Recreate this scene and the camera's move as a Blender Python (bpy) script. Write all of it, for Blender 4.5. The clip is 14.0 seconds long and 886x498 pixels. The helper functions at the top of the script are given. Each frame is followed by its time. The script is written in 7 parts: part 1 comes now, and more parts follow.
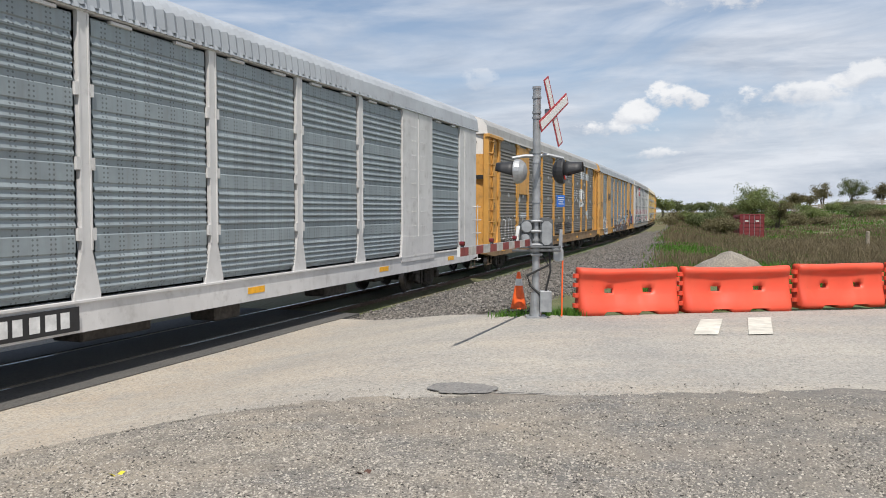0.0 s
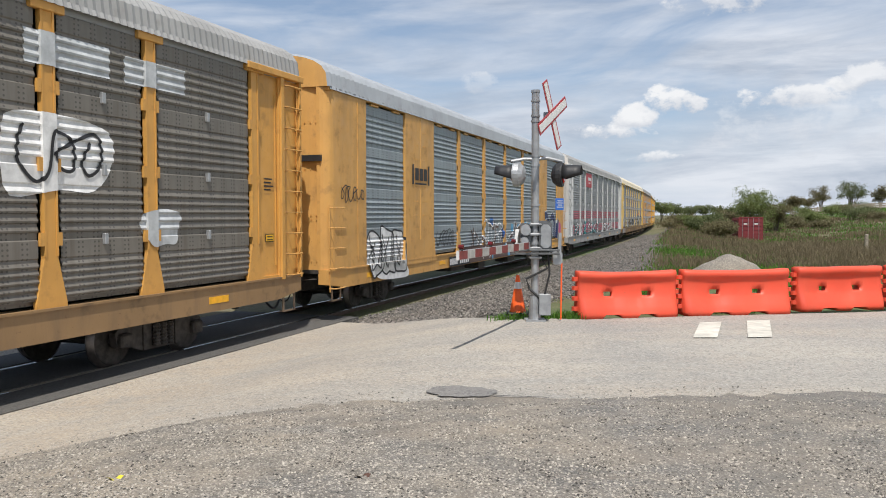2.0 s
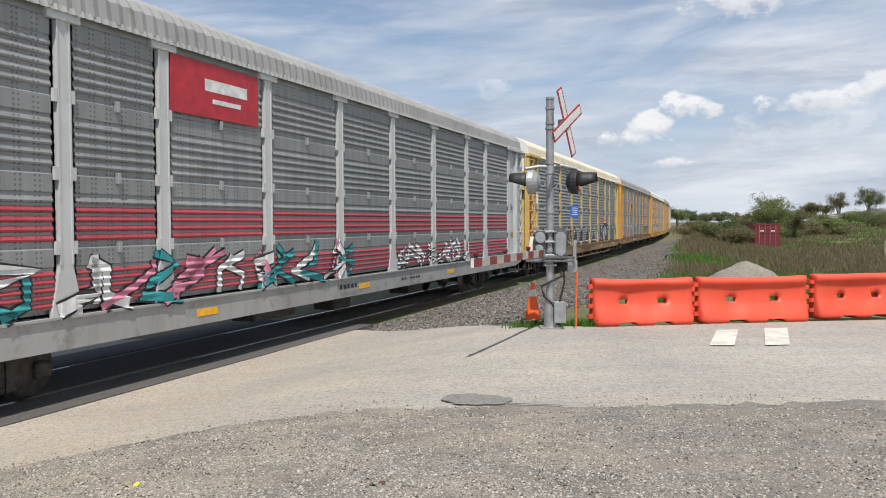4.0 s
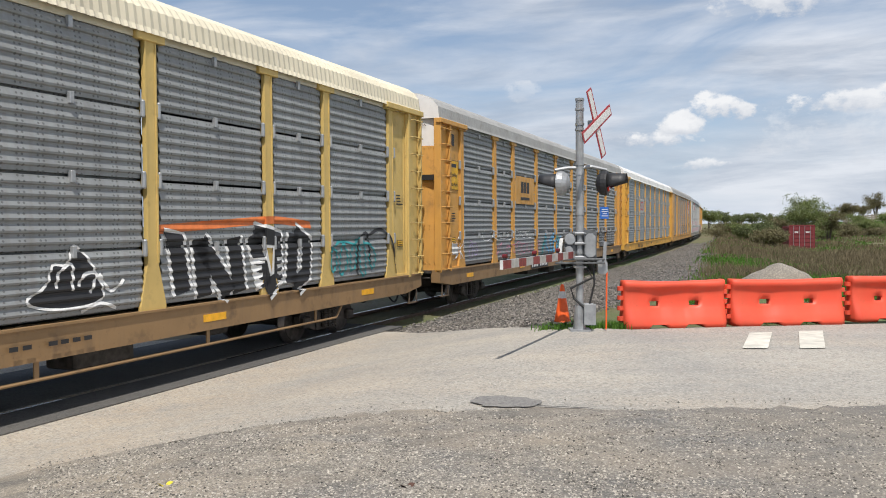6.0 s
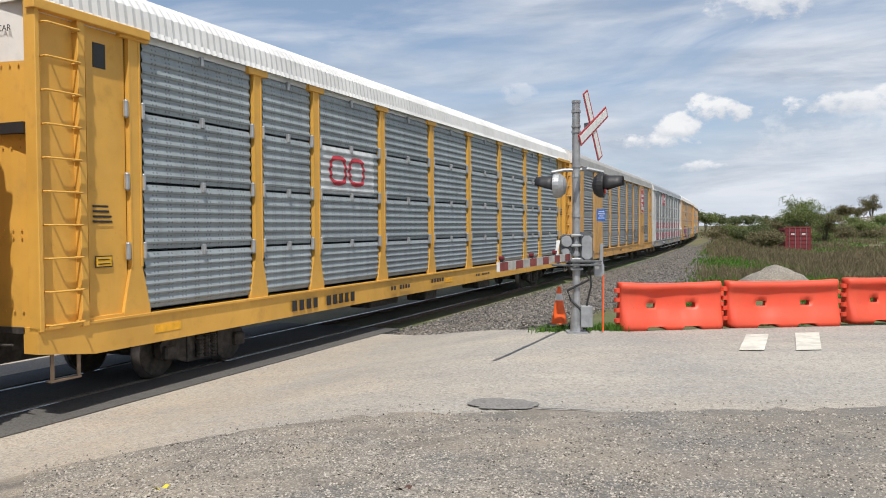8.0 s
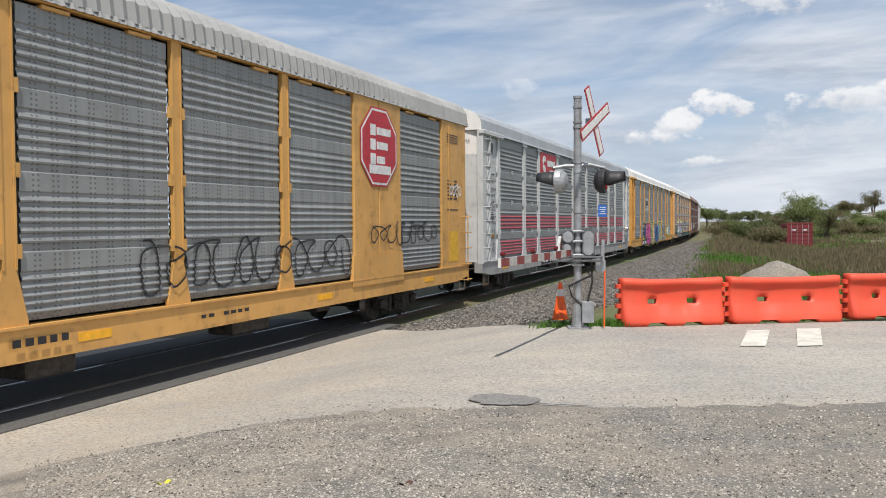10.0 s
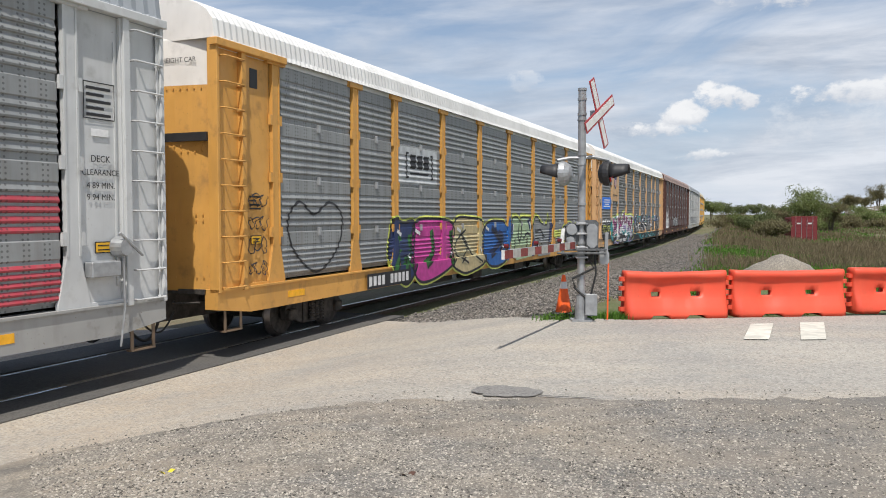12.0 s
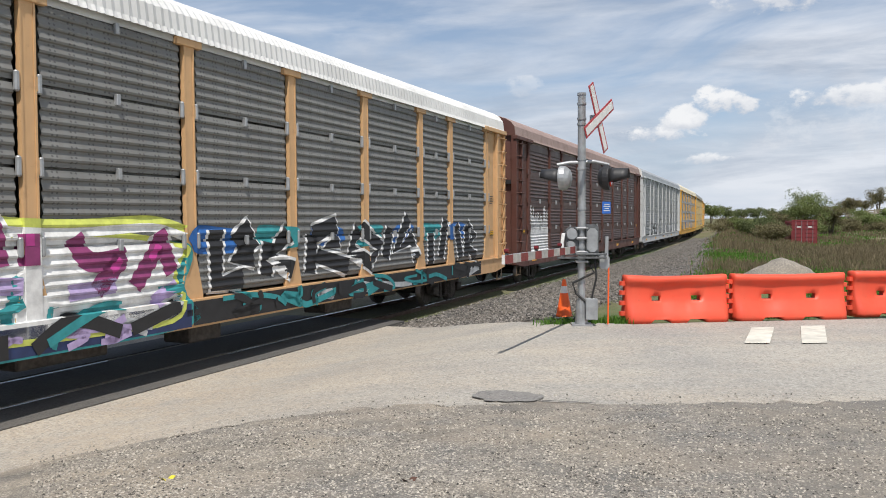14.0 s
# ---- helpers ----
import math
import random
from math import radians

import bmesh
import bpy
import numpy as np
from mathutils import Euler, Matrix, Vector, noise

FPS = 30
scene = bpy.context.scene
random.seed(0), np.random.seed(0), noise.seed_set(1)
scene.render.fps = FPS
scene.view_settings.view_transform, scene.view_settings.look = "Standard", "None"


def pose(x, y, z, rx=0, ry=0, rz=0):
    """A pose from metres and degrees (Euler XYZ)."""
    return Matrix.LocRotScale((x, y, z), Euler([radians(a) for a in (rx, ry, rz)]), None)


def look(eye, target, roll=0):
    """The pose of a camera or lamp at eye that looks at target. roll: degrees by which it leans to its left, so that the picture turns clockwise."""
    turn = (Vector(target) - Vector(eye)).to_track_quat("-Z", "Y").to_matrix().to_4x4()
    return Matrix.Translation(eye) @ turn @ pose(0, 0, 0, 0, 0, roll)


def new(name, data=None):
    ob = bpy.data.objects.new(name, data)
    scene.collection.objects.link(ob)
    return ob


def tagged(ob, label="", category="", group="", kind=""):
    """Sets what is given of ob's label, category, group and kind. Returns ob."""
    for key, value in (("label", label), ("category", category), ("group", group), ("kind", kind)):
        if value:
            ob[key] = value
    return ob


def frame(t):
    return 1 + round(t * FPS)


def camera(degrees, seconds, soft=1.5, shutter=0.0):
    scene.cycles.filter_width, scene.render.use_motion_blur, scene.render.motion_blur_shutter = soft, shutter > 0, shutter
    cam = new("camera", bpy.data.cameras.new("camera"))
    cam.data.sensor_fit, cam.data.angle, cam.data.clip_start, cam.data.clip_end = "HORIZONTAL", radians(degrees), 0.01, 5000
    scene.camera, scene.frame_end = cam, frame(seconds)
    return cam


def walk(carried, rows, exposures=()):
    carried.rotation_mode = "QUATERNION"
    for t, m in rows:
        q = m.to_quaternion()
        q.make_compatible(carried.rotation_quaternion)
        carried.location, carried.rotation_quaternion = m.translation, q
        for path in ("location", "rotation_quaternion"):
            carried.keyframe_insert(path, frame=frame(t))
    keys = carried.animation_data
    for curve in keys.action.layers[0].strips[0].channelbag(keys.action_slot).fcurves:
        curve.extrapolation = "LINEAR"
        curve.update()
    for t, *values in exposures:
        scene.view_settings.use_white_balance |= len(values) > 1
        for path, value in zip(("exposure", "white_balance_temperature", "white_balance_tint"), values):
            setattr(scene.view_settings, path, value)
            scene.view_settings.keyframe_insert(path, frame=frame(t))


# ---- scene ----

from math import sin, cos, tan, atan2, sqrt, pi, hypot

# ---- camera and its path: a hand-held phone, standing still and turning slightly ----
EYE = Vector((0.0, 0.0, 1.80))
cam = camera(58.49, 14.0, soft=1.0, shutter=0.0)
TURNS = [
    (0.0, 0.000, -2.699, -0.000), (0.5, -0.059, -2.587, -0.045), (1.0, -0.028, -2.560, 0.046), (1.5, 0.025, -2.498, -0.124),
    (2.0, 0.072, -2.459, -0.066), (2.5, 0.063, -2.326, -0.058), (3.0, 0.020, -2.183, -0.011), (5.5, -2.951, -1.677, -0.456),
    (6.0, -3.088, -1.766, -0.317), (6.5, -2.851, -1.712, -0.365), (7.0, -2.772, -1.692, -0.330), (7.5, -2.818, -1.656, -0.261),
    (8.0, -2.856, -1.601, -0.379), (10.5, -3.027, -2.005, -0.345), (11.0, -3.179, -2.089, -0.326), (11.5, -3.247, -2.248, -0.222),
    (12.0, -3.213, -2.509, -0.067), (12.5, -3.268, -2.563, -0.200), (13.0, -3.264, -2.378, -0.265), (13.5, -3.257, -2.283, -0.271),
    (14.0, -3.226, -2.145, -0.307)]


def aim(yaw, pitch, roll):
    y, p = radians(yaw), radians(pitch)
    return look(EYE, EYE + Vector((sin(y) * cos(p), cos(y) * cos(p), sin(p))) * 10, roll)


walk(cam, [(t, aim(y, p, r)) for t, y, p, r in TURNS], exposures=[(0.0, 0.0), (14.0, 0.0)])

# ---- daylight ----
SUN_EL, SUN_AZ = radians(62), radians(176)  # azimuth from +y, clockwise
SUN_DIR = Vector((sin(SUN_AZ) * cos(SUN_EL), cos(SUN_AZ) * cos(SUN_EL), sin(SUN_EL)))
sun = new("sun", bpy.data.lights.new("sun", "SUN"))
sun.data.energy, sun.data.angle, sun.data.color = 5.0, radians(0.53), (1.0, 0.95, 0.88)
sun.matrix_world = look(SUN_DIR * 50, (0, 0, 0))


def make_world():
    w = bpy.data.worlds.new("world")
    scene.world = w
    w.use_nodes = True
    nt = w.node_tree
    nt.nodes.clear()
    n, l = nt.nodes.new, nt.links.new
    out, bg, sky = n("ShaderNodeOutputWorld"), n("ShaderNodeBackground"), n("ShaderNodeTexSky")
    sky.sky_type, sky.sun_disc = "NISHITA", False
    sky.sun_elevation, sky.sun_rotation = SUN_EL, SUN_AZ
    sky.air_density, sky.dust_density = 1.0, 0.3
    tc, sep = n("ShaderNodeTexCoord"), n("ShaderNodeSeparateXYZ")
    l(tc.outputs["Generated"], sep.inputs[0])
    def noise_at(scale, xyz, detail, rough, off=(0, 0, 0), warp=0.0):
        mp = n("ShaderNodeMapping")
        mp.inputs["Scale"].default_value, mp.inputs["Location"].default_value = xyz, off
        l(tc.outputs["Generated"], mp.inputs[0])
        t = n("ShaderNodeTexNoise")
        t.inputs["Scale"].default_value, t.inputs["Detail"].default_value = scale, detail
        t.inputs["Roughness"].default_value, t.inputs["Distortion"].default_value = rough, warp
        l(mp.outputs[0], t.inputs["Vector"])
        return t.outputs["Fac"]

    def calc(op, a, b, c=None):
        m = n("ShaderNodeMath")
        m.operation = op
        for k, v in enumerate((a, b, c)):
            if v is None:
                continue
            if isinstance(v, (int, float)):
                m.inputs[k].default_value = v
            else:
                l(v, m.inputs[k])
        return m.outputs[0]
    X, Z = sep.outputs[0], sep.outputs[2]

    def shade(val, stops):
        r = n("ShaderNodeValToRGB")
        els = r.color_ramp.elements
        for k, (pos, col) in enumerate(stops):
            e = els[k] if k < 2 else els.new(pos)
            e.position, e.color = pos, ((*col, 1) if isinstance(col, tuple) else (col, col, col, 1))
        l(val, r.inputs[0])
        return r.outputs[0]

    def over(fac, a, b):
        m = n("ShaderNodeMix"); m.data_type = "RGBA"
        l(fac, m.inputs["Factor"]); l(a, m.inputs["A"])
        if isinstance(b, tuple):
            m.inputs["B"].default_value = (*b, 1)
        else:
            l(b, m.inputs["B"])
        return m.outputs["Result"]
    # a thin haze low down, then streaked veils that thicken towards the east
    haze = shade(Z, ((0.0, 0.85), (0.08, 0.55), (0.26, 0.30)))
    base = over(haze, sky.outputs[0], (4.5, 5.6, 7.6))
    tilt = calc("MULTIPLY_ADD", X, -0.10, Z)
    cmb = n("ShaderNodeCombineXYZ")
    l(X, cmb.inputs[0]); l(sep.outputs[1], cmb.inputs[1]); l(calc("MULTIPLY", tilt, 4.2), cmb.inputs[2])
    streak = n("ShaderNodeTexNoise")
    streak.inputs["Scale"].default_value, streak.inputs["Detail"].default_value = 3.4, 8
    streak.inputs["Roughness"].default_value, streak.inputs["Distortion"].default_value = 0.55, 0.5
    l(cmb.outputs[0], streak.inputs["Vector"])
    cover = calc("MULTIPLY_ADD", X, 0.20, streak.outputs["Fac"])
    veil = shade(cover, ((0.40, 0.0), (0.53, 0.45), (0.68, 0.88)))
    tone = shade(noise_at(4.2, (1, 1, 6), 7, 0.6, (5, 2, 3), 0.3), ((0.34, (4.5, 5.1, 6.1)), (0.60, (7.9, 8.2, 8.8))))
    col = over(veil, base, tone)
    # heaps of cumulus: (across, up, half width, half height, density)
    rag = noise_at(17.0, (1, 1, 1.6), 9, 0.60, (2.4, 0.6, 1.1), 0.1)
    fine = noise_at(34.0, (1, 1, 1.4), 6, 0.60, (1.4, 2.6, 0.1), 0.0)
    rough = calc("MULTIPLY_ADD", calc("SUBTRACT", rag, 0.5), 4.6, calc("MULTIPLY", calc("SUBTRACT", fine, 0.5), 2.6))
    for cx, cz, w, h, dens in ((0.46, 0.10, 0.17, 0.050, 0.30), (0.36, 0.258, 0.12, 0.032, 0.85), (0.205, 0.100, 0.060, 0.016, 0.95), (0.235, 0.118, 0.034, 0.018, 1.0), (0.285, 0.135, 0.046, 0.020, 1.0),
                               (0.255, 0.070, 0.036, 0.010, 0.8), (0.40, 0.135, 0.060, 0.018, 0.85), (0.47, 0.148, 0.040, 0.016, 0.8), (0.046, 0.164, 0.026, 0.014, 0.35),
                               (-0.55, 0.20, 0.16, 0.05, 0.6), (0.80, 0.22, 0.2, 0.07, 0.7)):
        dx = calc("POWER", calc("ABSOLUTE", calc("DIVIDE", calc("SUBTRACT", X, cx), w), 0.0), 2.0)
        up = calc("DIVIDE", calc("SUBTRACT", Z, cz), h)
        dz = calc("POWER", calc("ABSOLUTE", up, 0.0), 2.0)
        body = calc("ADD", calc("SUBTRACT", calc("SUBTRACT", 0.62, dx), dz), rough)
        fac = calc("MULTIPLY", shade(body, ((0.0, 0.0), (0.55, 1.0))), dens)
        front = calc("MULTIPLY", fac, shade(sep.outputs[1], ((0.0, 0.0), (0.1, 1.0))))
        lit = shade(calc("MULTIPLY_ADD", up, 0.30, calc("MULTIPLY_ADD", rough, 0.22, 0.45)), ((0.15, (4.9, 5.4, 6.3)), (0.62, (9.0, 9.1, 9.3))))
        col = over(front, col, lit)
    l(col, bg.inputs["Color"])
    bg.inputs["Strength"].default_value = 0.10
    l(bg.outputs[0], out.inputs[0])


make_world()

# ---- materials ----


def nodes_of(name):
    m = bpy.data.materials.new(name)
    m.use_nodes = True
    nt = m.node_tree
    b = nt.nodes["Principled BSDF"]
    return m, nt, b


def add_noise(nt, vec, scale, detail=4, rough=0.6):
    t = nt.nodes.new("ShaderNodeTexNoise")
    t.inputs["Scale"].default_value, t.inputs["Detail"].default_value, t.inputs["Roughness"].default_value = scale, detail, rough
    nt.links.new(vec, t.inputs["Vector"])
    return t.outputs["Fac"]


def remap(nt, val, lo, hi, a=0.0, b=1.0):
    m = nt.nodes.new("ShaderNodeMapRange")
    for k, v in zip((1, 2, 3, 4), (lo, hi, a, b)):
        m.inputs[k].default_value = v
    nt.links.new(val, m.inputs[0])
    return m.outputs[0]


def blend(nt, fac, a, b, mode="MIX"):
    m = nt.nodes.new("ShaderNodeMix")
    m.data_type, m.blend_type = "RGBA", mode
    if isinstance(fac, float):
        m.inputs["Factor"].default_value = fac
    else:
        nt.links.new(fac, m.inputs["Factor"])
    for key, v in (("A", a), ("B", b)):
        if isinstance(v, tuple):
            m.inputs[key].default_value = (*v[:3], 1)
        else:
            nt.links.new(v, m.inputs[key])
    return m.outputs["Result"]


def bump(nt, bsdf, height, strength=0.3, dist=0.01):
    b = nt.nodes.new("ShaderNodeBump")
    b.inputs["Strength"].default_value, b.inputs["Distance"].default_value = strength, dist
    nt.links.new(height, b.inputs["Height"])
    nt.links.new(b.outputs[0], bsdf.inputs["Normal"])


def scaled(nt, vec, sx, sy, sz):
    m = nt.nodes.new("ShaderNodeMapping")
    m.inputs["Scale"].default_value = (sx, sy, sz)
    nt.links.new(vec, m.inputs[0])
    return m.outputs[0]


def coords(nt):
    return nt.nodes.new("ShaderNodeTexCoord").outputs["Object"]


def plain(name, col, rough=0.6, metal=0.0, var=0.25, scale=6.0):
    """A surface with blotches and a fine grain."""
    m, nt, b = nodes_of(name)
    v = coords(nt)
    dark = tuple(c * (1 - var) for c in col)
    lite = tuple(min(1, c * (1 + var * 0.5)) for c in col)
    c = blend(nt, remap(nt, add_noise(nt, v, scale), 0.35, 0.65), dark, lite)
    nt.links.new(c, b.inputs["Base Color"])
    b.inputs["Roughness"].default_value, b.inputs["Metallic"].default_value = rough, metal
    bump(nt, b, add_noise(nt, v, scale * 12), 0.15, 0.004)
    return m


def painted_steel(name, col, dirt=(0.10, 0.075, 0.055), amount=0.5, rough=0.5):
    """Weathered paint on a rail car: streaks that run down, rust specks, dust."""
    m, nt, b = nodes_of(name)
    v = coords(nt)
    streak = add_noise(nt, scaled(nt, v, 2.2, 2.2, 0.4), 1.4, 6)
    spots = add_noise(nt, v, 3.0, 6)
    spec = add_noise(nt, v, 22.0, 3)
    c = blend(nt, remap(nt, add_noise(nt, v, 0.9, 3), 0.35, 0.7), tuple(x * 0.86 for x in col), tuple(min(1, x * 1.06) for x in col))
    c = blend(nt, remap(nt, streak, 0.50, 0.80, 0, amount * 0.6), c, dirt)
    c = blend(nt, remap(nt, spots, 0.56, 0.74, 0, amount * 0.8), c, tuple(x * 0.9 for x in dirt))
    c = blend(nt, remap(nt, spec, 0.68, 0.74, 0, amount), c, (0.13, 0.06, 0.03))
    nt.links.new(c, b.inputs["Base Color"])
    b.inputs["Roughness"].default_value = rough
    nt.links.new(remap(nt, spots, 0.3, 0.7, rough - 0.1, rough + 0.25), b.inputs["Roughness"])
    bump(nt, b, spots, 0.12, 0.006)
    return m


def perforated(name, col, dirt=(0.16, 0.14, 0.12), amount=0.5, metal=0.22, holes=0.55):
    """Galvanised side screen with rows of small round holes."""
    m, nt, b = nodes_of(name)
    v = coords(nt)
    sep = nt.nodes.new("ShaderNodeSeparateXYZ")
    nt.links.new(v, sep.inputs[0])

    def cell(sock, pitch):
        a = nt.nodes.new("ShaderNodeMath"); a.operation = "DIVIDE"; a.inputs[1].default_value = pitch
        nt.links.new(sock, a.inputs[0])
        f = nt.nodes.new("ShaderNodeMath"); f.operation = "FRACT"
        nt.links.new(a.outputs[0], f.inputs[0])
        s = nt.nodes.new("ShaderNodeMath"); s.operation = "SUBTRACT"; s.inputs[1].default_value = 0.5
        nt.links.new(f.outputs[0], s.inputs[0])
        return s.outputs[0]
    cmb = nt.nodes.new("ShaderNodeCombineXYZ")
    nt.links.new(cell(sep.outputs[0], 0.075), cmb.inputs[0])
    nt.links.new(cell(sep.outputs[2], 0.0675), cmb.inputs[1])
    ln = nt.nodes.new("ShaderNodeVectorMath"); ln.operation = "LENGTH"
    nt.links.new(cmb.outputs[0], ln.inputs[0])
    dots = remap(nt, ln.outputs["Value"], 0.20, 0.26, 1.0, 0.0)
    # the holes come in vertical groups
    gx = nt.nodes.new("ShaderNodeMath"); gx.operation = "ABSOLUTE"
    nt.links.new(cell(sep.outputs[0], 0.30), gx.inputs[0])
    grp = remap(nt, gx.outputs[0], 0.27, 0.30, 1.0, 0.0)
    mul = nt.nodes.new("ShaderNodeMath"); mul.operation = "MULTIPLY"
    nt.links.new(dots, mul.inputs[0]); nt.links.new(grp, mul.inputs[1])
    streak = add_noise(nt, scaled(nt, v, 6, 6, 0.5), 1.5, 5)
    blot = add_noise(nt, v, 1.3, 5)
    c = blend(nt, remap(nt, blot, 0.35, 0.65), tuple(x * 0.80 for x in col), tuple(min(1, x * 1.12) for x in col))
    info = nt.nodes.new("ShaderNodeObjectInfo")
    c = blend(nt, remap(nt, info.outputs["Random"], 0, 1, 0.0, 0.35), c, tuple(x * 0.72 for x in col))
    c = blend(nt, remap(nt, streak, 0.45, 0.75, 0, amount), c, dirt)
    k = nt.nodes.new("ShaderNodeMath"); k.operation = "MULTIPLY"; k.inputs[1].default_value = holes
    nt.links.new(mul.outputs[0], k.inputs[0])
    c = blend(nt, k.outputs[0], c, (0.02, 0.02, 0.02))
    nt.links.new(c, b.inputs["Base Color"])
    b.inputs["Metallic"].default_value = metal
    nt.links.new(remap(nt, blot, 0.3, 0.7, 0.42, 0.62), b.inputs["Roughness"])
    return m


def stony(name, cols, scale, size_bump=0.6, rough=0.9, patch=0.25):
    """Loose stone: cells of differing colour with rounded relief."""
    m, nt, b = nodes_of(name)
    v = coords(nt)
    vo = nt.nodes.new("ShaderNodeTexVoronoi")
    vo.inputs["Scale"].default_value = scale
    nt.links.new(v, vo.inputs["Vector"])
    sepc = nt.nodes.new("ShaderNodeSeparateColor")
    nt.links.new(vo.outputs["Color"], sepc.inputs[0])
    ramp = nt.nodes.new("ShaderNodeValToRGB")
    els = ramp.color_ramp.elements
    els[0].color, els[1].color = (*cols[0], 1), (*cols[-1], 1)
    for i, c in enumerate(cols[1:-1]):
        e = els.new((i + 1) / (len(cols) - 1))
        e.color = (*c, 1)
    nt.links.new(sepc.outputs[0], ramp.inputs[0])
    c = blend(nt, remap(nt, add_noise(nt, v, patch, 6), 0.42, 0.60, 0.0, 0.72), ramp.outputs[0], (cols[-1][0] * 0.86, cols[-1][1] * 0.79, cols[-1][2] * 0.68))
    c = blend(nt, remap(nt, add_noise(nt, v, patch * 2.3, 5), 0.50, 0.68, 0.0, 0.55), c, tuple(x * 0.85 for x in cols[0]))
    c = blend(nt, remap(nt, add_noise(nt, v, 3.1, 6), 0.45, 0.7, 0.0, 0.45), c, tuple(x * 0.75 for x in cols[0]))
    # shade in the gaps between stones, painted as a darker colour
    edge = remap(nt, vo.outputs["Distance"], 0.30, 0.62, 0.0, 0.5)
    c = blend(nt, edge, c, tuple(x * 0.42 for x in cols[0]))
    if patch > 0.3:
        soil = remap(nt, add_noise(nt, scaled(nt, v, 0.6, 1.3, 1), 0.75, 7, 0.62), 0.47, 0.60, 0.0, 0.45)
        c = blend(nt, soil, c, (0.30, 0.25, 0.19))
        tar = remap(nt, add_noise(nt, scaled(nt, v, 0.5, 1.1, 1), 0.62, 7, 0.65), 0.54, 0.66, 0.0, 0.6)
        c = blend(nt, tar, c, (0.10, 0.10, 0.10))
        # old tarred stone shows through towards the east of the apron
        sx = nt.nodes.new("ShaderNodeSeparateXYZ")
        nt.links.new(v, sx.inputs[0])
        worn = nt.nodes.new("ShaderNodeMath")
        worn.operation = "MULTIPLY"
        nt.links.new(remap(nt, sx.outputs[0], -0.4, 2.6, 0.0, 0.48), worn.inputs[0])
        nt.links.new(remap(nt, add_noise(nt, v, 1.4, 7, 0.65), 0.36, 0.58, 0.25, 1.0), worn.inputs[1])
        c = blend(nt, worn.outputs[0], c, (0.11, 0.11, 0.108))
    nt.links.new(c, b.inputs["Base Color"])
    b.inputs["Roughness"].default_value = rough
    inv = remap(nt, vo.outputs["Distance"], 0.0, 0.7, 1.0, 0.0)
    bump(nt, b, inv, size_bump, 0.6 / scale)
    return m


def asphalt(name, col, dust=0.0):
    """Worn asphalt: aggregate, dark tracks, stains, blown dust and pale fines."""
    m, nt, b = nodes_of(name)
    v = coords(nt)
    big = add_noise(nt, v, 0.30, 6)
    lane = add_noise(nt, scaled(nt, v, 0.10, 1.1, 1), 1.0, 6)
    fine = add_noise(nt, v, 55, 4, 0.85)
    grit = add_noise(nt, v, 24, 3, 0.8)
    spot = add_noise(nt, v, 5.0, 7, 0.7)
    c = blend(nt, remap(nt, big, 0.36, 0.64), tuple(x * 0.80 for x in col), (col[0] * 1.2, col[1] * 1.15, col[2] * 1.06))
    c = blend(nt, remap(nt, lane, 0.42, 0.66, 0, 0.55), c, tuple(x * 0.72 for x in col))
    if dust:
        sx = nt.nodes.new("ShaderNodeSeparateXYZ")
        nt.links.new(v, sx.inputs[0])
        side = nt.nodes.new("ShaderNodeMath")
        side.operation = "MULTIPLY"
        nt.links.new(remap(nt, sx.outputs[0], 0.8, -5.0, 0.0, 0.9), side.inputs[0])
        nt.links.new(remap(nt, add_noise(nt, v, 1.1, 7, 0.65), 0.38, 0.58, 0.25, 1.0), side.inputs[1])
        c = blend(nt, side.outputs[0], c, (0.43, 0.345, 0.25))
        c = blend(nt, remap(nt, add_noise(nt, scaled(nt, v, 0.35, 0.8, 1), 0.9, 7), 0.46, 0.66, 0, dust), c, (0.50, 0.42, 0.32))
    c = blend(nt, remap(nt, spot, 0.58, 0.72, 0, 0.45), c, tuple(x * 0.62 for x in col))
    vo = nt.nodes.new("ShaderNodeTexVoronoi")
    vo.inputs["Scale"].default_value = 38
    nt.links.new(v, vo.inputs["Vector"])
    sepc = nt.nodes.new("ShaderNodeSeparateColor")
    nt.links.new(vo.outputs["Color"], sepc.inputs[0])
    c = blend(nt, remap(nt, sepc.outputs[0], 0.55, 1.0, 0.0, 0.40), c, tuple(min(0.7, x * 1.55) for x in col))
    c = blend(nt, remap(nt, sepc.outputs[1], 0.6, 1.0, 0.0, 0.65), c, tuple(x * 0.40 for x in col))
    c = blend(nt, remap(nt, fine, 0.40, 0.62, 0.0, 0.5), c, tuple(x * 0.5 for x in col))
    nt.links.new(c, b.inputs["Base Color"])
    b.inputs["Roughness"].default_value = 0.93
    bump(nt, b, grit, 0.6, 0.012)
    return m


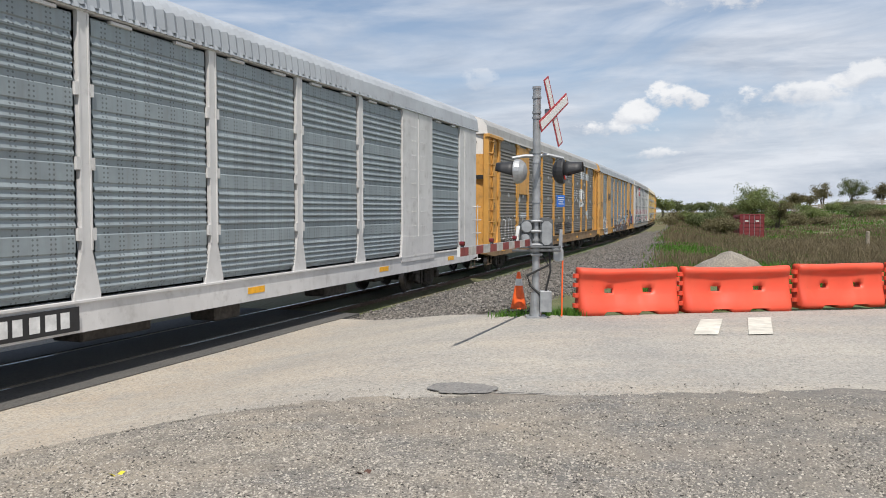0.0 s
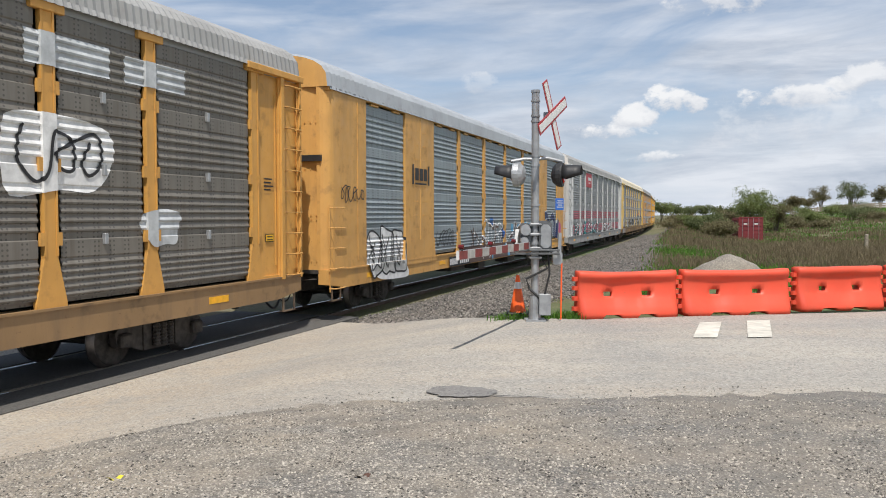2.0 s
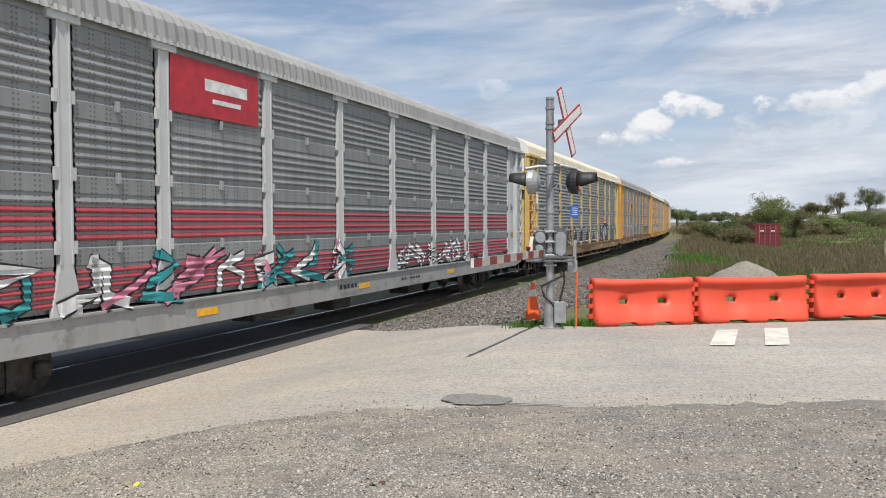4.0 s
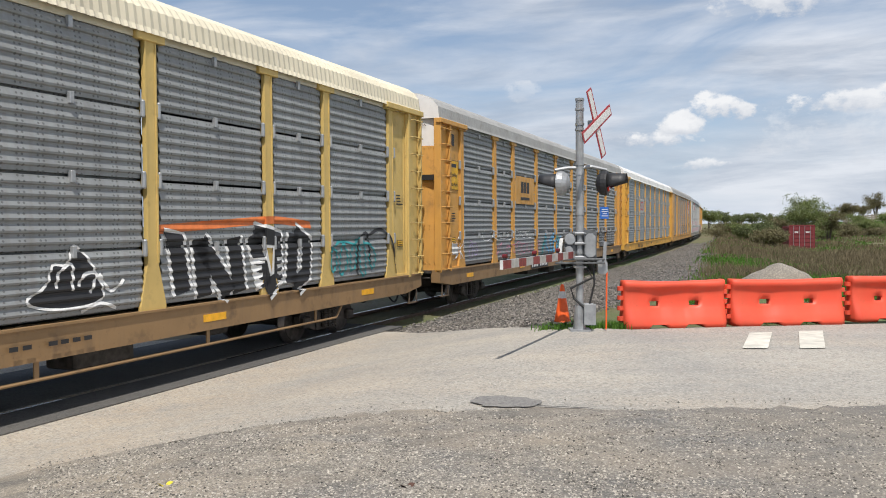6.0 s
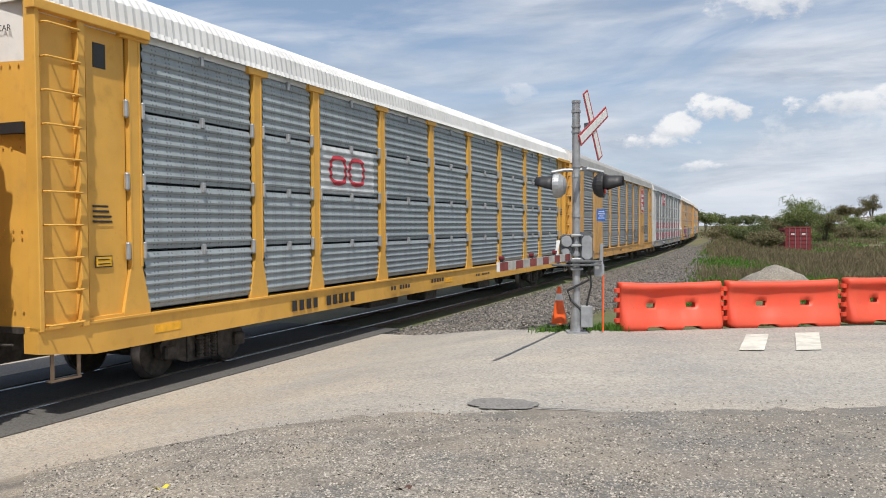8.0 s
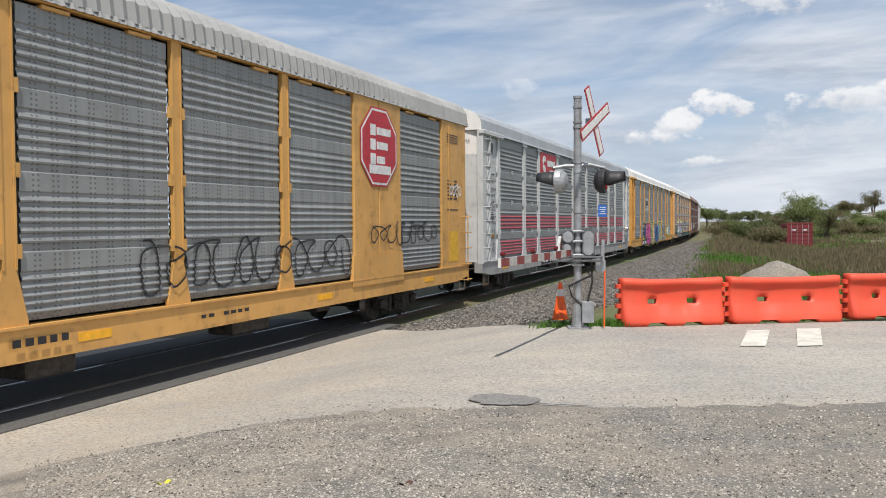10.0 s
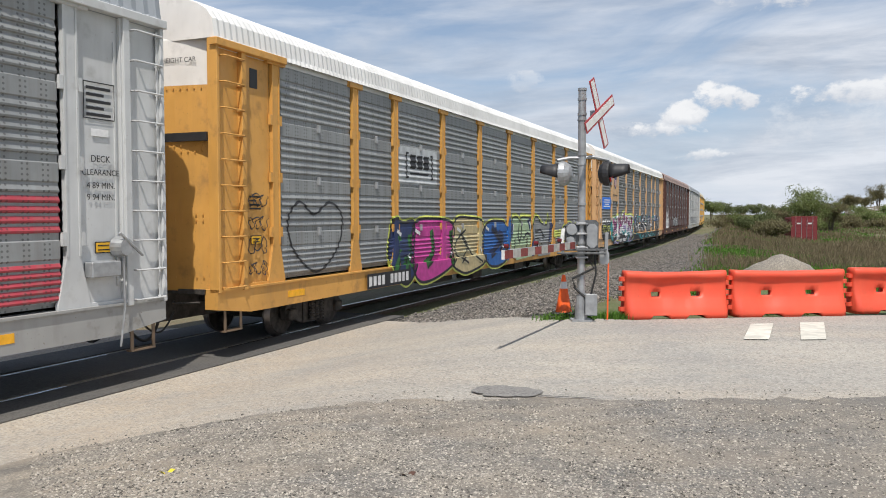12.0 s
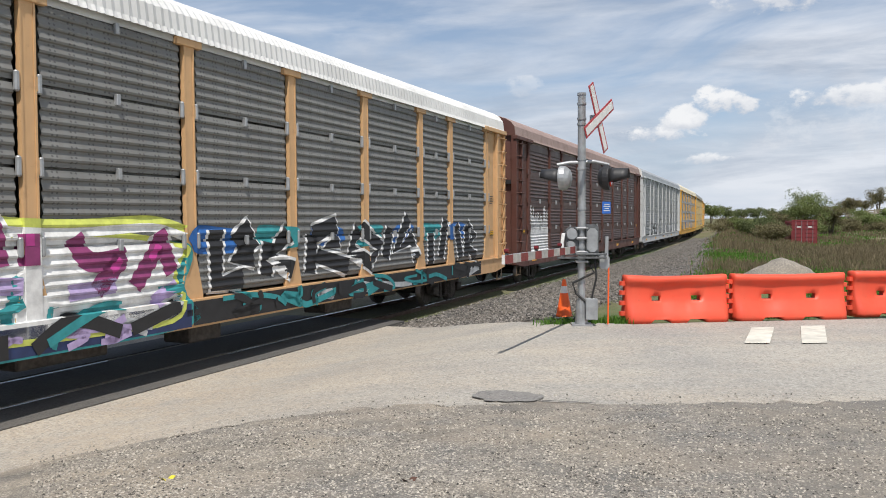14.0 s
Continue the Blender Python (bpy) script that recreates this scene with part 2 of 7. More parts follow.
def earth(name):
    """Spring field: dry straw, new grass, bare soil."""
    m, nt, b = nodes_of(name)
    v = coords(nt)
    big, mid, fine = add_noise(nt, v, 0.045, 6), add_noise(nt, v, 0.5, 6), add_noise(nt, v, 9, 4)
    c = blend(nt, remap(nt, big, 0.42, 0.58), (0.17, 0.135, 0.082), (0.075, 0.115, 0.03))
    c = blend(nt, remap(nt, mid, 0.45, 0.7, 0, 0.7), c, (0.20, 0.165, 0.10))
    sx = nt.nodes.new("ShaderNodeSeparateXYZ")
    nt.links.new(v, sx.inputs[0])
    hollow = nt.nodes.new("ShaderNodeMath")
    hollow.operation = "MULTIPLY"
    nt.links.new(remap(nt, sx.outputs[1], 78, 55, 0.0, 1.0), hollow.inputs[0])
    east = nt.nodes.new("ShaderNodeMath")
    east.operation = "MULTIPLY"
    nt.links.new(remap(nt, sx.outputs[0], 3, 9, 0.0, 1.0), east.inputs[0])
    nt.links.new(remap(nt, mid, 0.35, 0.6, 0.35, 0.95), east.inputs[1])
    nt.links.new(east.outputs[0], hollow.inputs[1])
    c = blend(nt, hollow.outputs[0], c, (0.085, 0.155, 0.035))
    c = blend(nt, remap(nt, fine, 0.35, 0.7, 0, 0.5), c, (0.07, 0.07, 0.03))
    nt.links.new(c, b.inputs["Base Color"])
    b.inputs["Roughness"].default_value = 0.95
    bump(nt, b, fine, 0.8, 0.08)
    return m


def leafy(name, a, c2, through_light=0.35):
    """Leaves, stalks or stones, each of its own shade; leaves let some light through."""
    m, nt, b = nodes_of(name)
    g = nt.nodes.new("ShaderNodeNewGeometry")
    c = blend(nt, g.outputs["Random Per Island"], a, c2)
    nt.links.new(c, b.inputs["Base Color"])
    b.inputs["Roughness"].default_value = 0.8
    b.inputs["Specular IOR Level"].default_value = 0.25
    if through_light:
        tr, mx = nt.nodes.new("ShaderNodeBsdfTranslucent"), nt.nodes.new("ShaderNodeMixShader")
        nt.links.new(c, tr.inputs["Color"])
        mx.inputs[0].default_value = through_light
        nt.links.new(b.outputs[0], mx.inputs[1]); nt.links.new(tr.outputs[0], mx.inputs[2])
        nt.links.new(mx.outputs[0], nt.nodes["Material Output"].inputs["Surface"])
    return m


M = {}
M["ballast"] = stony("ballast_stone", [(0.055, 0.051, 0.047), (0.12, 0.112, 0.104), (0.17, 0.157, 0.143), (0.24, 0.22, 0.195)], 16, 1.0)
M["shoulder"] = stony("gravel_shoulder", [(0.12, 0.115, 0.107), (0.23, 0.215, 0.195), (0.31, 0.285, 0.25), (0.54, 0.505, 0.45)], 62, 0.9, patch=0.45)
M["road"] = asphalt("worn_asphalt", (0.365, 0.35, 0.322), 0.5)
M["patch"] = asphalt("fresh_asphalt", (0.21, 0.205, 0.20))
M["earth"] = earth("spring_field")
M["line"] = plain("road_paint", (0.58, 0.56, 0.49), 0.9, 0, 0.25, 3)
M["rail"] = plain("rail_side", (0.11, 0.075, 0.055), 0.7, 0.4, 0.3)
M["railtop"] = plain("rail_head", (0.55, 0.55, 0.56), 0.25, 1.0, 0.15)
M["tie"] = plain("creosote_wood", (0.06, 0.05, 0.042), 0.85, 0, 0.4, 9)
M["iron"] = plain("truck_iron", (0.070, 0.062, 0.055), 0.75, 0.2, 0.45, 9)
M["tread"] = plain("wheel_tread", (0.20, 0.18, 0.17), 0.4, 0.8, 0.3)
M["rubber"] = plain("black_rubber", (0.02, 0.02, 0.02), 0.6)
M["galv"] = plain("galvanised_steel", (0.38, 0.39, 0.40), 0.5, 0.55, 0.2)
M["orange"] = painted_steel("orange_plastic", (0.74, 0.080, 0.036), (0.40, 0.13, 0.07), 0.32, 0.5)
M["cone"] = plain("cone_orange", (0.92, 0.13, 0.02), 0.5, 0, 0.12)
M["white"] = plain("reflective_white", (0.66, 0.66, 0.64), 0.45, 0, 0.1)
M["red"] = plain("reflective_red", (0.36, 0.03, 0.035), 0.45, 0, 0.15)
M["lens"] = plain("red_lens", (0.45, 0.01, 0.012), 0.15, 0, 0.1)
M["lens_dark"] = plain("unlit_red_lens", (0.14, 0.012, 0.014), 0.2, 0, 0.2)
M["black"] = plain("black_paint", (0.022, 0.022, 0.024), 0.55, 0, 0.2)
M["blue"] = plain("blue_sign", (0.02, 0.13, 0.50), 0.45, 0, 0.1)
M["container"] = painted_steel("container_red", (0.22, 0.03, 0.035), amount=0.4)
M["bark"] = plain("bark", (0.12, 0.095, 0.07), 0.9, 0, 0.4, 12)
M["post_wood"] = plain("grey_timber", (0.32, 0.27, 0.21), 0.9, 0, 0.35, 10)
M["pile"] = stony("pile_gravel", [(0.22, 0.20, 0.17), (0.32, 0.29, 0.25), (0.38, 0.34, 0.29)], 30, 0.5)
M["leaf_new"] = leafy("new_leaves", (0.13, 0.17, 0.055), (0.22, 0.25, 0.10))
M["leaf_dull"] = leafy("budding_leaves", (0.15, 0.125, 0.075), (0.20, 0.185, 0.09))
M["leaf_dark"] = leafy("far_leaves", (0.10, 0.125, 0.055), (0.17, 0.19, 0.085))
M["grass"] = leafy("grass_blades", (0.06, 0.15, 0.018), (0.12, 0.24, 0.04))
M["straw"] = leafy("dry_weeds", (0.12, 0.095, 0.058), (0.25, 0.20, 0.12))
M["yellow_leaf"] = plain("yellow_leaf", (0.75, 0.65, 0.05), 0.6)
M["dead_leaf"] = plain("dead_leaf", (0.10, 0.045, 0.03), 0.7)
M["machine"] = plain("machine_grey", (0.12, 0.125, 0.13), 0.55, 0.3, 0.35, 14)
M["arm_white"] = plain("dull_arm_white", (0.40, 0.40, 0.37), 0.6, 0, 0.25, 9)
M["arm_red"] = plain("dull_arm_red", (0.20, 0.035, 0.03), 0.6, 0, 0.3, 9)
M["plastic_white"] = plain("white_plastic", (0.72, 0.72, 0.70), 0.5)

# ---- mesh helpers ----


def mesh_of(name, bm, mats, smooth=False):
    me = bpy.data.meshes.new(name)
    bm.normal_update()
    bm.to_mesh(me)
    bm.free()
    for m in (mats if isinstance(mats, (list, tuple)) else [mats]):
        me.materials.append(m)
    if smooth:
        me.polygons.foreach_set("use_smooth", [True] * len(me.polygons))
    return me


def part(name, bm, mat, parent=None, label="", smooth=False, m=None):
    ob = new(name, mesh_of(name, bm, mat, smooth) if isinstance(bm, bmesh.types.BMesh) else bm)
    if parent:
        ob.parent = parent
    if m is not None:
        ob.matrix_basis = m
    if label:
        tagged(ob, label)
    return ob


def box(bm, x0, x1, y0, y1, z0, z1, bev=0.0, mi=0):
    vs = [bm.verts.new(p) for p in ((x0, y0, z0), (x1, y0, z0), (x1, y1, z0), (x0, y1, z0), (x0, y0, z1), (x1, y0, z1), (x1, y1, z1), (x0, y1, z1))]
    fs = [bm.faces.new([vs[i] for i in q]) for q in ((3, 2, 1, 0), (4, 5, 6, 7), (0, 1, 5, 4), (1, 2, 6, 5), (2, 3, 7, 6), (3, 0, 4, 7))]
    for f in fs:
        f.material_index = mi
    if bev:
        es = list({e for f in fs for e in f.edges})
        r = bmesh.ops.bevel(bm, geom=es, offset=bev, segments=1, affect="EDGES", profile=0.5)
        for f in r["faces"]:
            f.material_index = mi
    return bm


def tube(bm, pts, r, seg=8, mi=0, cap=True):
    """A round bar along a line of points; r may be one radius or one a point."""
    pts = [Vector(p) for p in pts]
    rs = r if isinstance(r, (list, tuple)) else [r] * len(pts)
    rings = []
    for i, p in enumerate(pts):
        d = (pts[min(i + 1, len(pts) - 1)] - pts[max(i - 1, 0)]).normalized()
        u = d.cross(Vector((0, 0, 1)) if abs(d.z) < 0.9 else Vector((1, 0, 0))).normalized()
        w = d.cross(u)
        rings.append([bm.verts.new(p + (u * cos(2 * pi * k / seg) + w * sin(2 * pi * k / seg)) * rs[i]) for k in range(seg)])
    for a, b in zip(rings, rings[1:]):
        for k in range(seg):
            bm.faces.new((a[k], a[(k + 1) % seg], b[(k + 1) % seg], b[k])).material_index = mi
    if cap:
        for ring in (rings[0][::-1], rings[-1]):
            bm.faces.new(ring).material_index = mi
    return bm


def prism(bm, poly, y0, y1, mi=0):
    """A flat outline of (x, z) points, thick from y0 to y1."""
    a = [bm.verts.new((x, y0, z)) for x, z in poly]
    b = [bm.verts.new((x, y1, z)) for x, z in poly]
    n = len(poly)
    bm.faces.new(a).material_index = mi
    bm.faces.new(b[::-1]).material_index = mi
    for i in range(n):
        bm.faces.new((a[i], b[i], b[(i + 1) % n], a[(i + 1) % n])).material_index = mi
    return bm


def BM():
    return bmesh.new()


# ---- the lie of the land: a straight track that bends to the left ----
TH = radians(20.34)
D, N = Vector((sin(TH), cos(TH))), Vector((-cos(TH), sin(TH)))
OFF, BEND, RADIUS, RAIL_Z = 8.585 + 1.60, 13.28, 1716.0, -0.65
SPEED, PHASE, PITCH, LENGTH = 20.527, -0.40, 28.6, 27.45


def track(s, off=0.0):
    """The place at s metres along the track, off metres to its far side, and the way it runs there."""
    a = max(0.0, (s - BEND) / RADIUS)
    c = D * (min(s, BEND) + RADIUS * sin(a)) + N * (OFF + RADIUS * (1 - cos(a)))
    d, n = D * cos(a) + N * sin(a), N * cos(a) - D * sin(a)
    return c + n * off, d


def rel(x, y):
    """Along and across the track: s, and u metres from its middle towards the camera."""
    p = Vector((x, y))
    s, o = p.dot(D), p.dot(N)
    shift = max(0.0, s - BEND) ** 2 / (2 * RADIUS)
    return s, OFF + shift - o


def ease(a, b, v):
    k = min(1, max(0, (v - a) / (b - a)))
    return k * k * (3 - 2 * k)


def height(x, y):
    s, u = rel(x, y)
    z = RAIL_Z * (1 - ease(1.8, 7.0, u)) if u > 0 else RAIL_Z
    far = hypot(x, y)
    z -= 0.9 * ease(30, 80, far) * ease(6, 14, u)
    bearing = math.degrees(atan2(x, y))
    z += 4.2 * ease(85, 190, far) * ease(14, 30, bearing) * (1 if y > 0 else 0)
    return z


def sheet(name, xs, ys, fz, mat, fx=None):
    bm = BM()
    grid = [[bm.verts.new((x, y, fz(x, y)) if fx is None else fx(x, y)) for x in xs] for y in ys]
    for r0, r1 in zip(grid, grid[1:]):
        for i in range(len(xs) - 1):
            bm.faces.new((r0[i], r0[i + 1], r1[i + 1], r1[i]))
    return part(name, bm, mat, smooth=True)


def lin(a, b, n):
    return [a + (b - a) * i / (n - 1) for i in range(n)]


def road_near(x):
    return float(np.interp(x, (-60, -9, -5.2, -4.1, -2.8, -1.6, 0.6, 4.4, 60), (-8, 2.8, 6.0, 7.0, 7.3, 7.45, 7.62, 7.85, 14)))


def road_far(x):
    return float(np.interp(x, (-60, -9, -3.5, -2.1, -0.27, 1.0, 2.4, 60), (3, 15.5, 18.3, 18.0, 16.1, 14.0, 13.60, 24)))


def build_ground():
    bm = BM()
    rs = [0.5 * 1.14 ** i for i in range(68)]
    na = 180
    rings = []
    for r in rs:
        ring = []
        for k in range(na):
            x, y = r * sin(2 * pi * k / na), r * cos(2 * pi * k / na)
            bumpy = 0.0 if r < 25 else 0.12 * noise.noise(Vector((x * 0.3, y * 0.3, 0))) * ease(25, 60, r)
            ring.append(bm.verts.new((x, y, height(x, y) - 0.10 + bumpy)))
        rings.append(ring)
    c = bm.verts.new((0, 0, -0.1))
    for k in range(na):
        bm.faces.new((c, rings[0][(k + 1) % na], rings[0][k]))
    for a, b in zip(rings, rings[1:]):
        for k in range(na):
            bm.faces.new((a[k], a[(k + 1) % na], b[(k + 1) % na], b[k]))
    bmesh.ops.recalc_face_normals(bm, faces=bm.faces)
    tagged(part("ground", bm, M["earth"], smooth=True), "spring field of new grass and dry weeds", "ground", kind="structure")

    ob = sheet("road", lin(-60, 60, 241), lin(0, 1, 25), None, M["road"],
               lambda x, v: (x, road_near(x) + (road_far(x) - road_near(x)) * v,
                             height(x, road_near(x) + (road_far(x) - road_near(x)) * v) + 0.012 * noise.noise(Vector((x * 0.6, v * 4, 0)))))
    tagged(ob, "worn pale grey asphalt road over the level crossing", "road", kind="structure")

    def gz(x, v):
        rag = 0.30 * noise.noise(Vector((x * 0.9, 0, 3))) + 0.16 * noise.noise(Vector((x * 4.3, 0, 8))) 
        y = -8 + (road_near(x) + 0.80 + 8) * v
        d = y - road_near(x) - 0.12 - rag
        return (x, y, height(x, y) + 0.016 - 0.045 * ease(-0.30, 0.30, d) + 0.014 * noise.noise(Vector((x * 1.5, y * 1.5, 1))) * (1 - v) + 0.008 * noise.noise(Vector((x * 6, y * 6, 1))))
    ob = sheet("gravel_shoulder", lin(-14, 26, 401), [*lin(0, 0.86, 50), *lin(0.865, 1, 44)], None, M["shoulder"], gz)
    tagged(ob, "grey crushed-stone shoulder beside the road", "gravel", kind="structure")

    def bz(s, v):
        near = float(np.interp(s, (-30, 16, 26, 60, 90, 400), (4.0, 6.2, 8.3, 6.2, 4.9, 4.6)))
        u = -4.5 + (near + 4.5) * v
        (x, y), _ = track(s, -u)
        z = RAIL_Z - 0.13 - 0.30 * ease(2.2, 4.5, -u)
        z = z if u < 1.7 else max(z, height(x, y)) - 0.03
        if u > 1.7:
            z = height(x, y) - 0.03 - 0.12 * ease(0.93, 1.0, v)
        return (x, y, z + 0.03 * noise.noise(Vector((x * 2, y * 2, 0))))
    ob = sheet("ballast", [*lin(-40, 40, 200), *lin(41, 420, 190)], lin(0, 1, 40), None, M["ballast"], bz)
    tagged(ob, "grey crushed-stone railway ballast", "ballast", kind="structure")


build_ground()


def build_track():
    for side, off in (("near", -0.75), ("far", 0.75)):
        prof = [(-0.075, -0.17), (0.075, -0.17), (0.075, -0.155), (0.012, -0.13), (0.012, -0.045), (0.036, -0.035), (0.036, -0.004), (0.03, 0.0), (-0.03, 0.0), (-0.036, -0.004), (-0.036, -0.035), (-0.012, -0.045), (-0.012, -0.13), (-0.075, -0.155)]
        bm = BM()
        rings = []
        for s in [*lin(-60, 60, 40), *lin(64, 420, 90)]:
            p, d = track(s, off)
            n = Vector((-d.y, d.x))
            rings.append([bm.verts.new((p.x + n.x * a, p.y + n.y * a, RAIL_Z + b)) for a, b in prof])
        for a, b in zip(rings, rings[1:]):
            for k in range(len(prof)):
                f = bm.faces.new((a[k], a[(k + 1) % len(prof)], b[(k + 1) % len(prof)], b[k]))
                f.material_index = 1 if k in (6, 7, 8) else 0
        tagged(part("rail", bm, [M["rail"], M["railtop"]]), "rust-brown steel rail with a polished head", "rail", "rails", "structure")
    tie = BM()
    box(tie, -0.115, 0.115, -1.3, 1.3, -0.35, -0.15, 0.012)
    me = mesh_of("tie", tie, M["tie"])
    holder = tagged(new("railway_ties"), "dark creosoted timber railway ties in ballast", "railway ties", kind="structure")
    for i in range(200):
        s = -14 + i * 0.54
        if 2 < s < 15:
            continue
        p, d = track(s)
        part("tie", me, None, holder, m=Matrix.Translation((p.x, p.y, RAIL_Z)) @ Matrix.Rotation(atan2(d.y, d.x), 4, "Z"))


build_track()

# ---- the train: covered auto-carrier cars; in a car x runs backwards from its middle, y to its far side, z from the rail head ----
HALF, SILL0, SILL1, EAVE, CROWN = LENGTH / 2, 0.60, 1.02, 5.19, 5.97
SIDE, POST_OUT, SILL_OUT = 1.50, 0.048, 0.06
POSTS_A = (1.70, 4.65, 6.60, 9.50, 12.38, 15.20, 18.05, 20.95, 22.93, 25.80)
POSTS_B = (9.30, 12.23, 15.17, 18.08)
P0, P1 = 1.10, 5.06  # the screens' foot and head


def screen_profile(style):
    """(z, outward) along a side screen, from foot to head."""
    pts = []
    rows = ((P0, 1.98), (1.98, 2.98), (2.98, 4.02), (4.02, P1))
    for a, b in rows:
        if style == "gaps":
            pts += [(a, -0.05), (a + 0.018, -0.05), (a + 0.02, 0.0)]
            n, lo, hi = 6, a + 0.05, b - 0.03
        else:
            n, lo, hi = 5, a + 0.06, b - 0.30
        step = (hi - lo) / n
        for i in range(n):
            z = lo + i * step
            pts += [(z, 0.0), (z + step * 0.20, 0.0), (z + step * 0.30, 0.026), (z + step * 0.48, 0.031), (z + step * 0.90, 0.006)]
        if style == "gaps":
            pts += [(b - 0.022, 0.0), (b - 0.02, -0.05)]
        else:
            pts += [(b - 0.27, 0.0), (b - 0.25, 0.018), (b - 0.02, 0.018), (b - 0.002, 0.0)]
    pts.append((P1, 0.0))
    return pts


PROFILES = {k: screen_profile(k) for k in ("gaps", "bands")}
MESHES = {}


def cached(key, make, mats, smooth=False):
    names = tuple(m.name for m in (mats if isinstance(mats, (list, tuple)) else [mats]))
    if (key, names) not in MESHES:
        MESHES[key, names] = mesh_of(key if isinstance(key, str) else str(key[0]), make(), mats, smooth)
    return MESHES[key, names]


def screen_mesh(w, style, split):
    """A ribbed screen w wide; split: rows of stripes in a second colour."""
    bm = BM()
    prof = PROFILES[style]
    cols = []
    for x in (-w / 2, w / 2):
        cols.append([bm.verts.new((x, -o, z)) for z, o in prof])
    for i in range(len(prof) - 1):
        f = bm.faces.new((cols[0][i], cols[1][i], cols[1][i + 1], cols[0][i + 1]))
        zc = (prof[i][0] + prof[i + 1][0]) / 2
        f.material_index = 1 if split and prof[i][1] + prof[i + 1][1] > 0.02 and any(a < zc < b for a, b in split) else 0
    back = [bm.verts.new(p) for p in ((-w / 2, 0.05, P0), (w / 2, 0.05, P0), (w / 2, 0.05, P1), (-w / 2, 0.05, P1))]
    bm.faces.new(back[::-1])
    return bm


def post_mesh(w, capped):
    """An upright: a channel with a flared foot and, on older racks, a wider cap."""
    bm = BM()
    h = w / 2
    out = [(-h, EAVE - 0.02), (-h, 1.72), (-h - 0.14, 1.12), (-h - 0.14, 0.88), (h + 0.14, 0.88), (h + 0.14, 1.12), (h, 1.72), (h, EAVE - 0.02)]
    prism(bm, out, -POST_OUT, 0.02)
    # two lips along the channel
    for a in (-h, h - 0.03):
        box(bm, a, a + 0.03, -POST_OUT - 0.012, -POST_OUT, 1.75, EAVE - 0.1)
    if capped:
        box(bm, -h - 0.17, h + 0.17, -POST_OUT - 0.035, 0.02, EAVE - 0.17, EAVE - 0.045, 0.01)
    for z in (1.98, 2.98, 4.02):
        for sx in (-1, 1):
            box(bm, sx * (h + 0.035) - 0.03, sx * (h + 0.035) + 0.03, -0.062, -0.01, z - 0.09, z + 0.09)
    return bm


def roof_mesh(pitch, amp):
    bm = BM()
    n = int(LENGTH / pitch) * 2
    rows = []
    for i in range(n + 1):
        x = -HALF + LENGTH * i / n
        o = amp if i % 2 else 0.0
        rows.append([bm.verts.new((x, -(1.56 + o) * cos(a), EAVE + (CROWN - EAVE + o) * max(0.0, sin(a)) ** 0.62)) for a in [pi * k / 14 for k in range(15)]])
    for a, b in zip(rows, rows[1:]):
        for k in range(14):
            bm.faces.new((a[k], a[k + 1], b[k + 1], b[k]))
    for end, row in ((0, rows[0]), (1, rows[-1])):
        bm.faces.new(row if end else row[::-1]).material_index = 1
    bmesh.ops.recalc_face_normals(bm, faces=bm.faces)
    return bm


def roof_edge_mesh():
    """The wavy drip edge of the roof sheets over the eave."""
    bm = BM()
    rows = []
    for i in range(int(LENGTH / 0.05)):
        x = -HALF + 0.02 + i * 0.05
        o = 0.022 if i % 3 == 0 else 0.0
        rows.append([bm.verts.new(p) for p in ((x, -1.57 - o, EAVE + 0.03), (x, -1.60 - o, EAVE - 0.06), (x, -1.56 - o, EAVE - 0.05))])
    for a, b in zip(rows, rows[1:]):
        for k in range(2):
            bm.faces.new((a[k], a[k + 1], b[k + 1], b[k]))
    return bm


def end_wall_mesh(slot=True):
    """Two leaves of a radial end door, bowed outwards, riveted, with a slot; second colour: the cap, third: the slot."""
    bm = BM()
    ny, zs = 12, (1.02, 2.2, 3.35, 4.45, EAVE + 0.02, EAVE + 0.35, CROWN - 0.06)
    grid = []
    for z in zs:
        row = []
        for k in range(ny + 1):
            y = -1.46 + 2.92 * k / ny
            x = -0.05 - 0.16 * (1 - (y / 1.46) ** 2)
            top = EAVE + (CROWN - EAVE - 0.05) * max(0, 1 - (y / 1.5) ** 2) ** 0.31
            row.append(bm.verts.new((x + max(0, z - EAVE) * 0.35, y, min(z, top))))
        grid.append(row)
    for j in range(len(zs) - 1):
        for k in range(ny):
            f = bm.faces.new((grid[j][k], grid[j + 1][k], grid[j + 1][k + 1], grid[j][k + 1]))
            f.material_index = 1 if j >= 3 else 0
    for z in (1.25, 2.2, 2.3, 3.35, 3.45, 4.4):
        for k in range(22):
            y = -1.36 + k * 0.13
            x = -0.06 - 0.16 * (1 - (y / 1.46) ** 2)
            box(bm, x - 0.012, x, y - 0.012, y + 0.012, z - 0.012, z + 0.012)
    box(bm, -0.24, -0.02, -0.012, 0.012, 1.02, 5.3, mi=2)
    if slot:
        box(bm, -0.21, -0.02, -1.40, -0.30, 3.52, 3.66, mi=2)
    return bm


def ladder_mesh(z0, z1):
    """The flat strip that carries the rungs."""
    return box(BM(), -0.085, -0.045, -0.02, 0.0, z0, z1, 0.004)


def rung_mesh(w):
    """A round rung, bent back to the column at both ends."""
    bm = BM()
    tube(bm, [(-0.06, 0.02, 0), (-0.06, -0.125, 0), (-0.03, -0.14, 0), (w + 0.03, -0.14, 0), (w + 0.06, -0.125, 0), (w + 0.06, 0.02, 0)], 0.015, 6)
    return bm


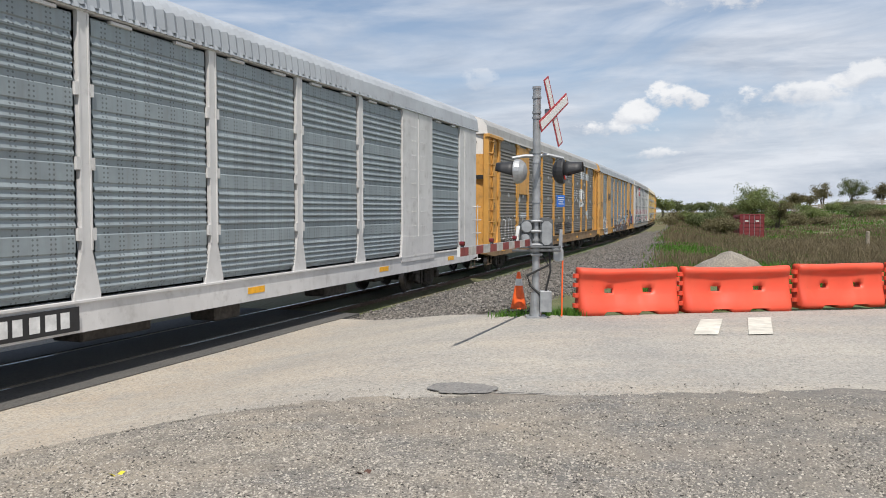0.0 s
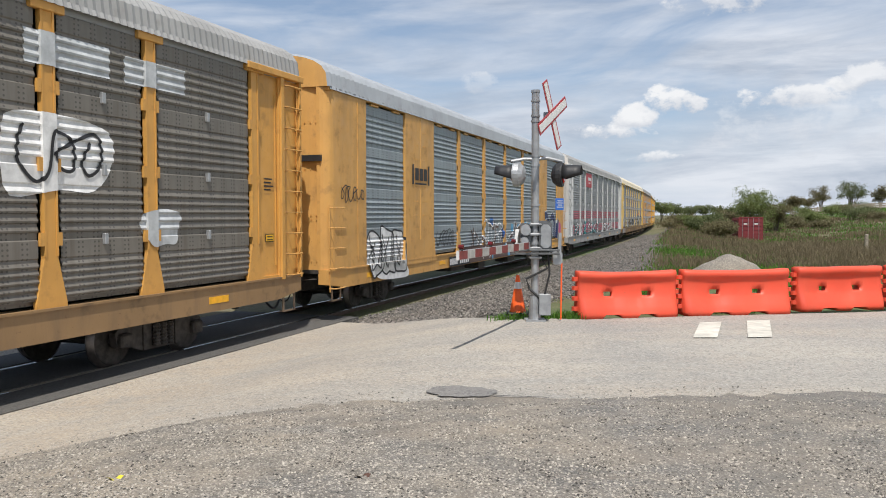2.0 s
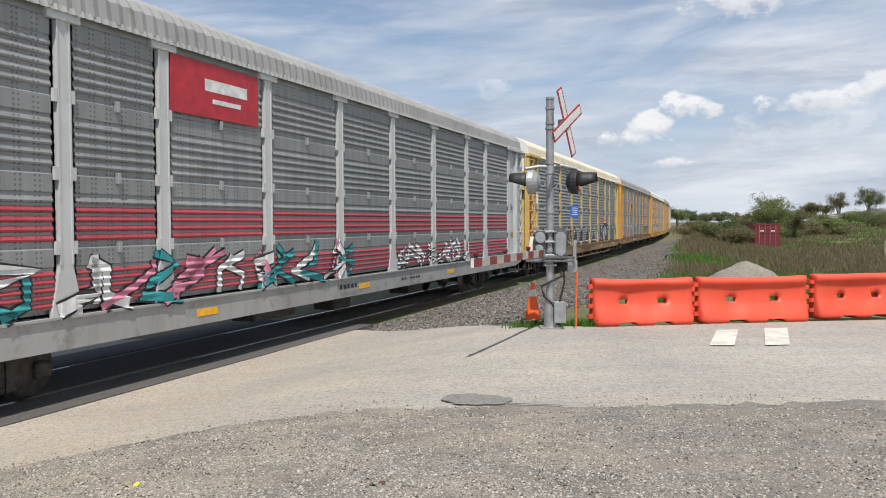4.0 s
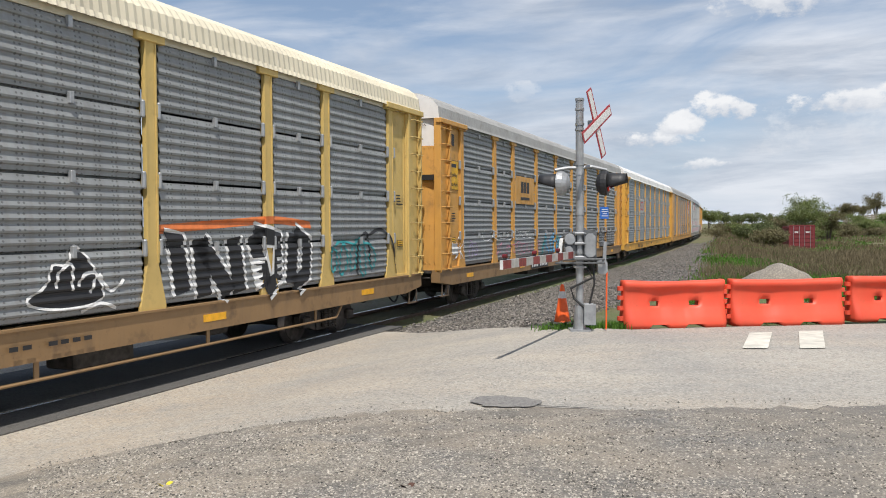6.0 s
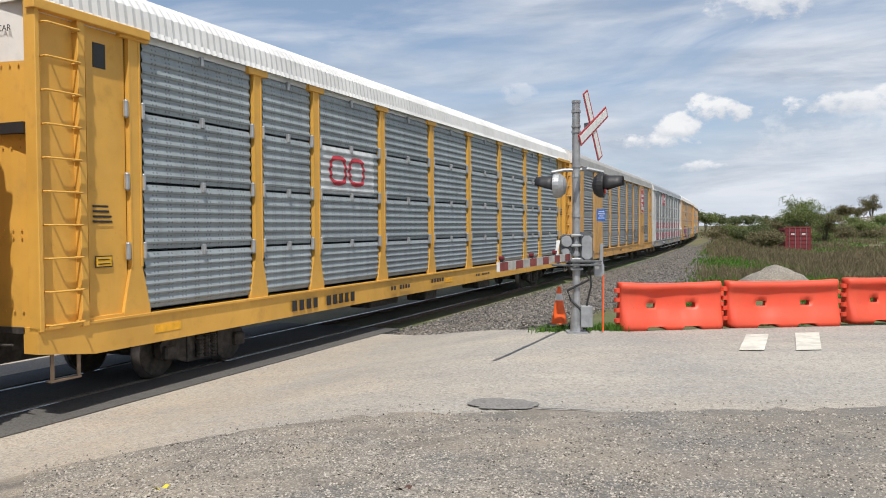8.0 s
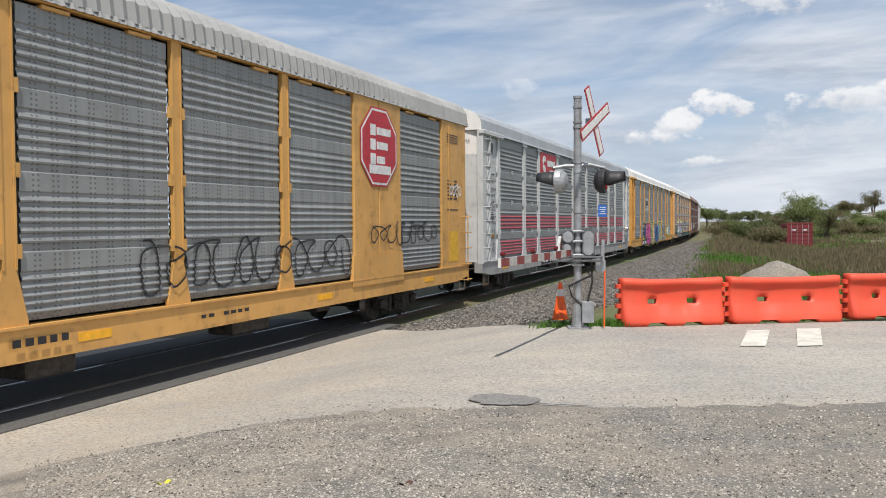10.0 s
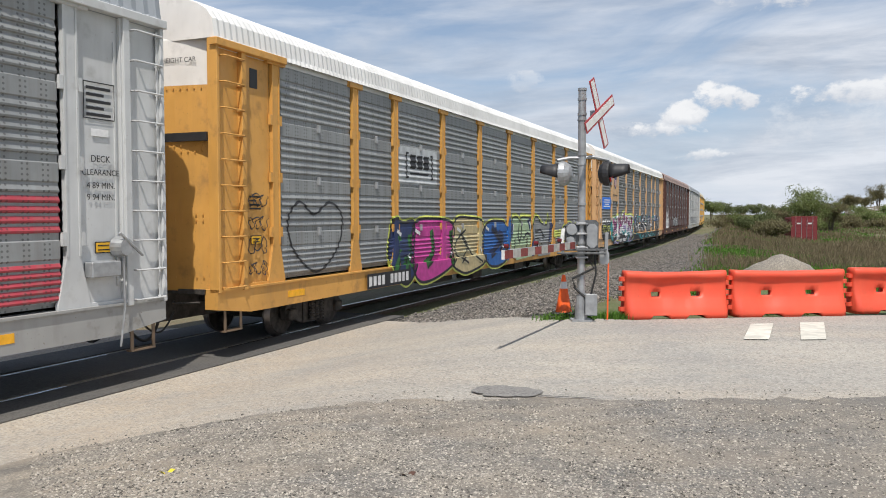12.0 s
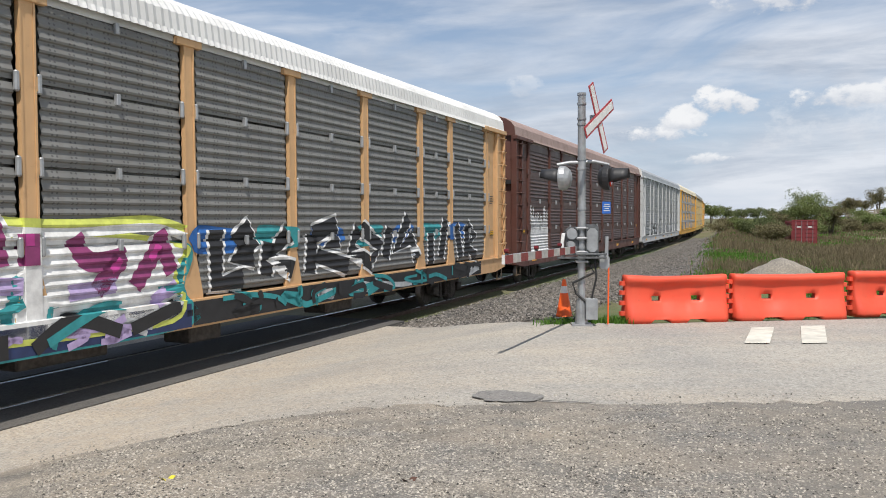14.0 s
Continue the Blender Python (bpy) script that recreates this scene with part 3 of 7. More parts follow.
def ladder(car, z0, z1, body, m):
    lad = part("ladder", cached(("ladder", z0), lambda: ladder_mesh(z0, z1), body), None, car, m=m)
    n = int((z1 - z0) / 0.40)
    for i in range(n + 1):
        part("rung", cached("rung", lambda: rung_mesh(0.42), body), None, lad, m=Matrix.Translation((0, 0, z0 + 0.08 + i * (z1 - z0 - 0.16) / n)))


def corner_mesh():
    """The end column with a ladder bay, in a car's corner: x from its end."""
    bm = BM()
    box(bm, 0.0, 0.07, -SIDE - 0.10, -SIDE + 0.10, 1.0, EAVE, 0.008)
    box(bm, 0.66, 0.78, -SIDE - 0.10, -SIDE + 0.1, 1.0, EAVE, 0.008)
    box(bm, 0.07, 0.66, -SIDE + 0.0, -SIDE + 0.06, 1.0, EAVE)
    box(bm, -0.04, 1.95, -SIDE - 0.14, -SIDE + 0.02, EAVE - 0.13, EAVE - 0.005, 0.01)
    return bm


def bay_mesh(w):
    """A smooth recessed plate beside the end column."""
    bm = BM()
    box(bm, 0.0, w, -0.015, 0.05, 1.02, EAVE - 0.14)
    box(bm, 0.10, 0.13, -0.035, -0.015, 1.3, 4.7)
    box(bm, 0.0, 0.05, -0.075, -0.015, 1.02, EAVE - 0.14, 0.006)
    box(bm, 0.0, w, -0.06, -0.015, 1.02, 1.10)
    return bm


def sill_mesh():
    bm = BM()
    prism(bm, [(-HALF, SILL1), (-HALF, 0.72), (-HALF + 0.9, SILL0), (HALF - 0.9, SILL0), (HALF, 0.72), (HALF, SILL1)], -SIDE - SILL_OUT, -SIDE + 0.20)
    box(bm, -HALF, HALF, -SIDE - SILL_OUT - 0.03, -SIDE + 0.2, SILL1, SILL1 + 0.035)
    return bm


def rod_mesh():
    """A pipe slung under the side sill on flat hangers."""
    bm = BM()
    tube(bm, [(-8.5, -1.50, 0.66), (-8.2, -1.50, 0.36), (9.6, -1.50, 0.36), (9.9, -1.50, 0.66)], 0.026, 7)
    for x in lin(-7.4, 8.8, 6):
        box(bm, x - 0.035, x + 0.035, -1.515, -1.49, 0.34, 0.66)
    return bm


def under_mesh():
    bm = BM()
    box(bm, -HALF - 0.3, HALF + 0.3, -0.28, 0.28, 0.45, 0.95)
    for x in lin(-12.6, 12.6, 15):
        box(bm, x - 0.06, x + 0.06, -1.3, 1.3, 0.72, 1.0)
    box(bm, -HALF, HALF, -1.32, 1.32, 0.97, 1.05)
    for x, w, h in ((-4.2, 1.5, 0.35), (-1.0, 0.8, 0.45), (3.2, 1.1, 0.42), (6.0, 0.5, 0.3)):
        box(bm, x, x + w, -1.18, -0.6, 0.72 - h, 0.72, 0.03)
    for y in (-1.05, 0.9):
        tube(bm, [(-9, y, 0.62), (9, y, 0.62)], 0.03, 6)
    return bm


def wheel_pair_mesh():
    bm = BM()
    prof = [(-0.070, 0.12), (-0.075, 0.30), (-0.060, 0.36), (-0.07, 0.43), (0.035, 0.445), (0.045, 0.475), (0.075, 0.475), (0.085, 0.44), (0.075, 0.36), (0.03, 0.30), (0.06, 0.12)]
    for s in (-1, 1):
        rings = []
        for k in range(28):
            a = 2 * pi * k / 28
            rings.append([bm.verts.new((r * cos(a) * 0.93, s * (0.755 - y), r * sin(a) * 0.93)) for y, r in prof])
        for k in range(28):
            a, b = rings[k], rings[(k + 1) % 28]
            for i in range(len(prof) - 1):
                f = bm.faces.new((a[i], b[i], b[i + 1], a[i + 1]) if s > 0 else (a[i + 1], b[i + 1], b[i], a[i]))
                f.material_index = 1 if 3 <= i <= 6 else 0
    tube(bm, [(0, -1.0, 0), (0, 1.0, 0)], 0.09, 12)
    for s in (-1, 1):
        tube(bm, [(0, s * 0.98, 0), (0, s * 1.10, 0)], 0.085, 12)
    return bm


def side_frame_mesh():
    bm = BM()
    prism(bm, [(-1.06, 0.58), (-0.98, 0.66), (-0.72, 0.64), (-0.40, 0.76), (0.40, 0.76), (0.72, 0.64), (0.98, 0.66), (1.06, 0.58), (1.02, 0.34), (0.74, 0.33), (0.46, 0.22), (-0.46, 0.22), (-0.74, 0.33), (-1.02, 0.34)], -1.03, -0.90)
    for x in (-0.45, 0.33):
        box(bm, x, x + 0.12, -1.06, -0.9, 0.22, 0.76, 0.01)
    for x in (-0.17, 0.0, 0.17):
        tube(bm, [(x, -1.07, 0.26 + 0.02 * k) for k in range(0, 20)], [0.075 if k % 3 else 0.058 for k in range(20)], 8)
    for x in (-0.89, 0.89):
        box(bm, x - 0.13, x + 0.13, -1.13, -1.0, 0.33, 0.56, 0.03)
    return bm


def coupler_mesh():
    bm = BM()
    tube(bm, [(0.5, 0, 0.70), (-0.35, 0, 0.70)], 0.09, 8)
    prism(bm, [(-0.35, 0.55), (-0.62, 0.60), (-0.66, 0.80), (-0.35, 0.86)], -0.16, 0.13)
    box(bm, -0.02, 0.06, -0.36, 0.36, 0.5, 0.98, 0.02)
    tube(bm, [(0.1, -0.55, 0.82), (-0.15, -0.75, 0.82), (-0.2, -1.35, 0.86)], 0.018, 6)
    return bm


def hose_mesh():
    bm = BM()
    tube(bm, [(0.05 - 0.85 * k / 12, -0.3 - 0.06 * sin(k / 12 * pi), 0.62 - 0.42 * sin(k / 12 * pi) ** 0.8) for k in range(13)], 0.026, 6)
    tube(bm, [(0.02 - 0.85 * k / 12, -0.62 - 0.05 * sin(k / 12 * pi), 0.66 - 0.30 * sin(k / 12 * pi)) for k in range(13)], 0.016, 6)
    return bm


def stirrup_mesh():
    bm = BM()
    for x in (0.0, 0.42):
        box(bm, x, x + 0.055, -1.53, -1.515, 0.34, 0.80)
    box(bm, 0.0, 0.475, -1.54, -1.44, 0.32, 0.345)
    return bm


def door_panel_mesh(w):
    """A pair of smooth plates with bolts, as on the newer racks."""
    bm = BM()
    box(bm, -w / 2, -0.02, -0.075, 0.05, 1.04, EAVE - 0.06, 0.012)
    box(bm, 0.02, w / 2, -0.075, 0.05, 1.04, EAVE - 0.06, 0.012)
    for sx in (-0.34, 0.34):
        for k in range(9):
            for dx in (-0.1, 0.1):
                z = 1.5 + k * 0.40
                box(bm, sx + dx - 0.016, sx + dx + 0.016, -0.088, -0.075, z - 0.016, z + 0.016)
    prism(bm, [(-w / 2 - 0.05, 1.6), (-w / 2 - 0.12, 0.9), (w / 2 + 0.12, 0.9), (w / 2 + 0.05, 1.6)], -0.085, 0.0)
    return bm


def end_plate_mesh(w):
    """The smooth rounded end bay of a newer rack; x from the car's end."""
    bm = BM()
    outl = [(0.30 * (1 - sin(pi / 2 * k / 6)), 0.30 * (1 - cos(pi / 2 * k / 6)) - 0.075) for k in range(7)]
    outl = sorted(outl) + [(w, -0.075), (w, 0.05), (0.3, 0.3)]
    a = [bm.verts.new((x, y, 1.02)) for x, y in outl]
    b = [bm.verts.new((x, y, EAVE)) for x, y in outl]
    for i in range(len(outl)):
        j = (i + 1) % len(outl)
        bm.faces.new((a[i], a[j], b[j], b[i]))
    bm.faces.new(b), bm.faces.new(a[::-1])
    box(bm, w - 0.5, w - 0.46, -0.09, -0.07, 1.2, 5.0)
    bmesh.ops.recalc_face_normals(bm, faces=bm.faces)
    return bm


LIFT = Matrix.Translation((0, 0, 0.15))  # the body above the rails
SPIN = Matrix.Rotation(pi, 4, "Z")
RED_ROWS = ((1.1, 1.72), (2.0, 2.55))


def rack_car(index, kind, body, screen, roof, cap, style, label, roof_amp=0.02, split=None, stripe=None, sill=None):
    car = tagged(new("autorack_car"), label, "rail car", "cars of the freight train")
    bays = []
    if kind == "old":
        posts = POSTS_A
        bays = [(a + 0.19, b - 0.19) for a, b in zip(posts, posts[1:])]
    else:
        posts = POSTS_B
        bays = [(2.0, 4.5), (6.85, 9.12), (9.48, 12.05), (12.41, 14.99), (15.35, 17.90), (18.26, 20.62), (22.95, 25.45)]
    for flip in (LIFT, LIFT @ SPIN):
        for a, b in bays:
            w = round(b - a, 2)
            mats = [screen, stripe] if split else [screen]
            me = cached(("screen", w, style, bool(split)), lambda: screen_mesh(w, style, split), mats)
            part("screen", me, None, car, m=flip @ Matrix.Translation(((a + b) / 2 - HALF, -SIDE, 0)))
        for p in posts:
            me = cached(("post", kind), lambda: post_mesh(0.23 if kind == "old" else 0.21, kind == "old"), body)
            part("post", me, None, car, m=flip @ Matrix.Translation((p - HALF, -SIDE, 0)))
        if style == "gaps" and index < 14 and flip is LIFT:
            for q in posts:
                for z in (1.98, 2.98, 4.02):
                    for side in (-0.16, 0.16):
                        part("hinge", cached("hinge", lambda: box(BM(), -0.035, 0.035, -0.078, -0.01, -0.13, 0.13, 0.02), M["galv"]), None, car, m=flip @ Matrix.Translation((q - HALF + side, -SIDE, z)))
        if index in (4, 8):
            part("safety_rod", cached("safety_rod", rod_mesh, sill), None, car, m=flip)
        if kind == "new":
            for c in (5.67, LENGTH - 5.67):
                part("plate", cached("plate", lambda: door_panel_mesh(2.28), body), None, car, m=flip @ Matrix.Translation((c - HALF, -SIDE, 0)))
        part("side_sill", cached("side_sill", sill_mesh, sill or body), None, car, m=flip)

        if kind == "new":
            part("top_rail", cached("top_rail", lambda: box(BM(), -HALF + 0.05, HALF - 0.05, -SIDE - 0.075, -SIDE + 0.08, P1 + 0.05, EAVE + 0.005, 0.01), body), None, car, m=flip)
            for a, b in bays:
                for k in (0.22, 0.78):
                    part("clip", cached("clip", lambda: box(BM(), -0.22, 0.22, -0.062, 0.02, P1 - 0.02, P1 + 0.03, 0.006), body), None, car, m=flip @ Matrix.Translation((a + (b - a) * k - HALF, -SIDE, 0)))
        else:
            part("top_rail", cached("top_rail_old", lambda: box(BM(), -HALF + 0.05, HALF - 0.05, -SIDE - 0.012, -SIDE + 0.08, P1 - 0.01, EAVE + 0.005), roof), None, car, m=flip)
            for a, b in bays:
                for z in ((1.98, 2.98, 4.02, P1 - 0.05) if style == "gaps" else (1.98, 2.98, 4.02)):
                    part("latch", cached("latch", lambda: box(BM(), -0.035, 0.035, -0.07, 0.0, -0.10, 0.06, 0.008), M["galv"]), None, car, m=flip @ Matrix.Translation(((a + b) / 2 - HALF, -SIDE, z)))
        part("roof_edge", cached("roof_edge", roof_edge_mesh, roof), None, car, m=flip)
        for end in (1, -1):
            mir = Matrix.Diagonal((end, 1, 1, 1))
            at = Matrix.Translation((-HALF * end, 0, 0))
            if kind == "old":
                part("corner_column", cached("corner_column", corner_mesh, body), None, car, m=flip @ at @ mir)
                ladder(car, 1.0, EAVE - 0.2, body, flip @ at @ mir @ Matrix.Translation((0.16, -SIDE - 0.04, 0)))
                bay = part("end_bay", cached("end_bay", lambda: bay_mesh(0.80), body), None, car, m=flip @ at @ mir @ Matrix.Translation((0.76, -SIDE + 0.02, 0)))
                if end == 1:
                    # no opening is cut: a black sheet stands for the shaded inside
                    part("port", cached("port", lambda: box(BM(), 0.24, 0.46, -0.022, -0.016, 4.52, 4.86), M["black"]), None, bay, "square port, its dark inside drawn as a black sheet")
            else:
                part("end_bay", cached("end_bay_new", lambda: end_plate_mesh(1.98), body), None, car, m=flip @ at @ mir @ Matrix.Translation((0.0, -SIDE, 0)))
                ladder(car, 0.55, 2.55, body, flip @ at @ mir @ Matrix.Translation((0.12, -SIDE - 0.06, 0)))
            part("stirrup", cached("stirrup", stirrup_mesh, M["grimy"]), None, car, m=flip @ at @ mir @ Matrix.Translation((0.2, 0, 0)))
        for x in (2.3, 7.6, 13.5, 19.4, 24.6):
            part("reflector", cached("reflector", lambda: box(BM(), -0.28, 0.28, -SIDE - SILL_OUT - 0.006, -SIDE - SILL_OUT + 0.002, 0.74, 0.86), M["amber"]), None, car, m=flip @ Matrix.Translation((x - HALF, 0, 0)))
        part("end_door", cached("end_door", lambda: end_wall_mesh(body not in (GREY, WHITE)), [body, cap, M["black"]], False), None, car, m=flip @ Matrix.Translation((-HALF + 0.17, 0, 0)))
        part("coupler", cached("coupler", coupler_mesh, M["iron"]), None, car, m=flip @ Matrix.Translation((-HALF, 0, 0)))
        part("hose", cached("hose", hose_mesh, M["rubber"]), None, car, m=flip @ Matrix.Translation((-HALF, 0, 0)))
    part("roof", cached(("roof", roof_amp), lambda: roof_mesh(0.24 if roof_amp > 0.025 else 0.16, roof_amp), [roof, cap]), None, car, m=LIFT)
    part("underframe", cached("underframe", under_mesh, M["iron"]), None, car, m=LIFT)
    for x in (3.75, LENGTH - 3.75):
        bm = box(BM(), -0.18, 0.18, -0.95, 0.95, 0.36, 0.62, 0.03)
        me = MESHES.get("bolster") or mesh_of("truck", bm, M["iron"])
        MESHES["bolster"] = me
        truck = part("truck", me, None, car, m=Matrix.Translation((x - HALF, 0, 0)))
        for flip in (Matrix.Identity(4), SPIN):
            part("side_frame", cached("side_frame", side_frame_mesh, M["iron"]), None, truck, m=flip)
        for dx in (-0.89, 0.89):
            part("wheelset", cached("wheelset", wheel_pair_mesh, [M["iron"], M["tread"]], True), None, truck, m=Matrix.Translation((dx, 0, 0.4415)))
    CARS.append((index, car, style, kind))
    return car


CARS = []
M["grimy"] = painted_steel("grimy_steel", (0.16, 0.11, 0.07), amount=0.6)
M["amber"] = plain("amber_reflector", (0.85, 0.42, 0.02), 0.4, 0, 0.2)
YEL = painted_steel("rack_yellow", (0.62, 0.32, 0.075), amount=0.5)
YEL2 = painted_steel("rack_bright_yellow", (0.68, 0.37, 0.065), amount=0.22)
TAN = painted_steel("rack_tan_yellow", (0.62, 0.335, 0.095), amount=0.5)
PALE = painted_steel("rack_pale_yellow", (0.62, 0.44, 0.15), amount=0.45)
PEACH = painted_steel("rack_peach", (0.62, 0.38, 0.19), amount=0.35)
BROWN = painted_steel("rack_brown", (0.10, 0.038, 0.028), amount=0.3)
WHITE = painted_steel("rack_white", (0.62, 0.61, 0.60), amount=0.35)
GREY = painted_steel("rack_light_grey", (0.54, 0.55, 0.55), amount=0.35)
CAPW = painted_steel("cap_white", (0.76, 0.73, 0.69), amount=0.25)
S_BLUE = perforated("screen_blue_grey", (0.29, 0.335, 0.355), amount=0.28)
S_DIRT = perforated("screen_brown_grey", (0.20, 0.185, 0.16), (0.11, 0.09, 0.07), 0.6)
S_GREY = perforated("screen_grey", (0.28, 0.292, 0.295), amount=0.4)
S_LITE = perforated("screen_pale_grey", (0.30, 0.34, 0.36), amount=0.25, holes=0.5)
S_DARK = perforated("screen_dark_grey", (0.21, 0.21, 0.20), amount=0.45)
S_BROWN = perforated("screen_brown", (0.09, 0.05, 0.042), (0.05, 0.035, 0.03), 0.5, 0.1)
S_RED = perforated("screen_red", (0.40, 0.045, 0.065), amount=0.35, metal=0.0)
SILL_BROWN = painted_steel("grimy_brown_sill", (0.27, 0.165, 0.075), (0.075, 0.052, 0.04), 0.75)
SILL_GREY = painted_steel("grimy_grey_sill", (0.33, 0.33, 0.32), (0.12, 0.10, 0.08), 0.7)
R_SILV = painted_steel("roof_silver", (0.31, 0.335, 0.365), amount=0.25)
R_GREY = painted_steel("roof_grey", (0.31, 0.31, 0.305), amount=0.35)
R_WHITE = painted_steel("roof_white", (0.66, 0.66, 0.65), amount=0.15)
R_CREAM = painted_steel("roof_cream", (0.66, 0.60, 0.46), amount=0.2)
R_BROWN = painted_steel("roof_brown", (0.30, 0.22, 0.20), amount=0.5)

rack_car(0, "new", WHITE, S_BLUE, R_SILV, WHITE, "bands", "white auto-carrier rail car with blue-grey ribbed screens", 0.055)
rack_car(1, "old", YEL, S_DIRT, R_GREY, CAPW, "bands", "yellow auto-carrier rail car with grimy brown-grey screens", sill=SILL_BROWN)
rack_car(2, "new", TAN, S_BLUE, R_SILV, TAN, "bands", "tan-yellow auto-carrier rail car with blue-grey screens and spray paint", 0.055)
rack_car(3, "old", GREY, S_GREY, R_GREY, CAPW, "bands", "light grey auto-carrier rail car with dark red stripes", 0.03, RED_ROWS, S_RED, SILL_GREY)
rack_car(4, "old", PALE, S_GREY, R_CREAM, CAPW, "gaps", "pale yellow auto-carrier rail car with a cream roof", sill=SILL_BROWN)
rack_car(5, "old", YEL, S_GREY, R_GREY, CAPW, "gaps", "orange-yellow auto-carrier rail car with weathered grey screens", sill=SILL_BROWN)
rack_car(6, "old", YEL2, S_LITE, R_WHITE, CAPW, "gaps", "bright yellow auto-carrier rail car with clean pale screens and white roof")
rack_car(7, "new", TAN, S_GREY, R_GREY, CAPW, "bands", "tan auto-carrier rail car with a red shield on its plates", 0.05)
rack_car(8, "old", GREY, S_GREY, R_SILV, CAPW, "bands", "light grey auto-carrier rail car with bright red rib stripes", 0.03, RED_ROWS, S_RED, SILL_GREY)
rack_car(9, "old", YEL, S_GREY, R_WHITE, CAPW, "bands", "orange-yellow auto-carrier rail car with colourful spray-painted letters")
rack_car(10, "old", PEACH, S_DARK, R_WHITE, CAPW, "gaps", "peach-coloured auto-carrier rail car with dark screens and large graffiti")
rack_car(11, "old", BROWN, S_BROWN, R_BROWN, BROWN, "bands", "dark brown auto-carrier rail car with white graffiti at its end")
rack_car(12, "old", GREY, S_GREY, R_SILV, CAPW, "bands", "plain grey auto-carrier rail car")
rack_car(13, "old", YEL2, S_LITE, R_CREAM, CAPW, "gaps", "bright yellow auto-carrier rail car far down the train")
rack_car(14, "old", PALE, S_GREY, R_GREY, CAPW, "gaps", "pale yellow auto-carrier rail car far down the train")
rack_car(15, "old", YEL, S_GREY, R_WHITE, CAPW, "bands", "yellow auto-carrier rail car far down the train")
rack_car(16, "old", GREY, S_GREY, R_GREY, CAPW, "bands", "grey auto-carrier rail car far down the train")
rack_car(17, "old", TAN, S_DIRT, R_GREY, CAPW, "bands", "tan auto-carrier rail car far down the train")
rack_car(18, "old", YEL, S_GREY, R_GREY, CAPW, "bands", "yellow auto-carrier rail car with grey screens, at the rear")

# ---- paint on the cars: signs, lettering bars, graffiti ----
INK = {}


def ink(name, col):
    if name not in INK:
        INK[name] = plain("spray_" + name, col, 0.55, 0.0, 0.22, 5.0)
    return INK[name]


COL = dict(black=(0.018, 0.018, 0.02), white=(0.72, 0.72, 0.71), cream=(0.55, 0.50, 0.30), navy=(0.02, 0.035, 0.11), blue=(0.02, 0.12, 0.38), sky=(0.10, 0.34, 0.55), teal=(0.03, 0.27, 0.29),
           pink=(0.50, 0.045, 0.27), rose=(0.62, 0.22, 0.32), plum=(0.24, 0.04, 0.14), lilac=(0.42, 0.33, 0.55), green=(0.03, 0.15, 0.03), mint=(0.38, 0.50, 0.30), tan=(0.50, 0.41, 0.22), grey=(0.26, 0.27, 0.27),
           lime=(0.55, 0.60, 0.12), orange=(0.60, 0.16, 0.04), brown=(0.10, 0.058, 0.045), red=(0.46, 0.025, 0.04), silver=(0.48, 0.50, 0.51), gold=(0.72, 0.40, 0.02), maroon=(0.16, 0.03, 0.035))


def outward(kind, style):
    """How far the side stands out at (s, z), and the lines where it breaks."""
    posts = POSTS_A if kind == "old" else POSTS_B
    hw = 0.117 if kind == "old" else 0.107
    prof = PROFILES[style]
    pz, po = [q[0] for q in prof], [q[1] for q in prof]

    def f(s, z):
        if z < SILL1 + 0.037:
            o = SILL_OUT + 0.032
        else:
            o = float(np.interp(z, pz, po))
        for p in posts:
            if abs(s - p) < hw + 0.002:
                return max(o, POST_OUT + 0.014)
            if z < 1.72 and abs(s - p) < hw + 0.14 * min(1.0, (1.72 - z) / 0.6) + 0.002:
                return max(o, POST_OUT + 0.002)
        if kind == "new" and (4.5 < s < 6.85 or 20.62 < s < 22.95):
            return max(o, 0.088)
        if kind == "new" and (s < 2.0 or s > 25.45):
            return max(o, 0.078)
        return o
    zc = [SILL1 + 0.034, SILL1 + 0.042, *pz]
    sc = [v for p in posts for v in (p - hw - 0.003, p - hw, p + hw, p + hw + 0.003)]
    if kind == "new":
        sc += [v for e in (4.5, 6.85, 20.62, 22.95, 2.0, 25.45) for v in (e - 0.003, e + 0.003)]
    return f, zc, sc


SURF = {}


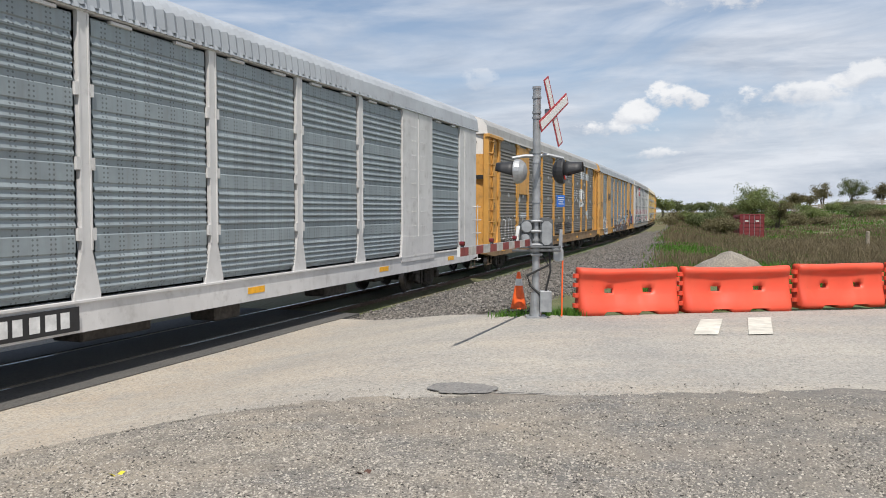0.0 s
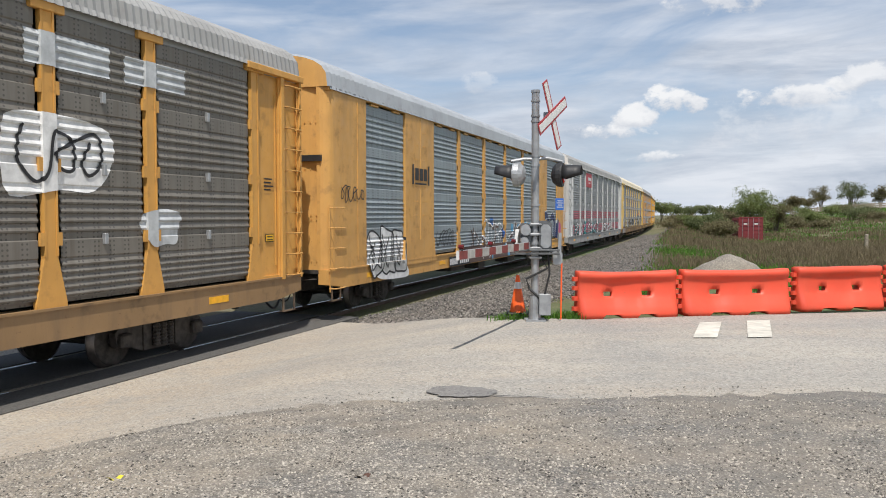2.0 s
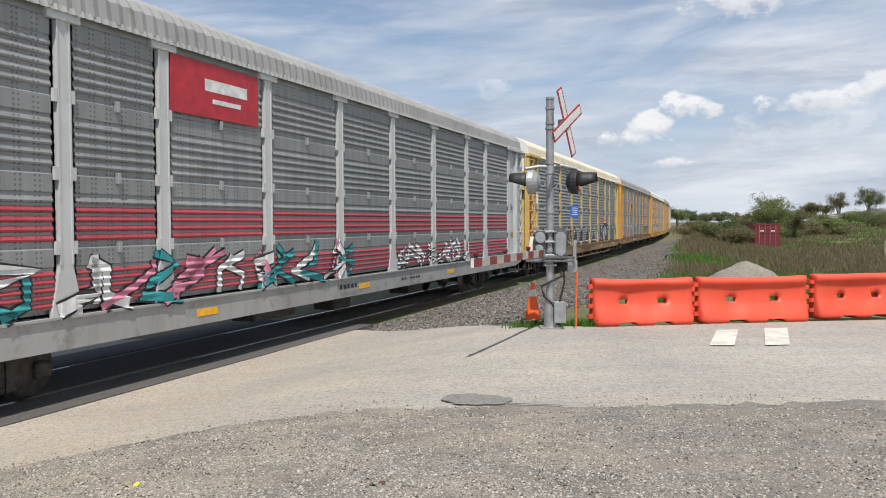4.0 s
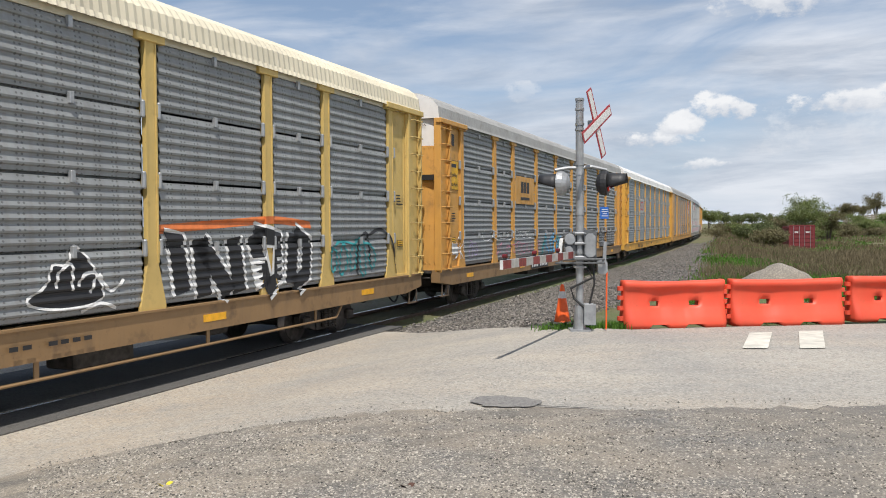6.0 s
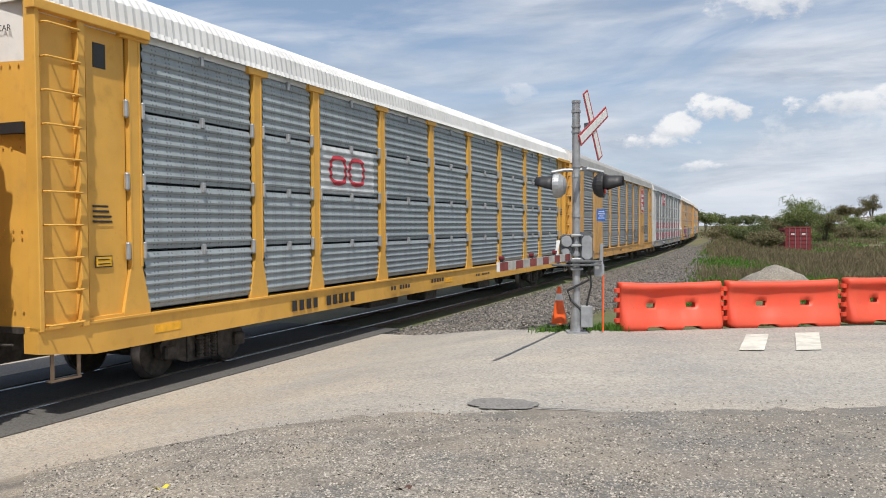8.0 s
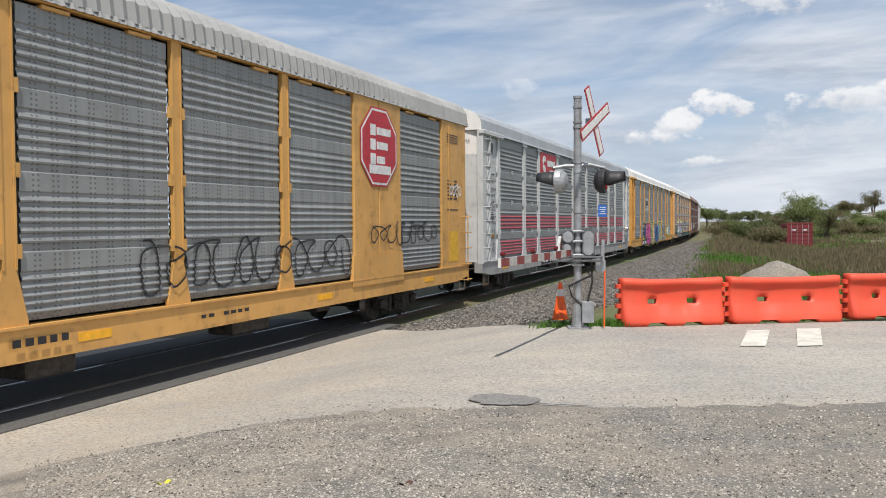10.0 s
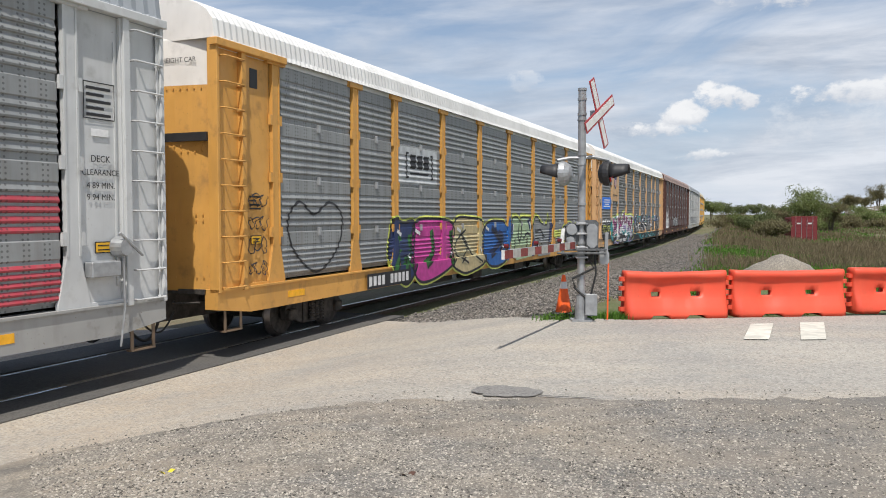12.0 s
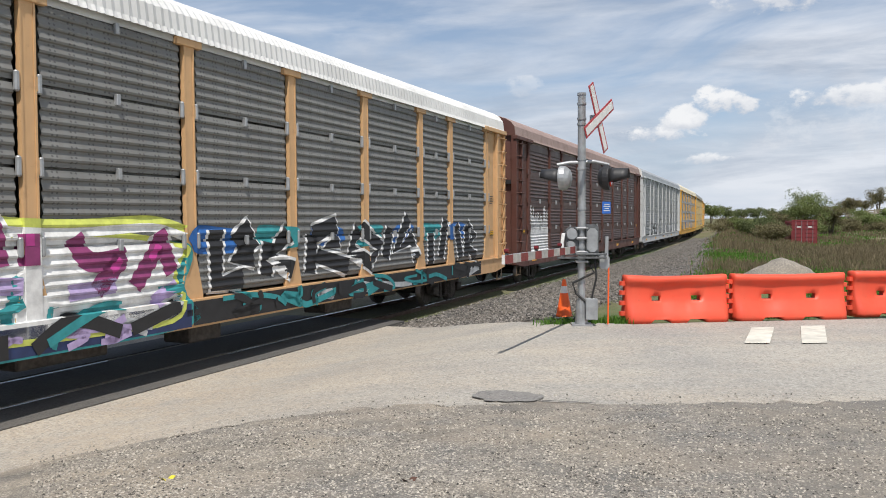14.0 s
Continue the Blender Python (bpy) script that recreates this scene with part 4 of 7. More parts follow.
def lay(car_i, name, shapes, colour, layer=1, parent=None, label=""):
    """Lay flat shapes of (s, z) outlines onto the ribbed side of a car, following its ribs."""
    index, car, style, kind = CARS[car_i]
    if (kind, style) not in SURF:
        SURF[kind, style] = outward(kind, style)
    f, zc, sc = SURF[kind, style]
    bm = BM()
    for poly in shapes:
        try:
            bm.faces.new([bm.verts.new((s, 0, z)) for s, z in poly])
        except ValueError:
            pass
    bmesh.ops.remove_doubles(bm, verts=bm.verts, dist=0.0008)
    bmesh.ops.triangulate(bm, faces=[q for q in bm.faces if len(q.verts) > 4])
    lo, hi = min(v.co.z for v in bm.verts), max(v.co.z for v in bm.verts)
    a, b = min(v.co.x for v in bm.verts), max(v.co.x for v in bm.verts)
    for z in zc:
        if lo < z < hi:
            bmesh.ops.bisect_plane(bm, geom=[*bm.verts, *bm.edges, *bm.faces], plane_co=(0, 0, z), plane_no=(0, 0, 1))
    for s in sc:
        if a < s < b:
            bmesh.ops.bisect_plane(bm, geom=[*bm.verts, *bm.edges, *bm.faces], plane_co=(s, 0, 0), plane_no=(1, 0, 0))
    for v in bm.verts:
        v.co = (v.co.x - HALF, -SIDE - f(v.co.x, v.co.z) - 0.0035 * layer, v.co.z)
    ob = part(name, bm, ink(colour, COL[colour]), parent or car, label, m=LIFT if parent is None else None)
    return ob


def lay_each(car_i, name, groups, colour, layer=1):
    """Every stroke a part of its own."""
    for g in groups:
        lay(car_i, name, g, colour, layer)


def curve(pts, closed=False, n=5):
    """A smooth line through points."""
    out = []
    m = len(pts)
    for i in range(m if closed else m - 1):
        p = [pts[(i + k) % m] if closed else pts[min(max(i + k, 0), m - 1)] for k in (-1, 0, 1, 2)]
        for j in range(n):
            t = j / n
            out.append(tuple(0.5 * (2 * p[1][c] + (p[2][c] - p[0][c]) * t + (2 * p[0][c] - 5 * p[1][c] + 4 * p[2][c] - p[3][c]) * t * t + (3 * p[1][c] - p[0][c] - 3 * p[2][c] + p[3][c]) * t ** 3) for c in (0, 1)))
    return out if closed else out + [tuple(pts[-1])]


def ribbon(line, w, closed=False):
    """A line as a strip of quads, its width swelling a little."""
    quads = []
    line = [Vector(p) for p in line] + ([Vector(line[0])] if closed else [])
    sides = []
    for i, p in enumerate(line):
        d = line[min(i + 1, len(line) - 1)] - line[max(i - 1, 0)]
        d = d.normalized() if d.length > 1e-6 else Vector((1, 0))
        n = Vector((-d.y, d.x)) * w / 2
        sides.append((p + n, p - n))
    for (a, b), (c, d) in zip(sides, sides[1:]):
        quads.append([tuple(a), tuple(b), tuple(d), tuple(c)])
    return quads


def rect(s0, s1, z0, z1):
    return [(s0, z0), (s1, z0), (s1, z1), (s0, z1)]


def bubble(rnd, s0, s1, z0, z1, k=9, spike=0.16):
    """A lumpy letter body."""
    c, w, h = ((s0 + s1) / 2, (z0 + z1) / 2), (s1 - s0) / 2, (z1 - z0) / 2
    pts = []
    for i in range(k):
        a = 2 * pi * i / k + rnd.uniform(-0.2, 0.2)
        r = 1 + rnd.uniform(-spike, spike)
        q = max(abs(cos(a)), abs(sin(a))) ** 0.95
        pts.append((c[0] + w * r * cos(a) / q, c[1] + h * r * sin(a) / q))
    return curve(pts, True, 4)


def strokes(rnd, s0, s1, z0, z1, n, sharp=True):
    """Letter-like strokes inside a cell."""
    out = []
    for _ in range(n):
        k = rnd.choice((3, 4, 4, 5))
        x, pts = rnd.uniform(s0, s1), []
        up = rnd.random() < 0.5
        for j in range(k):
            z = z0 + (z1 - z0) * ((j / (k - 1)) if up else 1 - j / (k - 1)) * rnd.uniform(0.8, 1.0)
            x = min(s1, max(s0, x + rnd.uniform(-0.5, 0.5) * (s1 - s0)))
            pts.append((x, min(z1, max(z0, z + rnd.uniform(-0.1, 0.1)))))
        out.append(pts if sharp else curve(pts))
    return out


def piece(car_i, s0, s1, z0, z1, letters, fills, outline, inner, glow=None, seed=1, line=0.06, hi=None):
    """A row of fat spray-painted letters on a car's side."""
    rnd = random.Random(seed)
    root = None
    cells = []
    w = (s1 - s0) / letters
    for i in range(letters):
        cells.append((s0 + w * (i - 0.06), s0 + w * (i + 1.08), z0 + rnd.uniform(0, 0.12), z1 - rnd.uniform(0, 0.18)))
    bodies = [bubble(rnd, *c) for c in cells]
    if glow:
        lay_each(car_i, "graffiti", [ribbon(b, line * 3.0, True) for b in bodies], glow, 1)
    for i, b in enumerate(bodies):
        lay(car_i, "graffiti_fill", [b], fills[i % len(fills)], 2)
    lay_each(car_i, "graffiti_outline", [ribbon(b, line, True) for b in bodies], outline, 3)
    lay_each(car_i, "graffiti_stroke", [ribbon(st, line * 0.9) for c in cells for st in strokes(rnd, c[0] + w * 0.2, c[1] - w * 0.2, c[2] + 0.15, c[3] - 0.12, 3, False)], inner, 4)
    if hi:
        lay_each(car_i, "graffiti_highlight", [ribbon([st[0], ((st[0][0] + st[1][0]) / 2, (st[0][1] + st[1][1]) / 2)], line * 0.8) for c in cells for st in strokes(rnd, c[0] + w * 0.1, c[1] - w * 0.1, c[2] + 0.3 * (z1 - z0), c[3] - 0.05, 2)], hi, 5)


def wild(car_i, s0, s1, z0, z1, cols, n, seed, w=0.16, outline=None, sharp=True):
    """Interlocked angular strokes."""
    rnd = random.Random(seed)
    cell = (s1 - s0) / n
    by = {c: [] for c in cols}
    edge = []
    for i in range(n):
        for st in strokes(rnd, s0 + cell * (i - 0.3), s0 + cell * (i + 1.3), z0, z1 - rnd.uniform(0, 0.3) * (z1 - z0), 3, sharp):
            st = [(min(s1, max(s0, a)), b) for a, b in st]
            ww = w * rnd.uniform(0.5, 1.3)
            by[rnd.choice(cols)].append(ribbon(st, ww))
            edge.append(ribbon(st, ww + 0.07))
    if outline:
        lay_each(car_i, "graffiti_outline", edge, outline, 2)
    for k, c in enumerate(cols):
        if by[c]:
            lay_each(car_i, "graffiti_stroke", by[c], c, 3 + k)


def scrawl(car_i, s0, s1, z0, z1, colour, seed, w=0.035, loops=9):
    """A tag: one running line."""
    rnd = random.Random(seed)
    pts = []
    h = z1 - z0
    loops = max(2, min(loops, int((s1 - s0) / (0.6 * h)) + 1))
    cell = (s1 - s0) / loops
    for i in range(loops):
        big, tilt = rnd.uniform(0.55, 1.0), rnd.uniform(-0.25, 0.45)
        way = rnd.choice((1, 1, -1))
        for k in range(6):
            a = k * pi / 3 * way + rnd.uniform(-0.35, 0.35)
            pts.append((s0 + cell * (i + 0.45 + 0.14 * k * 0.5 + tilt * 0.3 * cos(a)) + 0.46 * cell * sin(a), (z0 + z1) / 2 + 0.5 * h * big * cos(a) + rnd.uniform(-0.05, 0.05) * h))
    lay(car_i, "tag", ribbon(curve(pts, False, 6), w), colour, 6)


def bars(car_i, s0, s1, z0, z1, n, colour, back=None, layer=2, seed=0):
    """Lettering that becomes bars: uprights on a plate."""
    rnd = random.Random(seed + n)
    ob = None
    if back:
        ob = lay(car_i, "number_plate", [rect(s0 - 0.08, s1 + 0.08, z0 - 0.06, z1 + 0.06)], back, layer)
    w = (s1 - s0) / n
    lay_each(car_i, "lettering_bar", [[rect(s0 + w * i, s0 + w * (i + rnd.uniform(0.6, 0.75)), z0, z1)] for i in range(n) if not (n > 6 and i == n // 2 - 1)], colour, layer + 1)


def sign(car_i, s0, s1, z0, z1, colour, layer=1, name="sign_panel", label=""):
    """A plate bolted over the ribs: a real sheet with a rim."""
    index, car, style, kind = CARS[car_i]
    bm = box(BM(), s0 - HALF, s1 - HALF, -SIDE - 0.058 - 0.006 * layer, -SIDE - 0.044, z0, z1, 0.004)
    return part(name, bm, colour, car, label, m=LIFT)


def flat(car_i, polys, colour, s=0.0, z=0.0, y=0.066, name="emblem", parent=None):
    """Flat shapes on a plate."""
    index, car, style, kind = CARS[car_i]
    if len(polys) > 1:
        for poly in polys:
            flat(car_i, [poly], colour, s, z, y, name)
        return None
    bm = BM()
    for poly in polys:
        prism(bm, [(a + s - HALF, b + z) for a, b in poly], -SIDE - y - 0.003, -SIDE - y)
    bmesh.ops.recalc_face_normals(bm, faces=bm.faces)
    return part(name, bm, ink(colour, COL[colour]), car, m=LIFT)


def words(car_i, text, s, z, size, colour, y=0.07, name="lettering", m=None):
    c = bpy.data.curves.new("lettering", "FONT")
    c.body, c.size, c.align_x, c.extrude = text, size, "CENTER", 0.001
    tmp = bpy.data.objects.new("lettering", c)
    scene.collection.objects.link(tmp)
    me = bpy.data.meshes.new_from_object(tmp.evaluated_get(bpy.context.evaluated_depsgraph_get()))
    bpy.data.objects.remove(tmp)
    me.materials.clear()
    me.materials.append(ink(colour, COL[colour]))
    place = Matrix.Translation((s - HALF, -SIDE - y, z)) @ Matrix.Rotation(pi / 2, 4, "X") if m is None else m
    return part(name, me, None, CARS[car_i][1], m=LIFT @ place)


def end_words(car_i, text, y, z, size, colour="black"):
    """Lettering on the leading end door, read from in front."""
    x = -HALF + 0.17 - 0.05 - 0.16 * (1 - (y / 1.46) ** 2) - 0.006 + max(0, z - EAVE) * 0.35
    lean = atan2(0.32 * y / 1.46 ** 2, 1)
    m = Matrix.Translation((x - 0.01, y, z)) @ Matrix.Rotation(-pi / 2 - lean, 4, "Z") @ Matrix.Rotation(pi / 2, 4, "X")
    words(car_i, text, 0, 0, size, colour, m=m)


def warning_plate(car_i, s, z, w=0.3, h=0.16, col="gold"):
    flat(car_i, [rect(-w / 2, w / 2, -h / 2, h / 2)], "black", s, z, 0.012, "notice_plate")
    flat(car_i, [rect(-w / 2 + 0.015, w / 2 - 0.015, -h / 2 + 0.015, h / 2 - 0.015)], col, s, z, 0.016, "notice_face")
    flat(car_i, [rect(-w * 0.36, w * 0.3, 0.02, 0.035), rect(-w * 0.36, w * 0.36, -0.04, -0.025)], "black", s, z, 0.020, "lettering_bar")


def data_block(car_i, s, z, n, w=0.36):
    rnd = random.Random(n * 7 + car_i)
    flat(car_i, [rect(-w / 2, -w / 2 + w * rnd.uniform(0.5, 1.0), -0.07 * i, -0.07 * i + 0.03) for i in range(n)], "black", s, z, 0.012, "lettering_bar")


def lines_shape(kind):
    """Plain strokes that stand for company emblems."""
    if kind == "block":
        return [rect(-0.5, -0.2, -0.2, 0.2), rect(-0.14, 0.14, -0.2, 0.2), rect(0.2, 0.5, -0.2, 0.2)]
    return []


def paint_train():
    # old racks: notices beside the ladder, small data blocks
    for i in range(1, 14):
        if CARS[i][3] == "old":
            for s in (1.12, LENGTH - 1.12):
                warning_plate(i, s, 1.85)
                if not (i == 8 and s > 2):
                    data_block(i, s, 3.0 if s > 2 else 2.6, 4)
            if i in (1, 4, 6, 8, 9, 10):
                end_words(i, "EXCESS HEIGHT CAR", -0.62, EAVE - 0.36, 0.115)
            if i in (5,):
                end_words(i, "EXCESS HEIGHT CAR", -0.62, EAVE - 0.20, 0.115)
        bars(i, 12.2, 13.1, 0.80, 0.90, 5, "black", None, 1, i)
        bars(i, 15.6, 16.9, 0.78, 0.84, 7, "black", None, 1, i)
    # car 0
    bars(0, 6.7, 9.0, 0.70, 0.92, 9, "white", "black")
    # car 1
    sign(1, 4.73, 6.47, 3.05, 5.05, YEL, label="yellow sign plate")
    for a, b in ((-0.50, -0.05), (0.05, 0.50)):
        flat(1, ribbon(curve([(a + 0.1, -0.24), (a, -0.1), (a, 0.12), (a + 0.1, 0.24), (b - 0.1, 0.24), (b, 0.1), (b, -0.12), (b - 0.1, -0.24)], True, 3), 0.10, True), "black", 5.60, 4.15)
    lay(1, "paint_patch", [rect(4.85, 6.35, 1.12, 1.72)], "silver", 2)
    lay(1, "paint_patch", [rect(5.2, 6.35, 2.02, 2.25), rect(4.85, 5.2, 2.7, 2.95)], "silver", 2)
    rnd = random.Random(3)
    for k in range(4):
        lay(1, "graffiti_outline", ribbon(bubble(rnd, 2.15 + k * 0.52, 2.72 + k * 0.52, 1.2, 2.05), 0.035, True), "white", 3)
    bars(1, 6.75, 8.6, 0.70, 0.92, 10, "white", "black")
    scrawl(1, 12.5, 14.7, 1.2, 1.75, "black", 4, 0.05)
    scrawl(1, 15.2, 17.3, 1.3, 1.75, "black", 5, 0.05)
    scrawl(1, 18.2, 19.5, 2.9, 3.6, "white", 6, 0.045, 5)
    lay(1, "paint_patch", [bubble(random.Random(8), 20.2, 22.0, 2.6, 3.7)], "white", 2)
    lay(1, "paint_patch", [rect(20.6, 22.1, 4.3, 4.75), bubble(random.Random(9), 22.7, 23.6, 1.8, 2.4), rect(22.4, 23.8, 4.3, 4.7)], "silver", 2)
    scrawl(1, 20.4, 21.9, 2.7, 3.6, "black", 10, 0.05, 4)
    # car 2
    lay(2, "paint_band", [rect(9.8, 20.0, 0.63, 1.2)], "brown", 1)
    for k, (q0, q1) in enumerate(
        [[(13.05, 1.9), (13.5, 2.2)],
        [(16.2, 1.6), (16.6, 1.95)],
        [(17.2, 1.65), (17.6, 1.9)],
        [(14.75, 1.4), (15.05, 1.75)],
        [(18.6, 1.85), (18.95, 2)],
        [(19.25, 1.55), (19.65, 1.95)],
        [(19.7, 1.6), (20.1, 1.75)],
        [(15.1, 0.9), (15.75, 1.15)],
        [(15.4, 0.65), (15.75, 0.95)],
        [(17.7, 1.05), (17.95, 1.35)],
        [(16.05, 0.95), (16.2, 1.3)],
        [(13.1, 0.64), (13.25, 0.85)]]):
        lay(2, "graffiti_fill", [bubble(random.Random(140 + k), q0[0], q1[0], q0[1], q1[1], 8, 0.2)], ("blue", "sky", "sky")[k % 3], 2)
    lay_each(2, "graffiti_fill", [[q] for q in
        [[(12.2, 1.85), (12.35, 1.8), (12.35, 1.65), (12.15, 1.7)],
        [(12, 1.6), (12.3, 1.45), (12.25, 1.35), (12.05, 1.4)],
        [(13.95, 1.85), (13.95, 1.55), (13.75, 1.5)],
        [(16.85, 1.1), (17.5, 1.15), (17.15, 0.9)],
        [(13.2, 1.1), (13.5, 1.3), (13.25, 0.95)],
        [(12.9, 1.7), (12.85, 1.3), (12.7, 1.3)]]], "white", 3)
    line = (
        [(12.15, 2.05), (12.35, 2.15), (12.6, 2.1), (12.8, 2)],
        [(12.8, 2), (13.05, 2), (13.25, 1.9), (13.45, 1.85), (13.6, 2.05), (13.7, 1.95), (14.15, 1.9)],
        [(12.9, 1.95), (12.85, 1.7), (12.7, 1.55), (12.5, 1.3), (12.5, 1.1)],
        [(12, 1.5), (12.3, 1.45), (12.35, 1.15), (12.2, 1), (12.1, 1.05)],
        [(13.3, 1.9), (13.2, 1.6), (13.35, 1.45), (13.2, 1.15), (12.9, 1.05)],
        [(13.7, 1.95), (13.75, 1.75), (13.7, 1.45), (13.5, 1.25), (13.15, 1.1), (12.75, 0.7)],
        [(14.15, 1.9), (14.35, 2), (14.85, 1.85), (14.6, 1.7), (14.25, 1.6), (14.25, 1)],
        [(14.6, 1.7), (14.7, 1.5), (14.55, 1.35), (14.75, 0.9)],
        [(13.75, 1.5), (14.1, 1.55), (14.25, 1.35)],
        [(13.75, 1.1), (13.7, 0.85), (13.85, 0.8), (14.1, 0.95)],
        [(15.2, 1.1), (15.25, 1.65), (15.8, 1.4), (15.4, 1.15), (15.2, 1.05)],
        [(15.8, 1.4), (16.55, 1.6), (16.75, 1.9), (16.9, 2.1), (17.05, 1.85), (17.2, 1.75), (17.8, 1.95)],
        [(16.55, 1.55), (16.2, 0.95), (16, 1.2), (15.9, 1.5)],
        [(16.9, 1.4), (17.6, 1.6), (18.05, 1.85), (18.35, 1.7), (18.3, 1.1)],
        [(18.65, 1.9), (18.55, 1.4), (19, 2.1), (19.25, 1.35), (19.55, 1.5), (19.9, 1.1)],
        [(19.65, 1.5), (20.75, 1.95), (20.65, 1.5), (20.1, 1.35), (20.8, 1.35), (20.4, 1)],
        [(21.25, 1.6), (21.55, 1.5), (21.25, 0.8), (20.65, 0.7)])
    lay_each(2, "graffiti_outline", [ribbon(q, 0.065) for q in line], "white", 4)
    lay_each(2, "graffiti_fill", [ribbon([(a + 0.10, b - 0.06) for a, b in q], 0.15) for q in line[1::2]], "brown", 3)
    wild(2, 10.0, 12.2, 0.72, 1.95, ["white", "brown"], 3, 13, 0.09)
    lay_each(2, "graffiti", [[bubble(random.Random(150), q0[0], q1[0], q0[1], q1[1], 8, 0.2)] for q0, q1 in [[(21.75, 1.25), (22.3, 1.65)],
        [(25.85, 1.1), (26.35, 1.95)]]], "pink", 1)
    thick = [curve(q) for q in
             [[(22.4, 2.25), (23.1, 2.3), (23.4, 2), (22.85, 1.7), (23.1, 1.3), (22.5, 1)],
             [(23.65, 2.1), (23.6, 1.1)],
             [(24.05, 2.05), (24.5, 2.25), (24.95, 1.95), (24.9, 1.15)],
             [(24.25, 1.8), (24.25, 1.1)],
             [(25.7, 2.05), (25.35, 1.1)]]]
    lay_each(2, "graffiti_outline", [ribbon(q, 0.46) for q in thick], "silver", 2)
    lay_each(2, "graffiti_stroke", [ribbon(q, 0.34) for q in thick], "navy", 3)
    piece(2, 2.15, 4.45, 0.70, 2.0, 3, ["white"], "black", "black", None, 16, 0.05)
    lay(2, "paint_patch", [bubble(random.Random(17), 2.4, 4.5, 0.62, 1.1)], "white", 2)
    flat(2, [rect(-0.62, -0.5, -0.02, 0.55), rect(0.62, 0.74, -0.02, 0.55)] + [rect(-0.40, -0.13, 0.1, 0.45), rect(-0.06, 0.22, 0.1, 0.45), rect(0.28, 0.54, 0.1, 0.45)] + [rect(-0.4, 0.5, -0.02, 0.03)], "black", 5.62, 3.2, 0.092)
    scrawl(2, 0.5, 1.8, 2.6, 3.0, "black", 18, 0.03)
    scrawl(2, 7.1, 8.8, 1.3, 1.85, "black", 19, 0.035)
    bars(2, 8.2, 10.2, 0.68, 0.88, 10, "white", "black", 6)
    scrawl(2, 20.3, 21.0, 1.9, 2.5, "black", 20, 0.05, 4)
    # car 3
    sign(3, 6.75, 9.15, 4.10, 5.02, ink("red", COL["red"]), label="red company sign plate")
    flat(3, [rect(-0.3, 0.9, 0.0, 0.2), rect(-0.1, 0.7, -0.2, -0.12)], "white", 7.9, 4.55)
    wild(3, 2.5, 13.0, 1.1, 2.0, ["white", "rose", "teal"], 9, 22, 0.16, "black")
    wild(3, 15.0, 21.0, 1.1, 1.9, ["white"], 6, 23, 0.10, "black")
    scrawl(3, 0.5, 1.4, 1.2, 1.8, "black", 24, 0.03, 5)
    # car 4
    wild(4, 0.2, 1.6, 1.1, 4.4, ["orange", "white"], 3, 30, 0.12)
    lay(4, "paint_patch", [rect(0.2, 3.0, 0.65, 2.0)], "silver", 1)
    wild(4, 0.3, 3.0, 0.7, 2.0, ["orange", "maroon"], 4, 31, 0.08)
    piece(4, 3.0, 9.2, 1.12, 2.05, 7, ["tan", "cream", "tan", "silver"], "black", "maroon", "grey", 32, 0.06)
    scrawl(4, 8.3, 9.3, 1.2, 2.0, "black", 33, 0.07, 4)
    for k, s in enumerate((9.9, 11.6, 13.6, 15.9)):
        b = curve([(s, 1.35), (s + 0.5, 1.22), (s + 1.2, 1.3), (s + 1.05, 1.75), (s + 0.75, 2.05), (s + 0.62, 1.8), (s + 0.4, 1.8), (s + 0.3, 1.55)], True, 4)
        lay(4, "graffiti_fill", [b], "black", 3)
        lay(4, "graffiti_outline", ribbon(b, 0.035, True), "white", 4)
    fat = [[(18.35, 2.05), (18.55, 2.1), (18.7, 1.25)],
             [(19.1, 2.1), (19.2, 1.15)],
             [(19.1, 2.05), (19.85, 1.15)],
             [(19.95, 2.1), (20.1, 1.15)],
             [(20.5, 2.15), (20.8, 1.2)],
             [(20.5, 2.15), (21.2, 2.05), (21.2, 1.35), (20.8, 1.15)],
             [(21.75, 2.15), (21.65, 1.2)],
             [(21.75, 2.15), (22.2, 1.95), (22.15, 1.35), (21.75, 1.15)]]
    lay(4, "graffiti", ribbon(curve([(18.2, 2.25), (19.95, 2.35), (21.2, 2.4), (22.35, 2.3)]), 0.14), "orange", 1)
    lay_each(4, "graffiti_outline", [ribbon(q, 0.48) for q in fat], "white", 2)
    lay_each(4, "graffiti_stroke", [ribbon(q, 0.34) for q in fat], "black", 3)
    lay_each(4, "tag", [ribbon(curve(q), 0.045) for q in
             [[(16.35, 1.5), (16.4, 1.7), (16.6, 1.8), (16.6, 1.45)],
             [(16.7, 1.5), (16.8, 1.65), (17, 1.65), (16.9, 1.4)],
             [(17.05, 1.65), (17.25, 1.4), (17.5, 1.55)],
             [(16.75, 1.15), (17.05, 1.25), (17.35, 1.15)]]], "white", 4)
    lay_each(4, "graffiti_outline", [ribbon(curve(q), 0.07) for q in
             [[(24.2, 1.2), (24.25, 1.9), (24.65, 2.1), (24.8, 1.35)],
             [(24.65, 2.05), (25.3, 2.2), (25.8, 1.9), (26.05, 1.15)]]], "black", 4)
    scrawl(4, 22.9, 25.0, 1.2, 2.0, "teal", 36, 0.05, 7)
    bars(4, 12.9, 15.1, 0.70, 0.90, 9, "black", None, 2)
    # car 5
    sign(5, 6.78, 9.12, 3.02, 4.0, YEL, label="yellow company sign plate")
    flat(5, lines_shape("block"), "black", 7.95, 3.62, 0.066)
